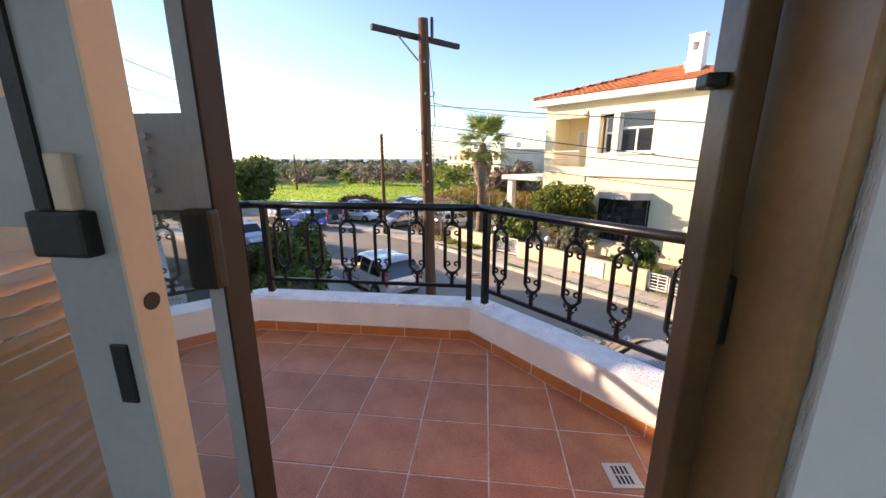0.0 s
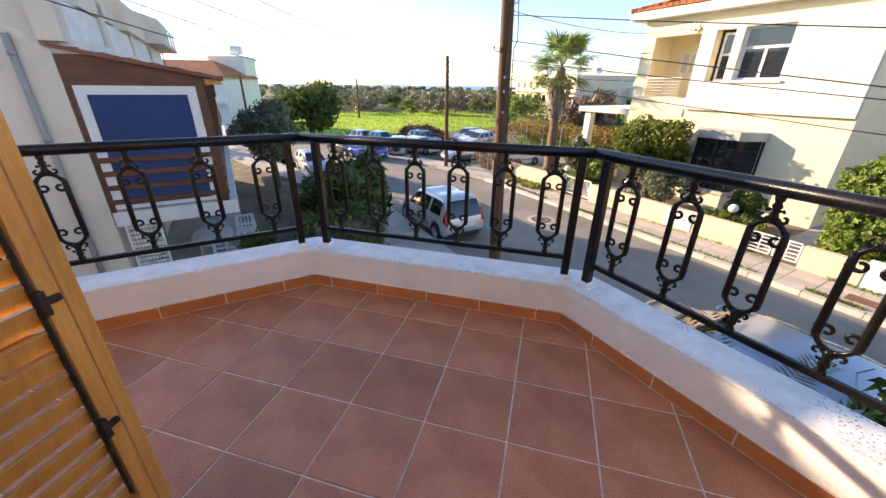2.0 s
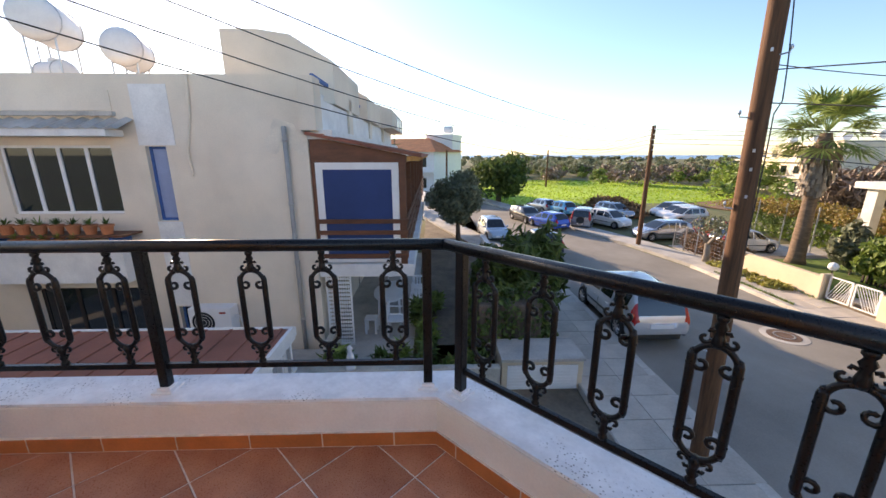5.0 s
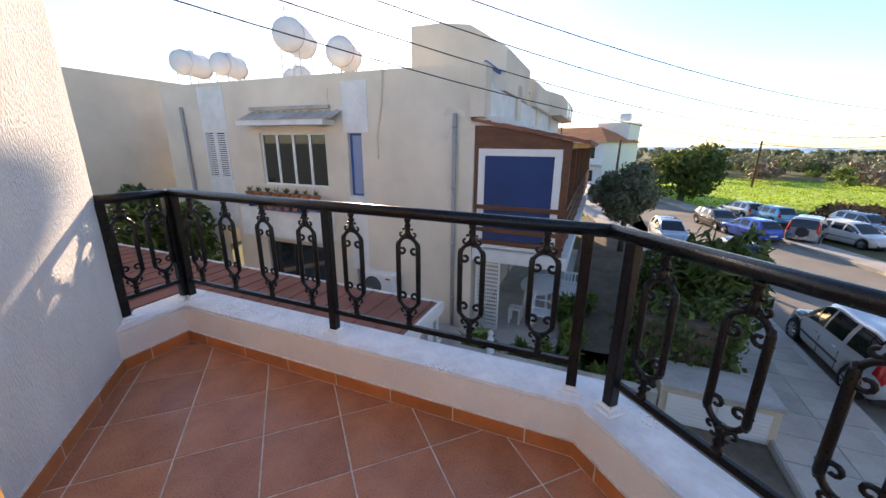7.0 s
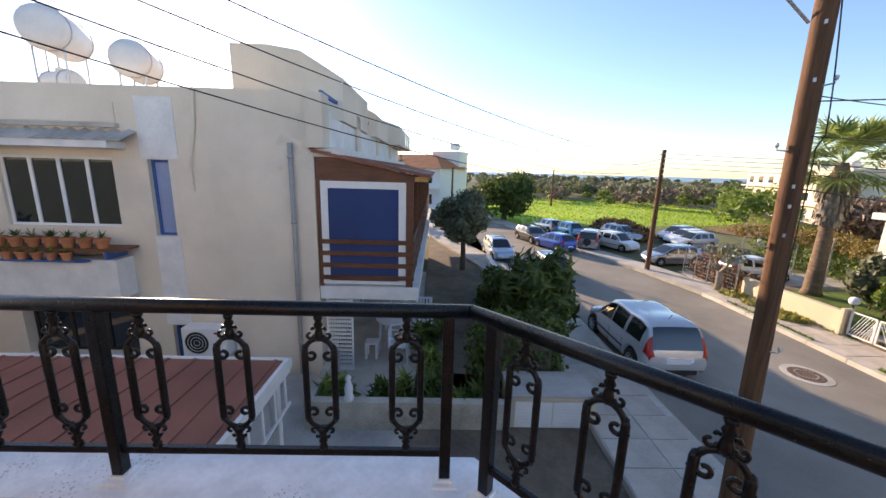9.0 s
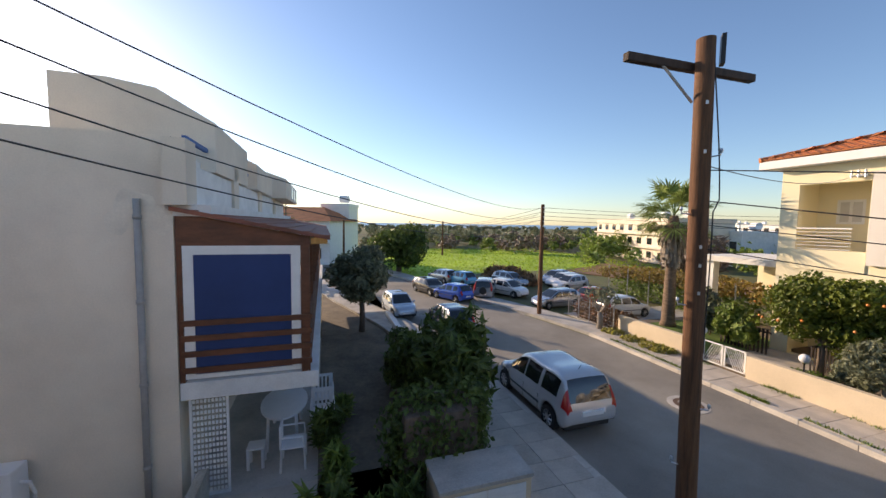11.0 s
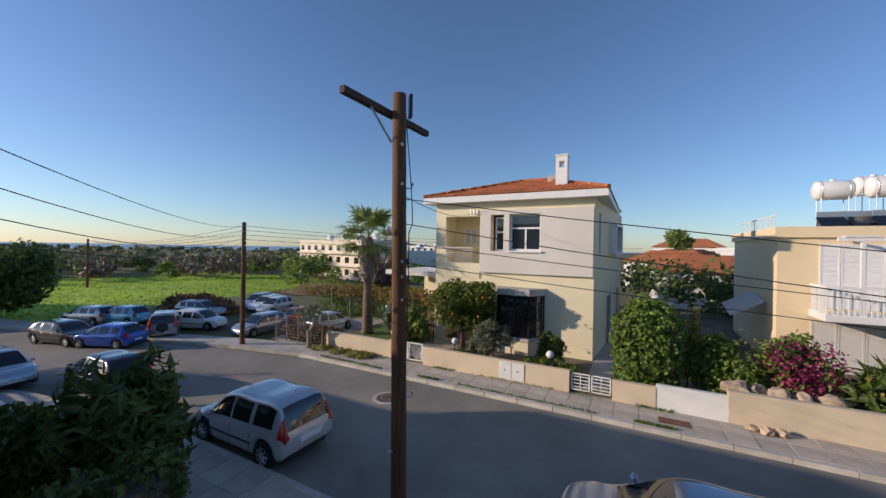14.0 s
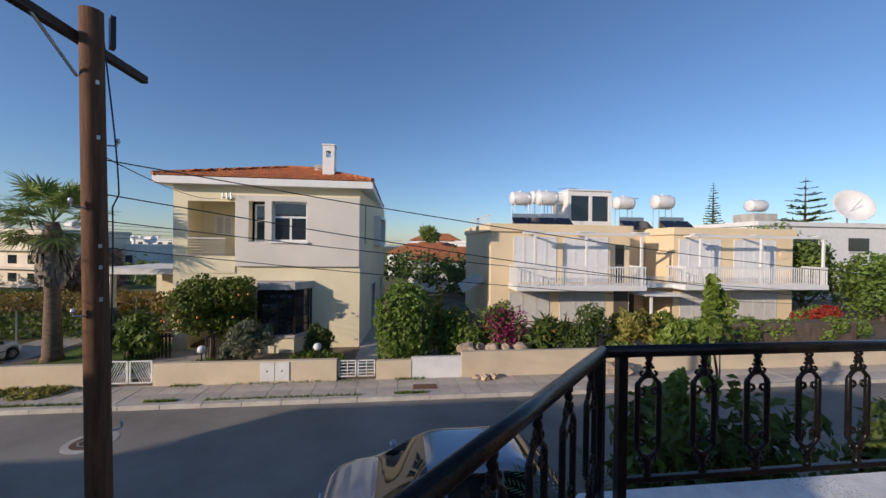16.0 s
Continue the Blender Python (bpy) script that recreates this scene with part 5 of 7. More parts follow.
for k in range(9):
    part("lattice_bar", box(RS0 + 0.1 + k * 0.3, RS0 + 0.14 + k * 0.3, RN1 + 0.01, RN1 + 0.03, -1.5, -1.08), M_WHITE, rr)
part("lattice_rail", box(RS0, RS1, RN1 + 0.008, RN1 + 0.032, -1.54, -1.50), M_WHITE, rr)
for s_ in (RS0 + 0.1, -3.2):
    part("post", box(s_, s_ + 0.1, RN1 - 0.15, RN1 - 0.05, -3.04, -0.98), M_TRIMWHITE, rr)
bm = box(-6.14, -5.98, -2.62, 0.82, -3.1, -2.40, 0.012)
bx(bm, NS, -6.142, -2.62, -2.48, -3.1, -2.40, 0.012)
struct("yard_wall", bm, mat("stained_yard_wall", (0.50, 0.44, 0.35), 0.92, var=0.35, scale=1.6, fine=30, bump=0.35, col2=(0.62, 0.56, 0.46)), STREET, "low stained rendered yard wall")
struct("yard_paving", box(-7.75, -6.143, -2.47, 1.0, -3.0, -2.90), M_PAVE, STREET, "uneven stone yard paving")
struct("driveway_near", box(-7.7, 1.0, -11.0, 2.3, -3.1, -2.93), M_CONCRETE, STREET, "grey concrete driveway beside the house")
struct("neighbour_garden", box(-26, -4.3, -0.83, 2.28, -3.1, -2.90), M_SOIL, STREET, "shaded garden soil")
# shaded low store with white doors at the pavement
stv = thing("bin_store", spose(-6.41, 1.64, -2.93) @ Matrix.Diagonal((0.6, 1.0, 0.86, 1.0)), "low concrete bin store with white louvred doors", "bin store")
part("box", wall_with_holes(-0.78, 0.72, 0, 0.72, -0.58, 0.62, [(-0.68, 0.62, 0.05, 0.62)]), M_WALLCREAM, stv, matrix=pose(0, 0, 0, 0, 0, 90))
part("lid", box(-0.65, 0.66, -0.80, 0.74, 0.72, 0.79, 0.01), M_CONCRETE, stv, "grey slab lid")
for y0, y1 in ((-0.68, -0.035), (-0.025, 0.62)):
    d_ = part("door", box(0.585, 0.61, y0, y1, 0.05, 0.62, 0.004), M_WHITE, stv, "white louvred door")
    for k in range(7):
        part("louvre", box(0.61, 0.618, y0 + 0.03, y1 - 0.03, 0.09 + k * 0.075, 0.125 + k * 0.075), M_WHITE, d_)
def flower_pot(m4, h, r, leaf_m, lab):
    p = thing("flower_pot", m4, lab, "flower pot", "potted plants")
    bm = bmesh.new()
    lathe(bm, [(r * 0.68, 0), (r * 0.95, h * 0.82), (r * 1.08, h * 0.84), (r * 1.08, h), (r * 0.9, h), (r * 0.85, h * 0.9)], 14)
    part("pot", bm, M_TERRA, p)
    rp = random.Random(int(m4.translation.x * 1000))
    vs, fs = [], []
    for k in range(26):
        a, e = rp.uniform(0, 6.283), rp.uniform(0.2, 1.3)
        ln = rp.uniform(0.5, 1.1) * h
        d = Vector((math.cos(a) * math.cos(e), math.sin(a) * math.cos(e), math.sin(e)))
        t_ = Vector((-math.sin(a), math.cos(a), 0)) * 0.014
        b0 = Vector((0, 0, h))
        i0 = len(vs)
        vs += [tuple(b0), tuple(b0 + d * ln * 0.5 + t_), tuple(b0 + d * ln), tuple(b0 + d * ln * 0.5 - t_)]
        fs.append((i0, i0 + 1, i0 + 2, i0 + 3))
    ob = new("plant", cloud_mesh("plant", vs, fs, leaf_m))
    ob.parent = p
    return p


for k in range(8):
    x = -9.05 + k * 0.32
    flower_pot(STREET @ NW @ Matrix.Translation((x, -0.34, -0.20)), 0.19, 0.12, L_DARK if k % 3 else L_MID, "terracotta flower pot with a green plant on the window shelf")
for k in range(5):
    flower_pot(STREET @ NW @ Matrix.Translation((-8.45 + k * 0.27, -0.50, -0.41)), 0.15, 0.095, L_MID, "small terracotta flower pot on the lower shelf")

back = thing("rear_building", STREET, "plain beige rendered building closing the yard", "building")
part("wall_block", box(-12.0, -3.0, -22.0, -15.0, -3.1, 3.3), M_BEIGE, back)
part("pipe", box(-5.0, -4.9, -15.08, -15.002, -3, 2.6), M_STEEL, back)

# ==== the peach apartment blocks with white shutters across the road ====
BN = 17.3


def shutter_run(parent, x0, x1, z0, z1, y, leaves, m=None):
    m = m or M_SHUTTER
    w = (x1 - x0) / leaves
    for k in range(leaves):
        a = x0 + k * w
        sh = part("shutter", wall_with_holes(a + 0.008, a + w - 0.008, z0, z1, y - 0.035, y, [(a + 0.06, a + w - 0.06, z0 + 0.08, z1 - 0.08)]), m, parent, "white folding shutter")
        part("louvre_field", box(a + 0.06, a + w - 0.06, y - 0.018, y - 0.006, z0 + 0.08, z1 - 0.08), m, sh)
        n_ = 12
        bm = bmesh.new()
        for j in range(n_):
            z = z0 + 0.1 + (z1 - z0 - 0.2) * j / n_
            bx(bm, a + 0.06, a + w - 0.06, y - 0.028, y - 0.018, z, z + (z1 - z0 - 0.2) / n_ * 0.55)
        part("louvres", bm, m, sh)


def block(s0, s1, n0, depth, shutters_up, shutters_dn, bal, lab):
    b = thing("apartment_block", STREET, lab, "building", "peach apartment blocks")
    part("wall_block", box(s0, s1, n0, n0 + depth, -3.1, 2.18), M_PEACH, b)
    part("parapet", box(s0 - 0.12, s1 + 0.12, n0 - 0.14, n0 + depth + 0.1, 2.18, 2.58, 0.02), M_PEACH, b, "peach roof parapet band")
    for x0, x1, k in shutters_up:
        shutter_run(b, x0, x1, -0.35, 1.95, n0 - 0.003, k)
    for x0, x1, k in shutters_dn:
        shutter_run(b, x0, x1, -2.75, -0.85, n0 - 0.003, k, M_GREYSHUT)
    p0, p1 = bal
    part("balcony_slab", box(p0, p1, n0 - 1.35, n0 - 0.002, -0.66, -0.42, 0.015), M_WHITE, b, "white balcony slab")
    rl = part("balcony_rail", box(p0 + 0.02, p1 - 0.02, n0 - 1.32, n0 - 1.27, 0.45, 0.52), M_WHITE, b, "white balcony rail")
    k = int((p1 - p0) / 0.13)
    me = None
    for j in range(k):
        x = p0 + 0.06 + (p1 - p0 - 0.12) * j / max(1, k - 1)
        if me is None:
            ob = part("baluster", box(-0.018, 0.018, -0.012, 0.012, -0.42, 0.45), M_WHITE, rl, matrix=pose(x, n0 - 1.295, 0))
            me = ob.data
        else:
            ob = new("baluster", me)
            ob.parent = rl
            ob.matrix_basis = pose(x, n0 - 1.295, 0)
    for x in (p0 + 0.03, p1 - 0.03):
        for j in range(9):
            ob = new("baluster", me)
            ob.parent = rl
            ob.matrix_basis = pose(x, n0 - 1.25 + j * 0.14, 0, 0, 0, 90)
        part("side_rail", box(x - 0.025, x + 0.025, n0 - 1.27, n0 - 0.01, 0.45, 0.52), M_WHITE, b)
    for x in (p0 + 0.9, (p0 + p1) / 2 + 0.2, p1 - 0.25):
        part("pergola_post", box(x - 0.05, x + 0.05, n0 - 1.30, n0 - 1.20, -0.42, 2.02), M_WHITE, b)
    part("pergola_beam", box(p0 + 0.3, p1 + 0.1, n0 - 1.32, n0 - 1.20, 2.02, 2.14), M_WHITE, b, "white pergola beam")
    for x in (p0 + 0.9, (p0 + p1) / 2 + 0.2, p1 - 0.25):
        for j in range(3):
            part("pergola_bracket", box(x - 0.45, x + 0.35, n0 - 1.36 + j * 0.12, n0 - 1.30 + j * 0.12, 2.14, 2.20), M_WHITE, b)
        part("pergola_rafter", box(x - 0.03, x + 0.03, n0 - 1.20, n0 - 0.145, 2.05, 2.13), M_WHITE, b)
    return b


b1 = block(3.15, 10.55, BN, 7.0, [(4.3, 6.55, 4), (6.95, 9.35, 4)], [(4.1, 6.2, 3), (6.75, 9.2, 3)], (4.05, 10.6), "peach apartment block with white shutters and balcony")
part("dark_door", box(9.75, 10.25, BN - 0.01, BN - 0.003, -0.4, 1.6), M_DARKGLASS, b1)
# flat dark sheet on the solid wall, its colour giving the opening's shade
part("dark_opening", box(9.7, 10.5, BN - 0.012, BN - 0.003, -2.9, -0.75), M_INSIDE_SHADE, b1, "dark sheet painted in as a shaded ground floor opening")
b2 = block(13.3, 20.6, BN + 0.3, 7.0, [(13.6, 16.1, 4), (16.9, 19.5, 4)], [(13.7, 16.0, 3), (16.8, 19.6, 4)], (12.9, 21.2), "peach apartment block with white shutters and long balcony")
bm = bmesh.new()
tube(bm, [(20.0, BN + 0.24, 1.15), (20.0, BN + 0.29, 1.15)], 0.24, 20)
part("wall_plate", bm, M_PEACH, b2, "round orange wall ornament")
link = thing("stair_link", STREET, "recessed peach stair block between the apartments", "building")
part("wall_block", box(10.6, 13.25, BN + 2.6, BN + 6, -3.1, 2.4), M_PEACH, link)
part("bridge", box(10.6, 12.95, BN - 0.2, BN + 2.6, -0.62, -0.45), M_WHITE, link, "white landing slab")
part("bridge_rail", box(10.7, 12.85, BN - 0.2, BN - 0.16, -0.1, -0.05), M_WHITE, link)
for k in range(16):
    part("baluster", box(10.7 + k * 0.14, 10.725 + k * 0.14, BN - 0.19, BN - 0.17, -0.45, -0.1), M_WHITE, link)
part("canopy", box(10.8, 12.8, BN - 1.0, BN + 2.0, -0.98, -0.88), M_WHITE, link)
part("post", box(11.15, 11.25, BN - 0.9, BN - 0.8, -3.0, -0.98), M_WHITE, link)
# door-sized dark sheet; the shade of the doorway is in its colour
part("dark_door", box(11.2, 12.6, BN + 2.57, BN + 2.597, -2.9, -0.9), M_INSIDE_SHADE, link)
# left flank: little white rail on the roof, awning at the side
part("roof_rail", box(3.05, 3.09, BN - 0.1, BN + 5, 3.0, 3.04), M_WHITE, b1)
for k in range(12):
    part("rail_post", box(3.05, 3.08, BN + k * 0.4, BN + 0.03 + k * 0.4, 2.58, 3.0), M_WHITE, b1)
aw = bmesh.new()
v = [aw.verts.new(p) for p in ((3.0, BN + 0.8, -0.35), (3.12, BN + 3.2, -0.1), (2.0, BN + 3.2, -0.75), (1.9, BN + 0.8, -1.0))]
aw.faces.new(v)
bmesh.ops.solidify(aw, geom=aw.faces[:], thickness=0.04)
part("awning", aw, M_WHITE, b1, "white side awning")
# solar tanks, panels and roof hut
for s, n, z, r in ((5.7, 20.5, 2.58, 0.40), (7.2, 20.2, 2.58, 0.42), (7.4, 21.8, 3.2, 0.42), (9.0, 22.2, 3.3, 0.36), (12.7, 21.2, 2.58, 0.40), (14.9, 20.6, 2.58, 0.44)):
    water_tank(s, n, z, r, 1.25, "white solar water tank on the flat roof", ang=0, stand=1.30 if z < 3 else 0.95)
    if z < 3:
        pn = thing("solar_panel", spose(s + 0.1, n - 1.0, z, 0), "tilted dark solar water panel on the roof", "solar panel", "solar panels")
        for k in (-1, 1):
            part("panel", box(k * 0.46 - 0.42, k * 0.46 + 0.42, -0.45, 0.40, 0.28, 0.34), M_PANEL, pn, matrix=pose(0, 0, 0, 38, 0, 0))
        part("frame_leg", box(-0.8, 0.8, 0.30, 0.34, 0, 0.75), M_STEEL, pn)
hut = thing("roof_hut", STREET, "small white framed glass roof hut", "roof hut")
part("frame", wall_with_holes(9.1, 12.0, 2.5, 5.0, 21.4, 21.6, [(9.3, 10.5, 3.1, 4.7), (10.7, 11.8, 3.1, 4.7)]), M_WHITE, hut)
part("side", box(9.1, 9.25, 21.6, 24, 2.5, 5.0), M_WHITE, hut)
part("back", box(9.25, 12.0, 23.9, 24.0, 2.5, 5.0), M_WHITE, hut)
part("roof", box(9.05, 12.05, 21.3, 24.1, 5.0, 5.08), M_WHITE, hut)
part("pane", box(9.3, 10.5, 21.48, 21.5, 3.1, 4.7), M_DARKGLASS, hut)
part("pane", box(10.7, 11.8, 21.48, 21.5, 3.1, 4.7), M_DARKGLASS, hut)
for s, n in ((8.0, 22.5), (13.5, 22), (10.5, 24.5)):
    at = thing("tv_antenna", spose(s, n, 2.58 if s != 10.5 else 5.08), "thin metal roof antenna", "antenna", "roof antennas")
    bm = bmesh.new()
    tube(bm, [(0, 0, 0), (0, 0, 2.2 if s != 10.5 else 0.6)], 0.018, 6)
    h = 2.1 if s != 10.5 else 0.55
    tube(bm, [(-0.7, 0, h), (0.7, 0, h + 0.05)], 0.014, 5)
    for k in range(7):
        tube(bm, [(-0.6 + k * 0.2, -0.25, h), (-0.6 + k * 0.2, 0.25, h)], 0.008, 4)
    part("mast", bm, M_STEEL, at)
# white building farther right with a dish and tank
wb = thing("white_building", STREET, "white flat-roofed building behind trees", "building")
part("wall_block", box(27.5, 60, 26, 36, -3, 3.4), M_WHITE, wb)
part("parapet", box(27.3, 60.2, 25.8, 36.2, 3.4, 3.75), M_WHITE, wb)
for x in (31.0, 36.0, 42.0):
    w_ = part("window", box(x, x + 2.0, 25.95, 25.99, 1.4, 2.5), M_DARKGLASS, wb)
    part("sill", box(x - 0.1, x + 2.1, 25.85, 25.97, 1.3, 1.38), M_WHITE, wb)
part("stair_tower", box(28.2, 30.4, 27, 29, 3.4, 4.5), M_CONCRETE, wb)
water_tank(29.0, 27.6, 4.5, 0.5, 1.6, "white roof tank on a stair tower", 0, 0.2)
dish = thing("satellite_dish", spose(36.5, 26.4, 3.75, -20), "large white satellite dish on the roof", "satellite dish")
bm = bmesh.new()
lathe(bm, [(0.05, 0.0), (0.6, 0.10), (1.1, 0.32), (1.45, 0.60), (1.42, 0.62), (1.05, 0.36), (0.55, 0.15), (0.04, 0.06)], 28)
part("reflector", bm, M_TANK, dish, smooth=True, matrix=pose(0, 0, 1.3, 68, 0, 0))
bm = bmesh.new()
tube(bm, [(0, 0.1, 0), (0, 0.1, 1.4)], 0.06, 8)
part("mast", bm, M_STEEL, dish)
bm = bmesh.new()
tube(bm, [(0, -0.2, 1.0), (0, -1.3, 1.9)], 0.03, 6)
part("feed_arm", bm, M_STEEL, dish)

# ==== plants ====
def leaf_cloud(name, blobs, count, size, m, seed=0, long=1.6, parent=None, droop=0.0, shell=0.55):
    """Many small leaves spread through a set of ellipsoids (x, y, z, rx, ry, rz), denser towards the outside, with gaps."""
    rg = np.random.default_rng(seed)
    w = np.array([b[3] * b[4] + b[4] * b[5] + b[3] * b[5] for b in blobs])
    pick = rg.choice(len(blobs), count, p=w / w.sum())
    B = np.array(blobs)[pick]
    d = rg.normal(size=(count, 3))
    d /= np.linalg.norm(d, axis=1)[:, None]
    r = shell + (1.0 - shell) * rg.random(count) ** 0.6
    r *= 1 + 0.16 * np.sin(d[:, 0] * 5 + pick * 2.1) * np.cos(d[:, 1] * 4 + d[:, 2] * 6 + pick)
    c = B[:, :3] + d * B[:, 3:] * r[:, None]
    nrm = d + rg.normal(size=(count, 3)) * 0.7
    nrm /= np.linalg.norm(nrm, axis=1)[:, None]
    t = np.cross(nrm, rg.normal(size=(count, 3)))
    t[:, 2] -= droop
    t /= np.linalg.norm(t, axis=1)[:, None]
    b = np.cross(nrm, t)
    s = size * rg.uniform(0.6, 1.35, count)[:, None]
    fold = nrm * s * 0.18
    v = np.stack([c - t * s * long * 0.5, c + b * s * 0.5 + fold, c + t * s * long * 0.5, c - b * s * 0.5 + fold], 1).reshape(-1, 3)
    idx = np.arange(count)[:, None] * 4
    f = np.concatenate([idx + np.array([0, 1, 2]), idx + np.array([0, 2, 3])], 1).reshape(-1, 3)
    me = bpy.data.meshes.new(name)
    me.from_pydata(v.tolist(), [], f.tolist())
    me.materials.append(m)
    ob = new(name, me)
    if parent:
        ob.parent = parent
    return ob


def blobs_in(rg, n, cx, cy, cz, rx, ry, rz, k=0.42):
    out = []
    for _ in range(n):
        d = Vector((rg.gauss(0, 1), rg.gauss(0, 1), rg.gauss(0, 1))).normalized() * rg.uniform(0.35, 0.72)
        q = k * rg.uniform(0.75, 1.25)
        out.append((cx + d.x * rx, cy + d.y * ry, cz + d.z * rz, rx * q, ry * q, rz * q))
    return out


def tree(s, n, z, h, crown, trunk_r, leaf_m, count, size, label, seed, bark=None, nb=12, limbs=5, lean=0.0, name="tree", group="", long=1.6, fork=0.45, k=0.42, cat="tree", shell=0.5):
    """crown: (rx, ry, rz) about its middle at height h - rz."""
    rg = random.Random(seed)
    t = thing(name, spose(s, n, z), label, cat, group)
    rx, ry, rz = crown
    cz = h - rz
    bl = blobs_in(rg, nb, lean, 0, cz, rx, ry, rz, k)
    bm = bmesh.new()
    f = max(0.15, cz * fork)
    tube(bm, [(0, 0, -0.1), (lean * 0.25, 0.02, f * 0.5), (lean * 0.5, 0, f)], trunk_r, 9, trunk_r * 0.75)
    for i in range(min(limbs, nb)):
        b = bl[i]
        mid = Vector((lean * 0.5 + (b[0] - lean * 0.5) * 0.5 + rg.uniform(-.1, .1), b[1] * 0.5, f + (b[2] - f) * 0.45))
        tube(bm, [(lean * 0.5, 0, f - 0.05), mid, (b[0], b[1], b[2])], trunk_r * 0.5, 6, trunk_r * 0.14)
    part("trunk", bm, bark or M_BARK, t, smooth=True)
    leaf_cloud("crown", bl, count, size, leaf_m, seed, long, t, shell=shell)
    return t


def shrub(s, n, z, rx, ry, h, leaf_m, count, size, label, seed, nb=9, long=1.6, name="shrub", k=0.45, extra=None, shell=0.45):
    t = tree(s, n, z, h, (rx, ry, h * 0.5), 0.03, leaf_m, count, size, label, seed, nb=nb, limbs=5, name=name, long=long, fork=0.3, k=k, cat="shrub", shell=shell)
    if extra:
        rg = random.Random(seed + 5)
        fl = leaf_cloud("bloom", blobs_in(rg, nb, 0, 0, h * 0.52, rx * 1.04, ry * 1.04, h * 0.52, k), extra[1], extra[2], extra[0], seed + 3, 1.1, t, shell=0.85)
        tagged(fl, kind="stuff")
    return t


def box_hedge(s0, s1, n0, n1, z, h, leaf_m, count, size, label, seed, name="hedge"):
    t = thing(name, spose((s0 + s1) / 2, (n0 + n1) / 2, z), label, "hedge")
    hx, hy = (s1 - s0) / 2, (n1 - n0) / 2
    rg = random.Random(seed)
    r = min(hx, hy, h / 2) * 0.75
    bl = []
    for _ in range(60):
        bl.append((rg.uniform(-hx + r * .8, hx - r * .8), rg.uniform(-hy + r * .8, hy - r * .8), rg.uniform(r * .7, h - r * .9), r, r, r))
    part("core", box(-hx * 0.72, hx * 0.72, -hy * 0.6, hy * 0.6, -0.02, h * 0.8, 0.05), M_BARK, t)
    leaf_cloud("foliage", bl, count, size, leaf_m, seed, 1.5, t, shell=0.7)
    return t


G = -2.62
tree(-7.7, 12.7, G, 2.95, (1.75, 1.35, 1.15), 0.10, L_CITRUS, 15000, 0.085, "dense round orange tree in the front garden", 11, name="orange_tree", fork=0.5, nb=16)
fr = thing("orange_fruit", spose(-7.7, 12.7, G), "small ripe oranges in the tree", "fruit", kind="stuff")
bm = bmesh.new()
ro = random.Random(4)
for k in range(9):
    a, e = ro.uniform(3.3, 6.1), ro.uniform(-0.5, 0.7)
    ball(bm, (1.60 * math.cos(a) * math.cos(e), 1.25 * math.sin(a) * math.cos(e), 1.9 + 1.0 * math.sin(e)), 0.042, sub=1)
part("oranges", bm, mat("orange_skin", (0.75, 0.22, 0.02), 0.5, scale=20), fr)
tree(-5.95, 11.45, -2.79, 1.85, (0.85, 0.6, 0.55), 0.045, L_OLIVE, 2600, 0.055, "young silvery olive tree on the pavement", 12, M_BARKPALE, name="olive_tree", fork=0.75, long=2.6, nb=10)
shrub(-4.15, 12.7, G, 0.52, 0.45, 1.35, L_DARK, 1600, 0.075, "small dark round shrub against the house", 13)
shrub(-6.8, 12.3, G, 0.6, 0.5, 0.8, L_OLIVE, 1100, 0.06, "grey-green shrub behind the garden wall", 14, long=2.2)
shrub(-10.3, 13.2, G, 0.8, 0.7, 1.55, L_MID, 2200, 0.12, "broad-leaved green shrub by the fence", 15)
shrub(-11.5, 13.6, G, 0.6, 0.5, 1.75, L_OLIVE, 700, 0.22, "prickly pear cactus with broad pads", 16, long=1.2, name="prickly_pear")
shrub(-9.6, 11.9, G, 0.5, 0.4, 0.35, L_BRIGHT, 700, 0.06, "low bright green border plant", 17)
shrub(-7.35, 11.75, G, 0.55, 0.35, 0.38, L_MID, 900, 0.06, "low green border plant", 18)
for k, (s, lm) in enumerate(((-4.6, L_MID), (-4.2, L_BRIGHT), (-3.75, L_MID), (-3.45, L_MID))):
    shrub(s, 11.75, G, 0.32, 0.3, 0.45, lm, 420, 0.09, "green aloe with orange flower spikes" if k % 2 else "low green border plant", 20 + k, long=4.0, extra=(L_RED, 34, 0.09) if k % 2 else None)
box_hedge(-2.15, -0.25, 11.25, 12.6, G, 2.78, L_HEDGE, 26000, 0.095, "tall clipped rounded green hedge behind the wall", 30)
shrub(0.55, 12.4, G, 0.95, 0.7, 1.95, L_HEDGE, 3800, 0.085, "yellow-green garden shrub beside the hedge", 31, extra=(L_YELLOW, 500, 0.08))
shrub(-0.1, 12.5, G, 0.32, 0.3, 3.0, L_YELLOW, 420, 0.10, "thin tall yellow-leaved shrub", 32, nb=7)
shrub(2.5, 12.5, G, 1.05, 0.8, 2.3, L_MID, 3000, 0.08, "bougainvillea with deep pink flowers", 33, name="bougainvillea", extra=(L_PINK, 2300, 0.075))
shrub(4.1, 12.1, G, 0.75, 0.7, 1.6, L_DARK, 300, 0.16, "dark cycad with arching fronds", 34, long=5.5, name="cycad", extra=(L_RUST, 70, 0.12))
shrub(5.5, 12.0, G, 1.05, 0.8, 1.85, L_DARK, 2800, 0.085, "dark green garden shrub with orange flowers", 35, extra=(L_RUST, 160, 0.08))
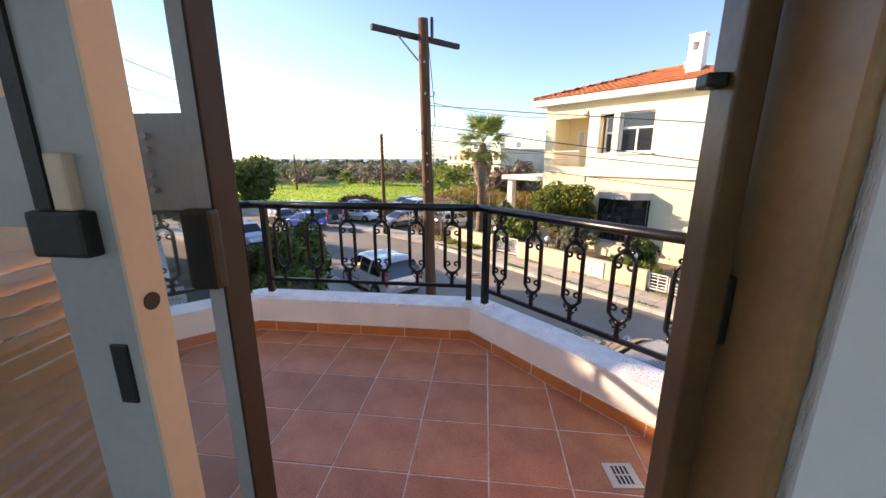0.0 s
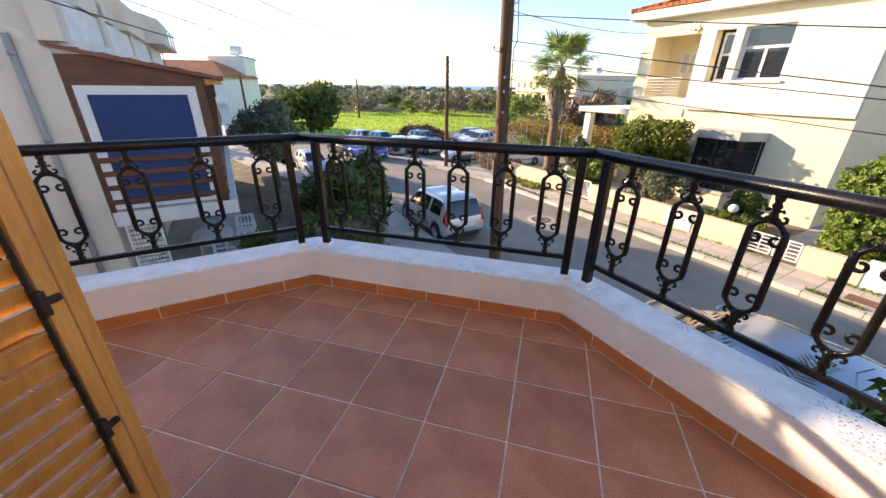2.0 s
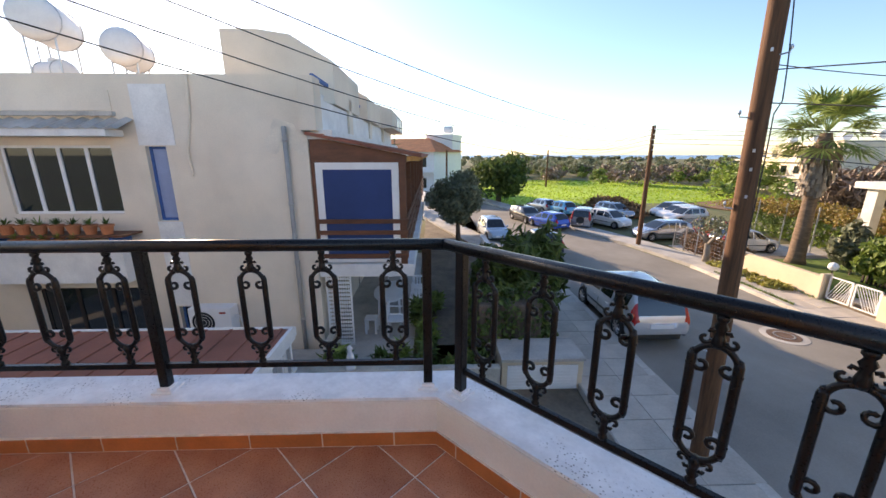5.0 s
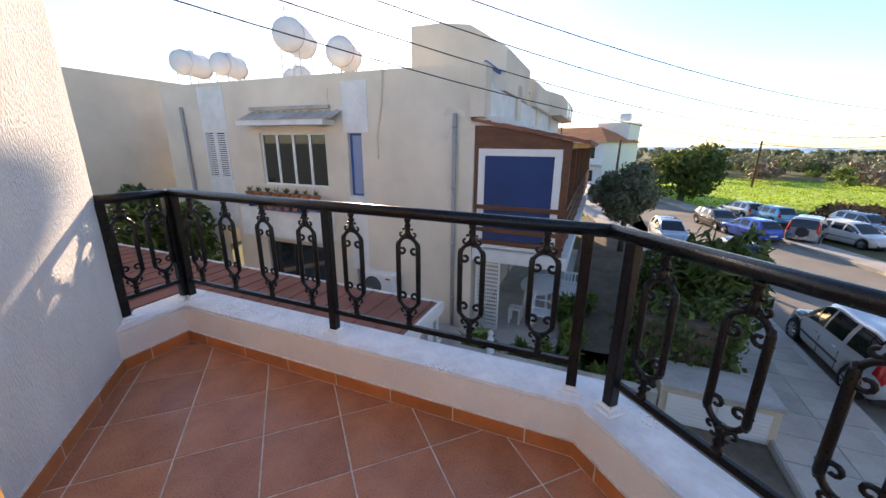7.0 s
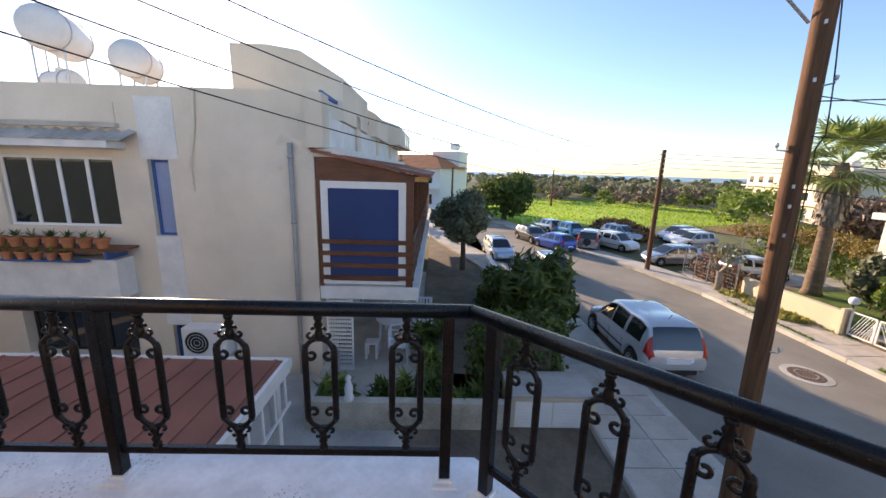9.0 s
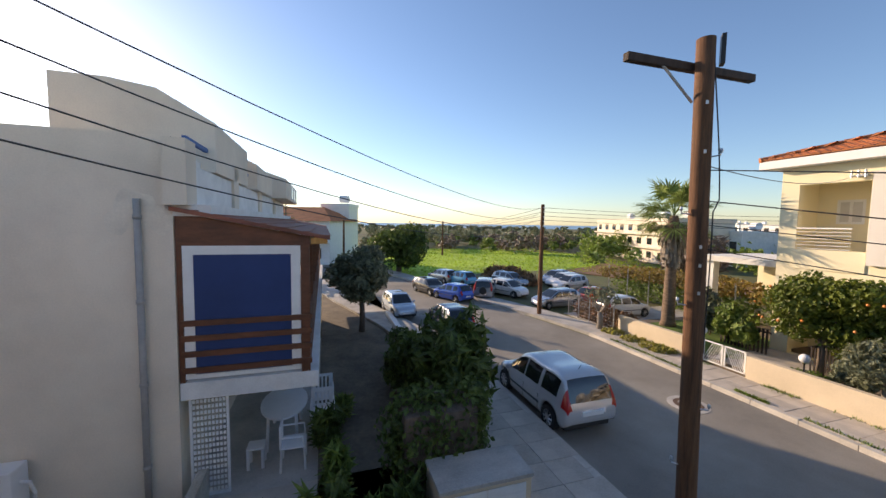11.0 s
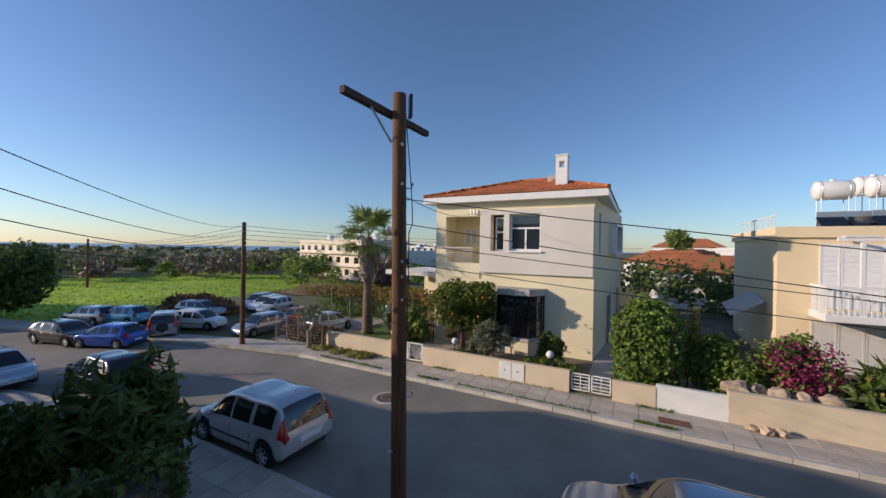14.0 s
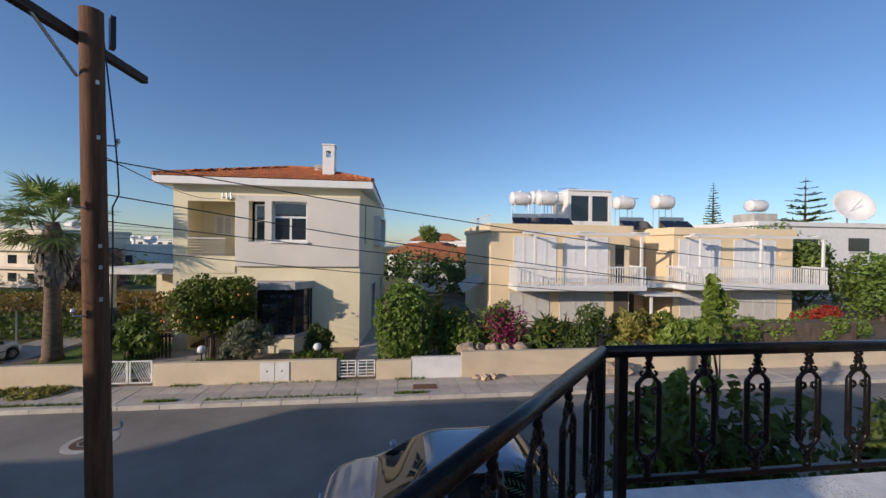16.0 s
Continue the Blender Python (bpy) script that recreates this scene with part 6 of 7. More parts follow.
shrub(7.3, 12.2, G, 0.9, 0.8, 1.7, L_YELLOW, 1500, 0.12, "variegated yellow-green shrub in the garden", 36, long=2.6)
shrub(8.6, 12.0, G, 1.0, 0.8, 1.75, L_BRIGHT, 2200, 0.11, "bright green garden shrub", 37, long=2.2)
shrub(6.4, 11.6, G, 0.8, 0.5, 0.9, L_MID, 1500, 0.09, "low green shrub over the garden wall", 38)
box_hedge(9.8, 20.5, 13.2, 14.6, G, 1.05, L_HEDGE, 8000, 0.09, "low clipped yellow-green hedge by the apartments", 39)
shrub(18.9, 14.9, G, 1.2, 0.6, 1.45, L_MID, 900, 0.09, "shrub with bright red flowers", 40, extra=(L_RED, 1500, 0.11))
for k, (s, n, h, r) in enumerate(((23.0, 19.0, 5.3, 2.1), (26.5, 17.5, 5.0, 2.3), (24.5, 23.0, 6.2, 2.4), (30.0, 18.5, 4.6, 2.3), (21.5, 21.5, 4.0, 1.5))):
    tree(s, n, -2.9, h, (r, r, h * 0.46), 0.14, L_HEDGE if k % 2 else L_MID, 5200, 0.15, "dense green garden tree beside the apartments", 50 + k, nb=18, name="garden_tree", group="garden trees", fork=0.3)
# boulders by the wall
for k, (s, n, z, r) in enumerate(((0.85, 11.4, -2.1, 0.26), (1.3, 11.5, -2.1, 0.2), (1.75, 11.5, -2.15, 0.25), (2.2, 11.45, -2.1, 0.18), (2.7, 11.5, -2.12, 0.22), (5.6, 10.75, -2.72, 0.26), (6.0, 10.7, -2.7, 0.32), (1.3, 10.65, -2.76, 0.14), (1.6, 10.7, -2.76, 0.12), (1.05, 10.7, -2.76, 0.10))):
    bm = bmesh.new()
    ball(bm, (0, 0, r * 0.45), r, 1.2, 0.9, 0.75, 2, 0.55, k * 3.1)
    tagged(obj("boulder", bm, M_ROCK, spose(s, n, z, k * 40), smooth=False), "rough buff boulder by the garden wall", "boulder", "garden boulders")

# palm with a skirt of dry fronds
palm = thing("fan_palm", spose(-13.0, 13.2, -2.65), "tall fan palm with a skirt of dry fronds", "palm tree")
bm = bmesh.new()
lathe(bm, [(0.34, 0), (0.27, 0.25), (0.23, 1.2), (0.21, 2.3), (0.24, 2.9), (0.27, 3.6), (0.24, 4.3), (0.15, 4.7)], 16)
for v in bm.verts:
    v.co.x += 0.03 * noise.noise(v.co * 4)
    v.co.y += 0.03 * noise.noise(v.co * 4 + Vector((5, 0, 0)))
part("trunk", bm, M_PALMTRUNK, palm, smooth=True)
rp = random.Random(9)


def frond_fan(base, tip, r, blades, width, rnd, fold=0.35):
    """Blades of one fan leaf on its stalk, as vertices and faces."""
    d = (tip - base).normalized()
    sd = d.cross(Vector((0, 0, 1)))
    sd = sd.normalized() if sd.length > 0.1 else Vector((1, 0, 0))
    up = sd.cross(d)
    V, F = [], []
    V += [tuple(base - sd * 0.02), tuple(base + sd * 0.02), tuple(tip + sd * 0.012), tuple(tip - sd * 0.012)]
    F.append((0, 1, 2, 3))
    for k in range(blades):
        a = (k / (blades - 1) - 0.5) * 2 * 1.75
        e = (d * math.cos(a) + sd * math.sin(a) + up * rnd.uniform(-fold, fold) * 0.5).normalized()
        ln = r * (0.72 + 0.28 * math.cos(a)) * rnd.uniform(0.88, 1.08)
        p = e.cross(up).normalized() * width
        i0 = len(V)
        q = tip + e * ln + Vector((0, 0, -0.20 * ln))
        V += [tuple(tip), tuple(tip + e * ln * 0.5 + p), tuple(q), tuple(tip + e * ln * 0.5 - p)]
        F.append((i0, i0 + 1, i0 + 2, i0 + 3))
    return V, F


for k in range(50):
    a = rp.uniform(0, 6.283)
    e = rp.uniform(-0.45, 1.25)
    ln = rp.uniform(0.70, 1.10)
    b = Vector((0, 0, 4.55 + 0.2 * math.sin(e)))
    tp = b + Vector((math.cos(a) * math.cos(e), math.sin(a) * math.cos(e), math.sin(e))) * ln
    V, F = frond_fan(b, tp, rp.uniform(0.80, 1.05), 23, 0.034, rp)
    ob = new("frond", cloud_mesh("frond", V, F, L_PALM))
    ob.parent = palm
V, F = [], []
for k in range(260):
    a, z = rp.uniform(0, 6.283), rp.uniform(3.0, 4.35)
    rr_ = 0.26 + (z - 3.0) * 0.16
    b = Vector((rr_ * math.cos(a), rr_ * math.sin(a), z))
    tpp = b + Vector((math.cos(a) * rp.uniform(0.03, 0.16), math.sin(a) * rp.uniform(0.03, 0.16), -rp.uniform(0.35, 0.7)))
    sd = Vector((-math.sin(a), math.cos(a), 0)) * rp.uniform(0.03, 0.06)
    i0 = len(V)
    V += [tuple(b - sd * 0.4), tuple(b + sd * 0.4), tuple(tpp + sd), tuple(tpp - sd)]
    F.append((i0, i0 + 1, i0 + 2, i0 + 3))
ob = new("dry_skirt", cloud_mesh("dry_skirt", V, F, M_PALMDRY))
ob.parent = palm
tagged(ob, "grey-brown hanging dry fronds", kind="stuff")
# pruned tree on the pavement
pt = thing("pruned_tree", spose(-13.9, 10.45, -2.8), "small pruned tree with stubby limbs at the kerb", "tree")
bm = bmesh.new()
tube(bm, [(0, 0, -0.05), (0.02, 0, 0.4), (-0.03, 0, 0.75)], 0.13, 9, 0.10)
for tx, ty, tz in ((-0.55, 0.1, 1.25), (0.5, -0.1, 1.2), (0.1, 0.3, 1.35), (-0.2, -0.3, 1.1)):
    tube(bm, [(-0.03, 0, 0.7), (tx * 0.55, ty * 0.5, 0.95), (tx, ty, tz)], 0.07, 7, 0.04)
part("trunk", bm, M_BARKPALE, pt, smooth=True)
leaf_cloud("crown", [(-0.5, 0.1, 1.4, 0.5, 0.4, 0.35), (0.5, 0, 1.4, 0.5, 0.4, 0.3), (0, 0.2, 1.55, 0.5, 0.4, 0.3)], 520, 0.07, L_OLIVE, 77, 1.8, pt)
# vines on wires and their fence, behind the driveway
vine = thing("vine_trellis", spose(-15.5, 17.0, -2.9), "autumn vines on a wire trellis", "trellis")
for k in range(7):
    bm = bmesh.new()
    tube(bm, [(-4.5 + k * 1.5, -0.6, 0), (-4.5 + k * 1.5, -0.6, 2.0)], 0.03, 6)
    part("post", bm, M_STEEL, vine)
leaf_cloud("vine", [(-4.5 + k * 1.0, (k % 3) * 1.0, 1.55 + 0.1 * (k % 2), 1.1, 1.4, 0.35) for k in range(10)], 4200, 0.12, L_RUST, 70, 1.3, vine)
leaf_cloud("underplanting", [(-4.5 + k * 1.0, 0.8, 0.7, 0.8, 1.0, 0.8) for k in range(10)], 3400, 0.13, L_MID, 71, 1.4, vine)
wf = thing("wire_fence", spose(-16.6, 10.9, -2.9), "wire mesh fence with dry brush behind it", "fence")
for k in range(5):
    bm = bmesh.new()
    tube(bm, [(k * 0.75, 0, 0), (k * 0.75, 0, 1.15)], 0.022, 6)
    part("post", bm, M_STEEL, wf)
bm = bmesh.new()
for k in range(8):
    tube(bm, [(0, 0, 0.1 + k * 0.14), (3.0, 0, 0.1 + k * 0.14)], 0.004, 4)
for k in range(22):
    tube(bm, [(k * 0.14, 0, 0.08), (k * 0.14, 0, 1.1)], 0.004, 4)
part("mesh", bm, M_STEEL, wf)
leaf_cloud("dry_brush", [(0.5 + k * 0.6, 0.6, 0.35, 0.6, 0.5, 0.45) for k in range(5)], 1500, 0.10, M_STRAW, 72, 3.0, wf)

# ==== near side: neighbour's garden ====
shrub(-8.9, 2.05, -2.9, 1.0, 0.85, 2.75, L_DARK, 2600, 0.10, "tall oleander with long leaves", 80, long=3.6, name="oleander", nb=14)
shrub(-10.4, 1.6, -2.9, 0.95, 0.8, 1.5, L_DARK, 3000, 0.09, "dark green shrub in the shaded garden", 81, long=2.2)
shrub(-12.2, 1.7, -2.9, 1.1, 0.8, 1.5, L_DARK, 2400, 0.09, "dark green hedge plant along the garden", 82)
box_hedge(-7.9, -6.75, 0.1, 2.25, -2.9, 1.65, L_DARK, 6500, 0.075, "clipped hedge with small pale tips by the drive", 83)
tree(-16.4, 0.75, -2.9, 3.55, (1.55, 1.4, 1.25), 0.13, L_OLIVE, 7500, 0.09, "round grey-green olive tree beside the pavement", 84, nb=16, name="olive_tree", long=2.2, fork=0.55)
for k, (s, n, h) in enumerate(((-6.45, -2.2, 0.75), (-6.4, -1.45, 0.62), (-6.45, -1.0, 0.8), (-6.5, -0.55, 0.85), (-6.4, 0.0, 0.5), (-6.45, 0.45, 0.6), (-7.3, -0.6, 1.0), (-8.6, -0.7, 0.95), (-9.6, -0.4, 0.7))):
    shrub(s, n, -2.9, 0.30, 0.28, h, L_DARK if k % 2 else L_MID, 320, 0.075, "spiky potted garden plant by the yard wall", 90 + k, long=5.5, name="garden_plant")
shrub(-6.3, -11.0, -3.0, 1.3, 1.2, 3.3, L_DARK, 3200, 0.11, "dark shrub between the buildings", 99, long=2.5)
struct("garden_bed_edge", box(-18.5, -11.0, 2.05, 2.27, -3.05, -2.62, 0.01), M_WHITE, STREET, "white low garden edging wall")
fig = thing("garden_statue", spose(-6.06, -1.87, -2.40), "small white plaster garden figure on the yard wall", "statue")
bm = bmesh.new()
lathe(bm, [(0.09, 0), (0.09, 0.05), (0.06, 0.08), (0.075, 0.2), (0.05, 0.3), (0.03, 0.34), (0.05, 0.40), (0.02, 0.45)], 12)
part("figure", bm, M_PLASTIC, fig, smooth=True)
# ==== our garden below the balcony ====
for k, (s, n, h, r, lm) in enumerate(((1.0, 2.35, 3.0, 0.75, L_DARK), (2.3, 2.5, 3.1, 0.85, L_DARK), (3.6, 2.4, 2.9, 0.8, L_DARK), (5.0, 2.5, 2.6, 0.8, L_DARK), (6.6, 2.5, 2.4, 0.9, L_MID))):
    shrub(s, n, -2.9, r, 0.6, h, lm, 2600, 0.085, "dense dark green shrub below the balcony", 110 + k, nb=14, long=1.9)
tree(3.05, 4.0, -2.85, 4.35, (0.42, 0.36, 1.35), 0.03, L_BRIGHT, 420, 0.085, "slender sapling with bright young leaves", 120, nb=12, name="sapling", fork=0.6, long=1.7, k=0.16)
tree(1.6, 3.0, -2.85, 3.55, (0.5, 0.4, 1.0), 0.03, L_BRIGHT, 420, 0.09, "slender sapling with bright young leaves", 121, nb=10, name="sapling", fork=0.6, long=1.7, k=0.18)
cyc = thing("cycad", spose(0.15, 1.75, -2.9), "dark cycad with stiff fronds below the balcony", "palm")
bm = bmesh.new()
lathe(bm, [(0.16, 0), (0.18, 0.8), (0.15, 2.1)], 12)
part("trunk", bm, M_PALMTRUNK, cyc)
rc = random.Random(31)
for k in range(22):
    a, e = rc.uniform(0, 6.283), rc.uniform(-0.1, 1.1)
    V, F = [], []
    for j in range(26):
        f = j / 25
        p = Vector((math.cos(a), math.sin(a), 0)) * (1.0 * f * math.cos(e * (1 - 0.3 * f))) + Vector((0, 0, 2.1 + 0.9 * f * math.sin(e) - 0.35 * f * f))
        for sd in (-1, 1):
            q = Vector((-math.sin(a), math.cos(a), 0)) * sd
            tpp = p + q * 0.17 * (1 - 0.55 * f) + Vector((math.cos(a), math.sin(a), 0.15)) * 0.06
            i0 = len(V)
            V += [tuple(p), tuple(p + (tpp - p) * 0.5 + Vector((math.cos(a), math.sin(a), 0)) * 0.012), tuple(tpp), tuple(p + (tpp - p) * 0.5 - Vector((math.cos(a), math.sin(a), 0)) * 0.012)]
            F.append((i0, i0 + 1, i0 + 2, i0 + 3))
    ob = new("frond", cloud_mesh("frond", V, F, L_DARK))
    ob.parent = cyc
struct("front_bed", box(1.0, 30, 1.0, 3.0, -3.1, -2.88), M_SOIL, STREET, "planted bed below the balcony")

# ==== cars ====
M_RUBBER = mat("tyre_rubber", (0.015, 0.015, 0.015), 0.85, var=0.2, scale=20, fine=80, bump=0.2)
M_RIM = mat("wheel_rim", (0.5, 0.5, 0.51), 0.35, 0.8, var=0.1, scale=20, fine=80, bump=0.02)
M_CARGLASS = glass_mat("car_glass", (0.012, 0.015, 0.017), 0.03)
M_LAMPRED = mat("red_lamp", (0.45, 0.012, 0.01), 0.15, var=0.1, scale=20, bump=0)
M_LAMPCLEAR = mat("clear_lamp", (0.7, 0.7, 0.7), 0.1, 0.4, var=0.1, scale=20, bump=0)
M_BUMPER = mat("black_trim", (0.03, 0.03, 0.03), 0.6, var=0.2, scale=20, bump=0.05)
PAINTS = {}


def paint(name, col, metal=0.0):
    if name not in PAINTS:
        PAINTS[name] = mat(name + "_car_paint", col, 0.22, metal, var=0.03, scale=2, fine=300, bump=0.0, coat=0.8)
    return PAINTS[name]


def curve_at(pts, u):
    """Smooth curve through (u, value) knots."""
    if u <= pts[0][0]:
        return pts[0][1]
    for (a, va), (b, vb) in zip(pts, pts[1:]):
        if u <= b:
            f = (u - a) / (b - a)
            i = pts.index((a, va))
            m0 = (vb - pts[max(i - 1, 0)][1]) / (b - pts[max(i - 1, 0)][0]) * (b - a)
            j = min(i + 2, len(pts) - 1)
            m1 = (pts[j][1] - va) / (pts[j][0] - a) * (b - a)
            if (vb - va) * m0 < 0:
                m0 = 0
            if (vb - va) * m1 < 0:
                m1 = 0
            return (2 * f ** 3 - 3 * f ** 2 + 1) * va + (f ** 3 - 2 * f ** 2 + f) * m0 + (3 * f ** 2 - 2 * f ** 3) * vb + (f ** 3 - f ** 2) * m1
    return pts[-1][1]


def make_car(nm_label, col, metal, L=3.9, W=1.68, H=1.50, belt=0.92, nose=0.86, roof0=0.08, roof1=-0.36, tail=-0.475, suv=False, name="car"):
    """A car facing +x, wheels on z = 0: one smooth shell cut into body, panes and lamps."""
    pm = paint(col[0], col[1], metal)
    c = thing(name, Matrix(), nm_label, "car", "parked cars")
    hw = W / 2
    R = 0.36 if suv else 0.205 * H + 0.005
    WX = 0.318 * L
    cowl = 0.275
    top = [(-0.5, belt * 0.70), (-0.494, belt * 0.86), (tail, belt * 1.02), (roof1, H - 0.05), ((roof0 + roof1) / 2, H), (roof0, H - 0.045), (cowl, nose * 1.06), (0.38, nose * 0.99), (0.455, nose * 0.86), (0.488, nose * 0.70), (0.5, nose * 0.55)]
    side = [(-0.5, belt * 0.68), (-0.485, belt * 0.94), (-0.44, belt * 1.04), (-0.1, belt), (0.2, belt * 0.96), (cowl, nose * 1.0), (0.38, nose * 0.94), (0.455, nose * 0.80), (0.5, nose * 0.52)]
    wide = [(-0.5, 0.80), (-0.485, 0.90), (-0.43, 0.965), (-0.3, 0.995), (0.0, 1.0), (0.28, 0.985), (0.39, 0.93), (0.455, 0.83), (0.488, 0.70), (0.5, 0.60)]
    sill = [(-0.5, 0.36), (-0.47, 0.27), (-0.42, 0.21), (0.0, 0.19), (0.40, 0.20), (0.47, 0.25), (0.5, 0.33)]
    us = sorted({round(-0.5 + k / 56, 5) for k in range(57)} | {round(sg * (0.318 + d / L), 5) for sg in (-1, 1) for d in (-R - 0.045, -R, -R * 0.8, -R * 0.4, 0, R * 0.4, R * 0.8, R, R + 0.045)} | {-0.494, -0.488, 0.494, 0.488})
    rings = []
    for u in us:
        x, zb, zt = u * L, curve_at(side, u), curve_at(top, u)
        zt = max(zt, zb + 0.015)
        w = curve_at(wide, u) * hw
        z0 = curve_at(sill, u)
        dx = min(abs(x - WX), abs(x + WX))
        if dx < R + 0.045:
            z0 = max(z0, min(R + math.sqrt((R + 0.045) ** 2 - dx * dx), zb - 0.06))
        k = min(1, max(0, (zt - zb) / (H - belt)))
        wr = w * 0.90 * (1 - k) + hw * 0.72 * k
        zr = zb + (zt - zb) * (1 - 0.12 * k - 0.2 * (1 - k))
        d = zb - z0
        half = [(w * 0.90, z0), (w * 0.985, z0 + d * 0.16), (w, z0 + d * 0.5), (w * 0.985, z0 + d * 0.82), (w * 0.955, zb)]
        for f in (0.10, 0.5, 0.90):
            half.append((w * 0.955 + (wr - w * 0.955) * f + 0.02 * k * math.sin(math.pi * f), zb + (zr - zb) * f))
        half += [(wr, zr), (wr * 0.90, zt - (zt - zr) * 0.38), (wr * 0.66, zt - (zt - zr) * 0.10), (wr * 0.33, zt - 0.004), (0.0, zt)]
        rings.append((u, x, half))
    panes = ((0.015, 0.225), (-0.185, -0.005), (roof1 + 0.02, -0.215))
    groups = collections.defaultdict(list)
    for (u0, x0, h0), (u1, x1, h1) in zip(rings, rings[1:]):
        um = (u0 + u1) / 2
        tall = curve_at(top, um) - curve_at(side, um)
        for sd in (1, -1):
            for j in range(12):
                key = ("body", 0)
                if j in (5, 6) and tall > 0.16:
                    for pi, (pa, pb) in enumerate(panes):
                        if pa < um < pb:
                            key = ("side_window", sd * (pi + 1))
                if j >= 9 and roof0 + 0.012 < um < cowl - 0.004:
                    key = ("windscreen", 0)
                if j >= 9 and tail + 0.004 < um < roof1 - 0.006:
                    key = ("rear_window", 0)
                if j in (3, 4, 5, 6, 7, 8) and -0.492 < um < -0.448:
                    key = ("tail_light", sd)
                if j == 3 and 0.395 < um < 0.478:
                    key = ("headlight", sd)
                if j in (0, 1) and (um > 0.49):
                    key = ("front_grille", 0)
                q = [(x0, sd * h0[j][0], h0[j][1]), (x1, sd * h1[j][0], h1[j][1]), (x1, sd * h1[j + 1][0], h1[j + 1][1]), (x0, sd * h0[j + 1][0], h0[j + 1][1])]
                groups[key].append(q if sd > 0 else q[::-1])
    for x, hh, flip in ((rings[0][1], rings[0][2], 1), (rings[-1][1], rings[-1][2], -1)):
        for j in range(12):
            groups[("body", 0)].append([(x, hh[j][0], hh[j][1]), (x, hh[j + 1][0], hh[j + 1][1]), (x, -hh[j + 1][0], hh[j + 1][1]), (x, -hh[j][0], hh[j][1])])
    look_of = {"body": (pm, ""), "side_window": (M_CARGLASS, "dark tinted side window"), "windscreen": (M_CARGLASS, "dark windscreen"), "rear_window": (M_CARGLASS, "dark rear window"),
               "tail_light": (M_LAMPRED, "red tail light"), "headlight": (M_LAMPCLEAR, "clear headlight"), "front_grille": (M_BUMPER, "black grille")}
    for (nm, _), quads in groups.items():
        bm = bmesh.new()
        for q in quads:
            bm.faces.new([bm.verts.new(p) for p in q])
        bmesh.ops.remove_doubles(bm, verts=bm.verts, dist=0.0008)
        bmesh.ops.recalc_face_normals(bm, faces=bm.faces)
        part(nm, bm, look_of[nm][0], c, look_of[nm][1], smooth=True)
    part("underbody", box(-0.45 * L, 0.45 * L, -hw * 0.78, hw * 0.78, 0.15, 0.50, 0.02), M_BUMPER, c, "black underbody")
    for x in (WX, -WX):
        for sd in (-1, 1):
            bm = bmesh.new()
            lathe(bm, [(R * 0.60, -0.09), (R * 0.93, -0.095), (R, -0.065), (R, 0.065), (R * 0.93, 0.095), (R * 0.60, 0.09)], 22)
            wh = part("wheel", bm, M_RUBBER, c, matrix=pose(x, sd * (hw - 0.105), R, 90, 0, 0))
            bm = bmesh.new()
            lathe(bm, [(R * 0.64, -0.088), (R * 0.60, -0.094), (R * 0.52, -0.080), (R * 0.52, 0.080), (R * 0.60, 0.094), (R * 0.64, 0.088)], 18)
            part("rim", bm, M_RIM, wh)
            bm = bmesh.new()
            lathe(bm, [(0.06, -sd * 0.094 - 0.016), (0.06, -sd * 0.094 + 0.016)], 10)
            for k in range(8):
                a = 2 * math.pi * k / 8
                tube(bm, [(0.03 * math.cos(a), 0.03 * math.sin(a), -sd * 0.094), (R * 0.58 * math.cos(a), R * 0.58 * math.sin(a), -sd * 0.090)], 0.020, 5)
            part("hub_cap", bm, M_RIM, wh)
    for sd in (-1, 1):
        bm = bmesh.new()
        ball(bm, (0.205 * L, sd * (hw + 0.055), belt + 0.05), 0.09, 0.7, 1.0, 0.8, 2)
        tube(bm, [(0.205 * L, sd * (hw - 0.05), belt), (0.205 * L, sd * (hw + 0.05), belt + 0.03)], 0.018, 6)
        part("mirror", bm, pm, c, smooth=True)
        for xh in (0.035, -0.165):
            bm = bmesh.new()
            tube(bm, [(xh * L, sd * hw * 0.995, belt * 0.86), (xh * L + 0.13, sd * hw * 0.995, belt * 0.86)], 0.016, 6)
            part("door_handle", bm, pm, c)
        for xh in (0.235, 0.005, -0.195):
            part("door_seam", box(xh * L - 0.003, xh * L + 0.003, sd * hw * 0.98 - 0.012, sd * hw * 0.98 + 0.0165, 0.28, belt * 0.84), M_BUMPER, c)
        part("side_trim", box(-0.21 * L, 0.22 * L, sd * hw - 0.012, sd * hw + 0.010, belt * 0.56, belt * 0.56 + 0.045, 0.004), M_BUMPER, c, "dark rubbing strip")
    part("rear_plate", box(-0.506 * L, -0.498 * L, -0.26, 0.26, 0.50, 0.60, 0.003), M_WHITE, c, "plain number plate")
    part("front_plate", box(0.496 * L, 0.505 * L, -0.26, 0.26, 0.36, 0.46, 0.003), M_WHITE, c, "plain number plate")
    bm = bmesh.new()
    tube(bm, [(roof1 * L + 0.25, 0, H - 0.02), (roof1 * L + 0.14, 0, H + 0.14)], 0.006, 5)
    part("aerial", bm, M_BLACK, c)
    if suv:
        bm = bmesh.new()
        lathe(bm, [(0.30, -0.09), (0.33, -0.07), (0.33, 0.07), (0.28, 0.09)], 22)
        part("spare_wheel", bm, M_BUMPER, c, "spare wheel on the tailgate", matrix=pose(-0.515 * L, 0, 0.86, 0, 90, 0))
    return c


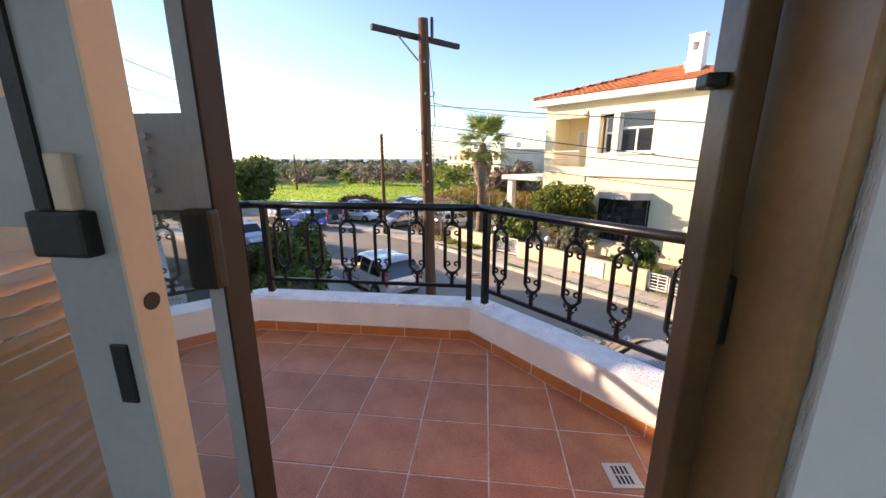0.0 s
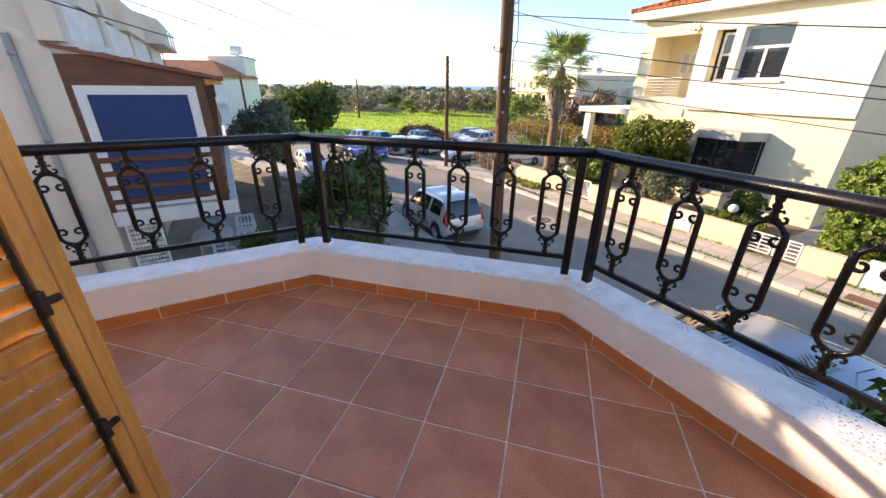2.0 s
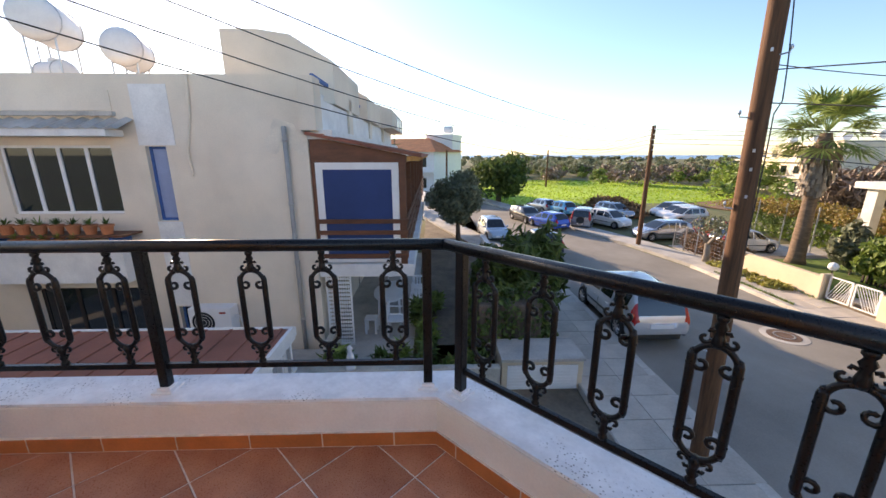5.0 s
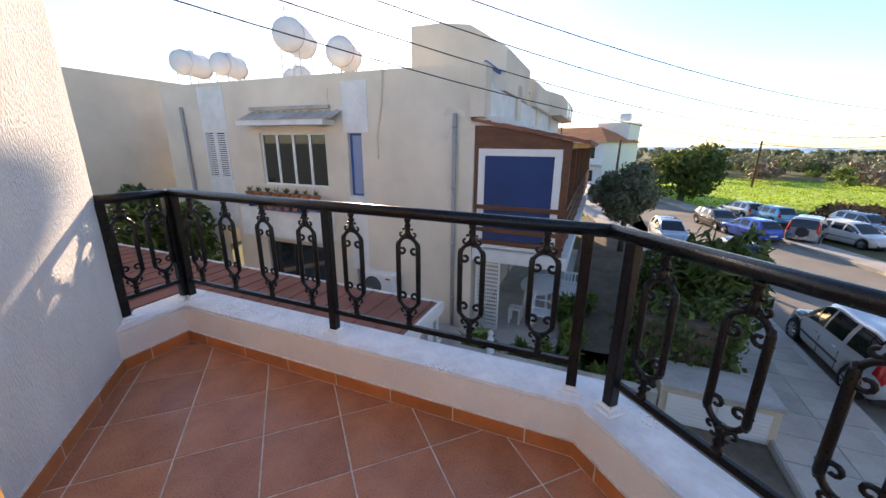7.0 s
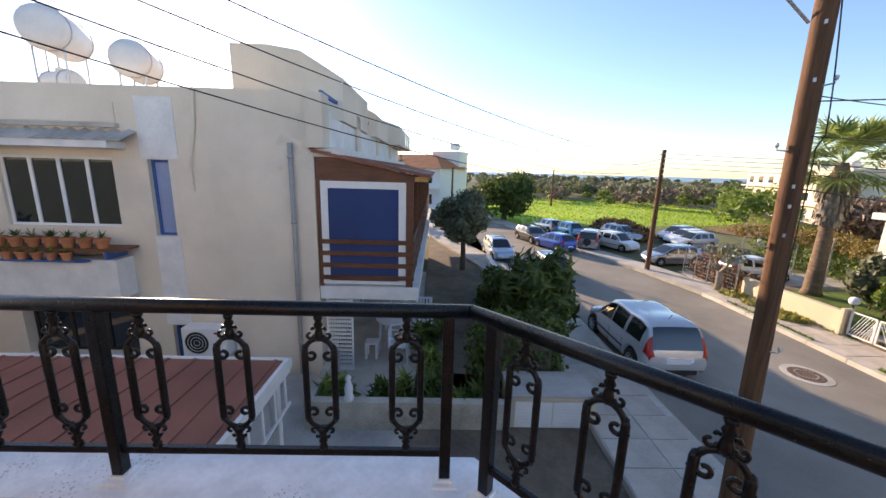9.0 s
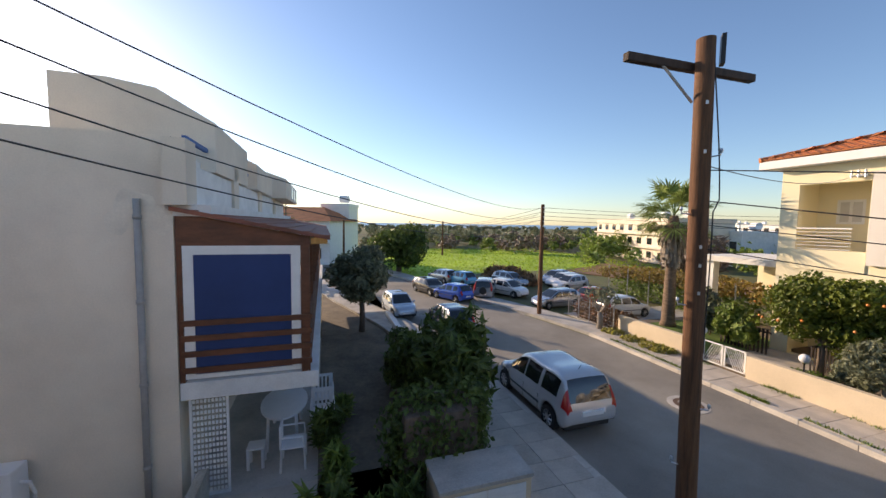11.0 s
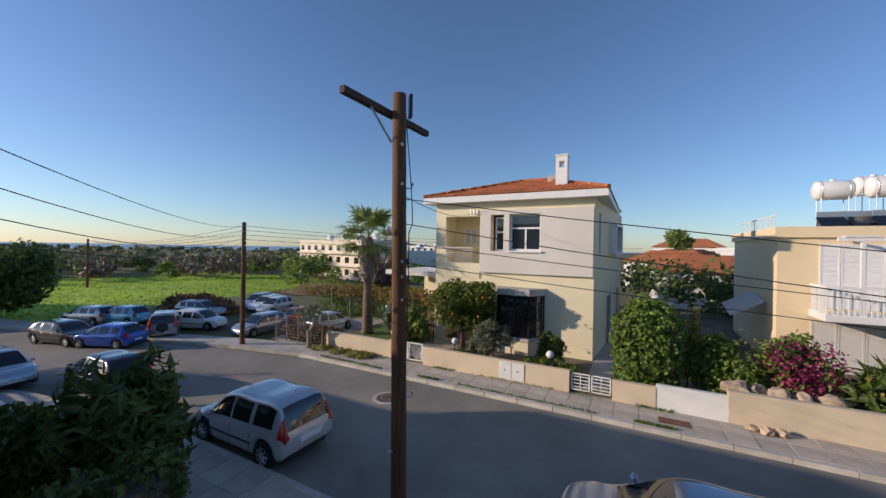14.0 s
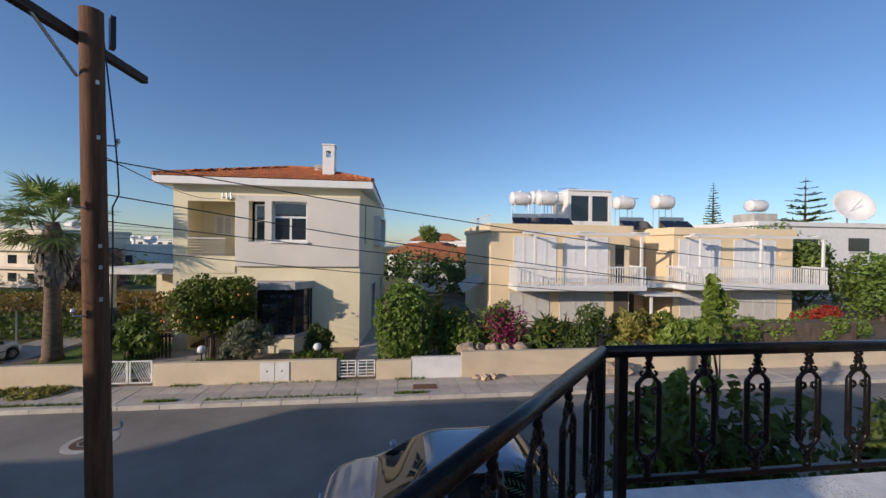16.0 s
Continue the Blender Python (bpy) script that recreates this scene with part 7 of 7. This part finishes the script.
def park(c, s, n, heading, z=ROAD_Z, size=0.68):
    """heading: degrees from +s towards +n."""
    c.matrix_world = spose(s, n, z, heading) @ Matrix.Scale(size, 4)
    return c


WH, SV = ("white", (0.72, 0.72, 0.71)), ("silver", (0.42, 0.43, 0.45))
park(make_car("white compact hatchback parked at the near kerb", ("pearl_silver", (0.60, 0.60, 0.60)), 0.35, 3.20, 1.46, 1.28, 0.75, 0.71, 0.10, -0.41, -0.484, name="hatchback_car"), -9.02, 4.66, 180, ROAD_Z, 1.0)
park(make_car("silver hatchback with a dark roof glass parked below the balcony", ("blue_silver", (0.36, 0.40, 0.46)), 0.5, 3.70, 1.62, 1.26, 0.80, 0.72, 0.06, -0.32, -0.46, name="hatchback_car"), -0.72, 4.92, 180, ROAD_Z, 1.0)
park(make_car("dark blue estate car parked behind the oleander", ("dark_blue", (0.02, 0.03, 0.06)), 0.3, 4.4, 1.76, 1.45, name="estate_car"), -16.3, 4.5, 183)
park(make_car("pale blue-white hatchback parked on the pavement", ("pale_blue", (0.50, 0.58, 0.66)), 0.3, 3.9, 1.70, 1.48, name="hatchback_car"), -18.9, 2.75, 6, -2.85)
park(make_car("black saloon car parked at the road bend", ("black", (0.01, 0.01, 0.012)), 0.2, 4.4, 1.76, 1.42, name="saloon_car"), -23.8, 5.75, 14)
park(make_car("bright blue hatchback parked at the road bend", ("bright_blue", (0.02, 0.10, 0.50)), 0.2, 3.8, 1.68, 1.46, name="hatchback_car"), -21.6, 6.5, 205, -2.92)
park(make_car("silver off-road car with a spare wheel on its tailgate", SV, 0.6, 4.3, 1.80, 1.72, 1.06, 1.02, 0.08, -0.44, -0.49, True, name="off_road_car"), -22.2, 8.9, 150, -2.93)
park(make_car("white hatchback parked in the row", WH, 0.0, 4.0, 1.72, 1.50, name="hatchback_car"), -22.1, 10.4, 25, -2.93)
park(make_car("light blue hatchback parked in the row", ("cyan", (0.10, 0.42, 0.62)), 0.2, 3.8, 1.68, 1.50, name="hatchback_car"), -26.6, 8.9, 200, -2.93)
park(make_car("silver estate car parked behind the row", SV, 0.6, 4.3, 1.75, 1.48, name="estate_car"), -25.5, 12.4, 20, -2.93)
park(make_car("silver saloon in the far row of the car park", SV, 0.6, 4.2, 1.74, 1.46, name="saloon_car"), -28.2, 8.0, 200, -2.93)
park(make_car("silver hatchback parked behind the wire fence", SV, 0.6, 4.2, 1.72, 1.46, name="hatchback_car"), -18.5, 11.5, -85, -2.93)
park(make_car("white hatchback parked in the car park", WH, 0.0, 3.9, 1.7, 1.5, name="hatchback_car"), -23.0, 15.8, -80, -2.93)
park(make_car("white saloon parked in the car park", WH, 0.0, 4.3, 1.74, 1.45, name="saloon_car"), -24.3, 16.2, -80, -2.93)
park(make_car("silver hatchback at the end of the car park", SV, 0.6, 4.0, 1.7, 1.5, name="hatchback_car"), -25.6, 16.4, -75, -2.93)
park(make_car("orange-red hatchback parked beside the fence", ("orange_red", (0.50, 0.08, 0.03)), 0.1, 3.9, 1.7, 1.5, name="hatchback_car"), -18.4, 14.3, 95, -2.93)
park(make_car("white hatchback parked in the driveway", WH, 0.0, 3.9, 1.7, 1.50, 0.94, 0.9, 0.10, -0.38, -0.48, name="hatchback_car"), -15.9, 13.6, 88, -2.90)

# ==== utility poles and wires ====
PB, PT = Vector((-0.69, 5.30, -2.85)), Vector((-0.81, 5.17, 3.52))
pole = thing("utility_pole", Matrix.Translation(PB), "tall weathered timber utility pole with a cross-arm", "utility pole")
d = PT - PB
bm = bmesh.new()
tube(bm, [d * (k / 10) for k in range(-1, 11)], 0.112, 16, 0.088)
part("shaft", bm, M_POLE, pole, smooth=True)
bm = box(-0.886, 0.886, -0.038, 0.038, -0.042, 0.042, 0.008)
part("cross_arm", bm, M_POLEDARK, pole, "dark timber cross-arm", matrix=Matrix.Translation(Vector((-0.90, 5.255, 3.27)) - PB) @ pose(0, 0, 0, 0, 0, 43.8))
part("back_plate", box(-0.02, 0.02, -0.05, 0.05, -0.28, 0.02, 0.004), M_BLACK, pole, "black metal plate", matrix=Matrix.Translation(d + Vector((0.15, 0.02, 0.0))))
bm = bmesh.new()
tube(bm, [d + Vector((-0.40, -0.24, -0.27)), d + Vector((-0.09, 0.03, -0.62))], 0.014, 6)
part("brace", bm, M_STEEL, pole, "galvanised brace")
for k, z in enumerate((1.75, 2.35, 0.75, -0.4, -1.1)):
    f = (z + 2.85) / (3.57 + 2.85)
    bm = bmesh.new()
    sd = -1 if k % 2 == 0 else 1
    tube(bm, [d * f + Vector((sd * 0.08, -0.04, 0)), d * f + Vector((sd * 0.16, -0.05, 0.01)), d * f + Vector((sd * 0.165, -0.05, 0.05))], 0.008, 6)
    lathe(bm, [(0.012, 0), (0.018, 0.02), (0.012, 0.045)], 8, d * f + Vector((sd * 0.165, -0.05, 0.035)))
    part("insulator_bracket", bm, M_STEEL, pole, "steel bracket with an insulator")
for z in (2.9, 2.4, 1.4, 1.2, 0.9):
    f = (z + 2.85) / (3.57 + 2.85)
    part("tag", box(-0.012, 0.012, -0.006, 0.004, -0.018, 0.018), M_STEEL, pole, "small metal tag", matrix=Matrix.Translation(d * f + Vector((0.02, -0.098, 0))))
bm = bmesh.new()
tube(bm, [d * f + Vector((0.118 - 0.02 * f + 0.018 * math.sin(11 * f) + (0.05 * math.sin(7 * (f - 0.5)) if f > 0.72 else 0), -0.03, 0)) for f in (0.48 + 0.48 * k / 24 for k in range(25))], 0.007, 6)
part("down_cable", bm, M_WIRE, pole, "loose black cable")


def plain_pole(s, n, z0, z1, r, label, ins=4):
    p = thing("utility_pole", spose(s, n, z0), label, "utility pole", "distant utility poles")
    bm = bmesh.new()
    tube(bm, [(0, 0, -0.1), (0, 0, z1 - z0)], r, 10, r * 0.75)
    part("shaft", bm, M_POLE, p)
    for k in range(ins):
        bm = bmesh.new()
        tube(bm, [(-0.14, 0, z1 - z0 - 0.15 - 0.22 * k), (0.14, 0, z1 - z0 - 0.15 - 0.22 * k)], 0.03, 6)
        part("insulator", bm, M_TRIMWHITE, p)
    return p


FP = (-16.8, 9.35)
plain_pole(*FP, -2.85, 2.55, 0.11, "tall thin timber utility pole beside the pavement", 5)
plain_pole(-50.4, 15.1, -3.0, 1.9, 0.13, "distant dark utility pole in the meadow", 0)
plain_pole(-36.0, 1.0, -3.0, 1.75, 0.11, "distant timber utility pole by a white house", 0)


def wire(a, b, sag, nm="overhead_wire", r=0.008):
    w = bmesh.new()
    tube(w, [a.lerp(b, f) - Vector((0, 0, sag * 4 * f * (1 - f))) for f in (k / 22 for k in range(23))], r, 5)
    return tagged(obj(nm, w, M_WIRE), "thin black overhead cable strung between poles", "cable", "overhead cables")


top = P(*FP, 2.4)
for k, (z, sag) in enumerate(((3.22, 0.64), (3.04, 0.82), (2.80, 0.87), (2.55, 0.86))):
    wire(P(-1.36, -4.45, z), top - Vector((0, 0, 0.22 * k)), sag, r=0.006)
mast = thing("service_mast", spose(-1.36, -4.45, 0), "thin steel service mast on the house wall", "mast")
bm = bmesh.new()
tube(bm, [(0, 0, 1.9), (0, 0, 3.32)], 0.03, 8)
part("tube", bm, M_STEEL, mast)
for z in (2.05, 2.6):
    part("bracket", box(0.0, 0.142, -0.02, 0.02, z, z + 0.03), M_STEEL, mast)
for k in range(4):
    wire(top - Vector((0, 0, 0.2 * k)), P(-9.2 + 4 * k, 26 + k, 2.3 - 0.25 * k), 0.25, r=0.009)
    wire(top - Vector((0, 0, 0.2 * k)), P(-50.4, 15.1, 1.8), 0.5, r=0.012)
hw_ = P(-7.85, HN - 0.16, 3.2)
for k, (f, sg) in enumerate(((0.79, 0.25), (0.74, 0.35))):
    wire(PB + d * f, P(40, 12.0 + k, 2.3 - 0.2 * k), 1.6 + 0.3 * k, r=0.006)
wire(PB + d * 0.80, hw_, 0.25, r=0.006)
wire(PB + d * 0.70, P(35, 14, 0.5), 0.9, r=0.005)
wire(PB + d * 0.66, P(35, 15, 0.0), 0.9, r=0.005)

# ==== distance: groves, fields, buildings ====
rg_ = random.Random(70)


def grove(name, label, spots, leaf_m, seed, size, per):
    """Far trees, too many to count, as one object."""
    bl = []
    for (s, n, h) in spots:
        p = P(s, n, 0)
        for _ in range(3):
            bl.append((p.x + rg_.uniform(-.35, .35) * h, p.y + rg_.uniform(-.35, .35) * h, -2.9 + h * rg_.uniform(0.42, 0.62), h * 0.42, h * 0.42, h * 0.36))
    ob = leaf_cloud(name, bl, per * len(spots), size, leaf_m, seed, 1.4, shell=0.35)
    return tagged(ob, label, "trees", kind="stuff")


def ring(n_, r0, r1, a0, a1, h0, h1, seed):
    r_ = random.Random(seed)
    out = []
    for _ in range(n_):
        a = radians(r_.uniform(a0, a1))
        r = r0 + (r1 - r0) * r_.random() ** 0.8
        out.append((-r * math.cos(a), r * math.sin(a), r_.uniform(h0, h1)))
    return out


# angles run from -s (0) to +n (90) to +s (180)
grove("far_grove", "olive groves and scrub beyond the meadow", ring(250, 66, 150, 0, 64, 1.4, 3.4, 1), L_FAR, 1, 0.42, 110)
grove("far_scrub", "brown winter scrub at the meadow's edge", ring(60, 58, 92, 10, 60, 1.4, 3.2, 2), L_BARE, 2, 0.4, 100)
grove("near_scrub", "dark green bushes along the meadow's far edge", ring(60, 58, 84, 6, 56, 0.8, 2.4, 12), L_MID, 12, 0.36, 110)
grove("far_woods", "dark line of distant trees", ring(260, 140, 390, 0, 75, 1.8, 3.6, 3), L_FAR, 3, 1.3, 44)
grove("town_trees", "trees among the far houses", ring(110, 50, 160, 95, 178, 2.5, 5.5, 4), L_MID, 4, 0.6, 80)
grove("orchard", "green orchard trees beside the meadow", ring(62, 42, 64, 38, 70, 2.0, 4.2, 5), L_MID, 5, 0.36, 170)
grove("back_garden_trees", "trees behind the houses", ring(26, 27, 44, 88, 112, 2.4, 4.6, 6), L_DARK, 6, 0.28, 200)
rm = random.Random(17)
V, F = [], []
for k in range(9000):
    q = P(rm.uniform(-64, -31), rm.uniform(3, 37), -2.985)
    h, w_, a = rm.uniform(0.05, 0.15), rm.uniform(0.05, 0.14), rm.uniform(0, 6.283)
    e = Vector((math.cos(a), math.sin(a), 0))
    i0 = len(V)
    V += [tuple(q - e * w_), tuple(q + e * w_), tuple(q + e * w_ * 0.3 + Vector((-e.y, e.x, 0)) * 0.06 + Vector((0, 0, h)))]
    F.append((i0, i0 + 1, i0 + 2))
tagged(new("meadow_grass", cloud_mesh("meadow_grass", V, F, L_MEADOW)), "tufts of bright green meadow grass", "grass", kind="stuff")
tree(-20.5, 24.0, -2.95, 4.3, (2.3, 2.0, 1.9), 0.16, L_BARE, 2600, 0.16, "bare brown winter tree at the meadow", 201, nb=16, name="bare_tree", long=4.0)
tree(-10.2, 27.0, -2.95, 5.4, (2.7, 2.5, 2.4), 0.18, L_BARE, 3600, 0.17, "bare brown winter tree behind the canopy", 202, nb=18, name="bare_tree", long=4.0)
tree(-34.5, 5.8, -2.95, 4.4, (3.0, 2.8, 2.0), 0.28, L_DARK, 7000, 0.20, "large spreading carob tree at the road bend", 203, nb=20, name="carob_tree", fork=0.42, lean=0.4)
brush = thing("brush_heap", spose(-27.5, 13.0, -2.95), "heap of dry brown brush behind the cars", "brush heap", kind="stuff")
leaf_cloud("brush", [(0, 0, 0.4, 2.6, 1.4, 0.8), (1.6, 0.5, 0.3, 1.6, 1.2, 0.6), (-1.8, 0.3, 0.3, 1.5, 1.0, 0.5)], 2600, 0.16, M_STRAW, 210, 3.5, brush, shell=0.5)
struct("tilled_field", prism([(-32.5, 22.0), (-17.0, 27.0), (-16.0, 33.0), (-38.0, 32.0), (-35.3, 28.0)], -3.0, -2.955), M_TILLED, STREET, "strip of brown tilled earth")
struct("sea", box(-3000, 2500, 420, 3400, -3.03, -3.02), mat("sea_water", (0.16, 0.30, 0.44), 0.35, var=0.1, scale=0.01, fine=0.2, bump=0.1), pose(0, 0, 0, 0, 0, 28), "pale blue sea at the horizon")


def far_building(s, n, w, dp, h, m, label, floors, cols, rz=0, roof_m=None, z0=-3.0):
    b = thing("distant_building", spose(s, n, z0, rz), label, "building", "distant buildings")
    part("wall_block", box(-w / 2, w / 2, -dp / 2, dp / 2, 0, h), m, b)
    fh = h / floors
    for f in range(floors):
        for k in range(cols):
            x = -w / 2 + (k + 0.5) * w / cols
            wd = part("window", box(x - w / cols * 0.22, x + w / cols * 0.22, -dp / 2 - 0.03, -dp / 2 - 0.005, f * fh + fh * 0.3, f * fh + fh * 0.78), M_DARKGLASS, b)
        part("ledge", box(-w / 2 - 0.1, w / 2 + 0.1, -dp / 2 - 0.6, -dp / 2 - 0.032, f * fh + fh * 0.02, f * fh + fh * 0.10), m, b)
    if roof_m:
        bm = bmesh.new()
        v = [bm.verts.new(p) for p in ((-w / 2 - .4, -dp / 2 - .4, h), (w / 2 + .4, -dp / 2 - .4, h), (w / 2 + .4, dp / 2 + .4, h), (-w / 2 - .4, dp / 2 + .4, h), (-w / 4, 0, h + dp * 0.2), (w / 4, 0, h + dp * 0.2))]
        for q in ((0, 1, 5, 4), (1, 2, 5), (2, 3, 4, 5), (3, 0, 4), (3, 2, 1, 0)):
            bm.faces.new([v[i] for i in q])
        part("roof", bm, roof_m, b)
    else:
        part("parapet", box(-w / 2 - 0.1, w / 2 + 0.1, -dp / 2 - 0.1, dp / 2 + 0.1, h, h + 0.4), m, b)
        for k in range(max(1, cols // 2)):
            bm = bmesh.new()
            x = -w / 2 + (k + 0.7) * w / max(1, cols // 2) * 0.95
            tube(bm, [(x - 0.5, 0, h + 1.0), (x + 0.5, 0, h + 1.0)], 0.45, 10)
            part("tank", bm, M_TANK, b)
    return b


far_building(-43.0, 45.0, 20.0, 8, 5.2, M_BEIGE, "long beige three-storey apartment building beyond the orchard", 3, 8, rz=-18)
far_building(-33.0, 49.0, 7.0, 7, 3.8, M_TRIMWHITE, "pale flat-roofed building beside the orchard", 1, 3, rz=-18)
far_building(-47, -3.0, 10, 8, 4.6, M_WHITE, "white house beyond the road bend", 2, 3, rz=65, roof_m=M_ROOFTILE)
far_building(-48.5, 1.2, 3.4, 3, 6.3, M_WHITE, "white stair tower of a distant house", 1, 1, rz=65)
far_building(-75, -10, 16, 10, 4.6, M_GREYREN, "distant beige house with a flat roof", 2, 4, rz=60)
far_building(3.6, 38.0, 7.6, 7.0, 3.0, M_WHITE, "white house with a clay tile roof behind the gardens", 1, 3, rz=4, roof_m=M_ROOFTILE)
for k in range(26):
    a = radians(rg_.uniform(92, 128))
    r = rg_.uniform(48, 170)
    far_building(-r * math.cos(a), r * math.sin(a), rg_.uniform(8, 13), 8, rg_.uniform(3.2, 5.6), M_WHITE if k % 3 else M_CREAM, "distant white house with a red tile roof" if k % 2 else "distant white flat-roofed house", 2, 3, rz=rg_.uniform(-20, 20), roof_m=M_ROOFTILE if k % 2 else None)
for k in range(12):
    a = radians(rg_.uniform(50, 80))
    r = rg_.uniform(140, 260)
    far_building(-r * math.cos(a), r * math.sin(a), rg_.uniform(9, 16), 8, rg_.uniform(4, 7), M_WHITE if k % 3 else M_GREYREN, "distant pale flat-roofed house", 2, 4, rz=rg_.uniform(-40, 0))


def conifer(s, n, h, r, tiers, m, label, seed, gap=0.0):
    t = thing("conifer", spose(s, n, -3.0), label, "tree", "conifers")
    bm = bmesh.new()
    tube(bm, [(0, 0, 0), (0, 0, h * 0.97)], h * 0.022, 8, 0.03)
    part("trunk", bm, M_BARK, t)
    rr = random.Random(seed)
    V, F = [], []
    for k in range(tiers):
        f = k / tiers
        z = h * (0.22 + 0.77 * f)
        for j in range(9):
            a = rr.uniform(0, 6.283)
            ln = r * (1 - f) ** 0.8 * rr.uniform(0.8, 1.1) + 0.1
            for q in range(9):
                g = (q + 0.6) / 9
                p = Vector((math.cos(a) * ln * g, math.sin(a) * ln * g, z + 0.12 * ln * g * g - 0.05 * ln))
                for w_ in range(3):
                    e = Vector((rr.uniform(-1, 1), rr.uniform(-1, 1), rr.uniform(-0.3, 0.7) * (1 - gap))).normalized() * ln * 0.16
                    e2 = Vector((rr.uniform(-1, 1), rr.uniform(-1, 1), rr.uniform(-.3, .3))).normalized() * ln * 0.06
                    i0 = len(V)
                    V += [tuple(p - e), tuple(p + e2), tuple(p + e), tuple(p - e2)]
                    F.append((i0, i0 + 1, i0 + 2, i0 + 3))
    ob = new("needles", cloud_mesh("needles", V, F, m))
    ob.parent = t
    return t


conifer(45.8, 50, 15.0, 1.9, 30, L_DARK, "tall narrow dark cypress-like conifer behind the apartments", 1)
conifer(55.5, 45, 15.2, 5.0, 13, L_DARK, "layered pine behind the white building", 2, 0.6)
conifer(-31.0, -3.4, 6.3, 1.5, 13, L_DARK, "young tiered pine beyond the neighbour building", 3, 0.8)
tree(3.4, 60.0, -2.9, 7.6, (1.5, 1.5, 1.2), 0.22, L_PALM, 900, 0.5, "distant palm among the red roofs", 220, nb=6, name="distant_palm", long=4.0, fork=0.95)

# ==== street details ====
def manhole(s, n):
    m_ = thing("manhole_cover", spose(s, n, ROAD_Z), "round rusty manhole cover in a pale concrete ring", "manhole cover")
    bm = bmesh.new()
    lathe(bm, [(0.47, -0.02), (0.47, 0.006), (0.34, 0.008), (0.34, -0.02)], 36)
    part("ring", bm, M_CONCRETE, m_)
    bm = bmesh.new()
    lathe(bm, [(0.33, -0.02), (0.33, 0.012), (0.05, 0.014)], 30)
    c = part("lid", bm, mat("rusty_iron", (0.16, 0.10, 0.07), 0.8, 0.3, var=0.4, scale=10, fine=60, bump=0.5), m_)
    for k in range(24):
        a = 2 * math.pi * k / 24
        part("stud", box(0.2 * math.cos(a) - 0.015, 0.2 * math.cos(a) + 0.015, 0.2 * math.sin(a) - 0.015, 0.2 * math.sin(a) + 0.015, 0.012, 0.02), M_STEEL, c)


manhole(-7.95, 8.05)
tagged(obj("drain_grate", box(-0.35, 0.35, -0.18, 0.18, 0, 0.012), mat("rust_grate", (0.20, 0.10, 0.06), 0.85, 0.2, var=0.3, scale=12), spose(-0.6, 10.25, -2.786)), "rust-brown rectangular drain grate in the pavement", "drain grate")
far_pave = bpy.data.objects["pavement_far"]
near_pave = bpy.data.objects["pavement_near"]
rs = random.Random(8)
slab_meshes = []
for k in range(4):
    bm = box(-0.295, 0.295, -0.395, 0.395, -0.03, 0.012, 0.006)
    me = bpy.data.meshes.new("slab")
    bm.to_mesh(me)
    bm.free()
    me.materials.append(M_PAVE)
    slab_meshes.append(me)
for i in range(62):
    s = -13.2 + i * 0.605
    for j in range(2):
        if s > 24:
            continue
        ob = new("paving_slab", slab_meshes[(i + j) % 4])
        ob.parent = far_pave
        ob.matrix_basis = pose(s, KF + 0.462 + j * 0.605, -2.795 + rs.uniform(-0.006, 0.004), rs.uniform(-0.5, 0.5), rs.uniform(-0.5, 0.5), rs.uniform(-0.6, 0.6)) @ Matrix.Diagonal((1.0, 0.755, 1.0, 1.0))
for i in range(18):
    for j in range(2):
        ob = new("paving_slab", slab_meshes[(i + j) % 4])
        ob.parent = near_pave
        ob.matrix_basis = pose(-9.6 + i * 0.605, 2.72 + j * 0.8, -2.795 + rs.uniform(-0.006, 0.004), rs.uniform(-0.4, 0.4), rs.uniform(-0.4, 0.4), 0)
kerb_me = bpy.data.meshes.new("kerb_stone")
bm = box(-0.495, 0.495, -0.075, 0.075, -0.2, 0.0, 0.012)
bm.to_mesh(kerb_me)
bm.free()
kerb_me.materials.append(M_KERB)
for i in range(44):
    for n, par in ((KF + 0.08, far_pave), (KN - 0.075, near_pave)):
        ob = new("kerb_stone", kerb_me)
        ob.parent = par
        ob.matrix_basis = pose(-13.0 + i * 1.0, n, -2.782 + rs.uniform(-0.008, 0.005), 0, 0, rs.uniform(-0.3, 0.3))
V, F = [], []
for k in range(2600):
    st_ = rs.choice(((-12.5, -9.5), (-6.5, -2.4), (-8.0, -7.2), (-1.5, -0.6)))
    s, n = rs.uniform(*st_), KF + 0.17 + abs(rs.gauss(0, 0.05)) if rs.random() < 0.75 else WALL_N - abs(rs.gauss(0, 0.08))
    p = P(s, n, -2.785)
    a = rs.uniform(0, 6.283)
    e = Vector((math.cos(a), math.sin(a), 0)) * 0.012
    t_ = Vector((rs.uniform(-.04, .04), rs.uniform(-.04, .04), rs.uniform(0.03, 0.10)))
    i0 = len(V)
    V += [tuple(p - e), tuple(p + e), tuple(p + t_)]
    F.append((i0, i0 + 1, i0 + 2))
tagged(new("kerb_weeds", cloud_mesh("kerb_weeds", V, F, L_MID)), "green weeds along the kerb and wall", "weeds", kind="stuff")
leaf_cloud("wall_weeds", [(*P(s, 10.55, -2.75), 0.45, 0.3, 0.16) for s in (-13.2, -12.2, -11.3, -10.9)], 900, 0.07, L_YELLOW, 230, 2.5)
tagged(bpy.data.objects["wall_weeds"], "yellow-green weeds at the foot of the garden wall", "weeds", kind="stuff")
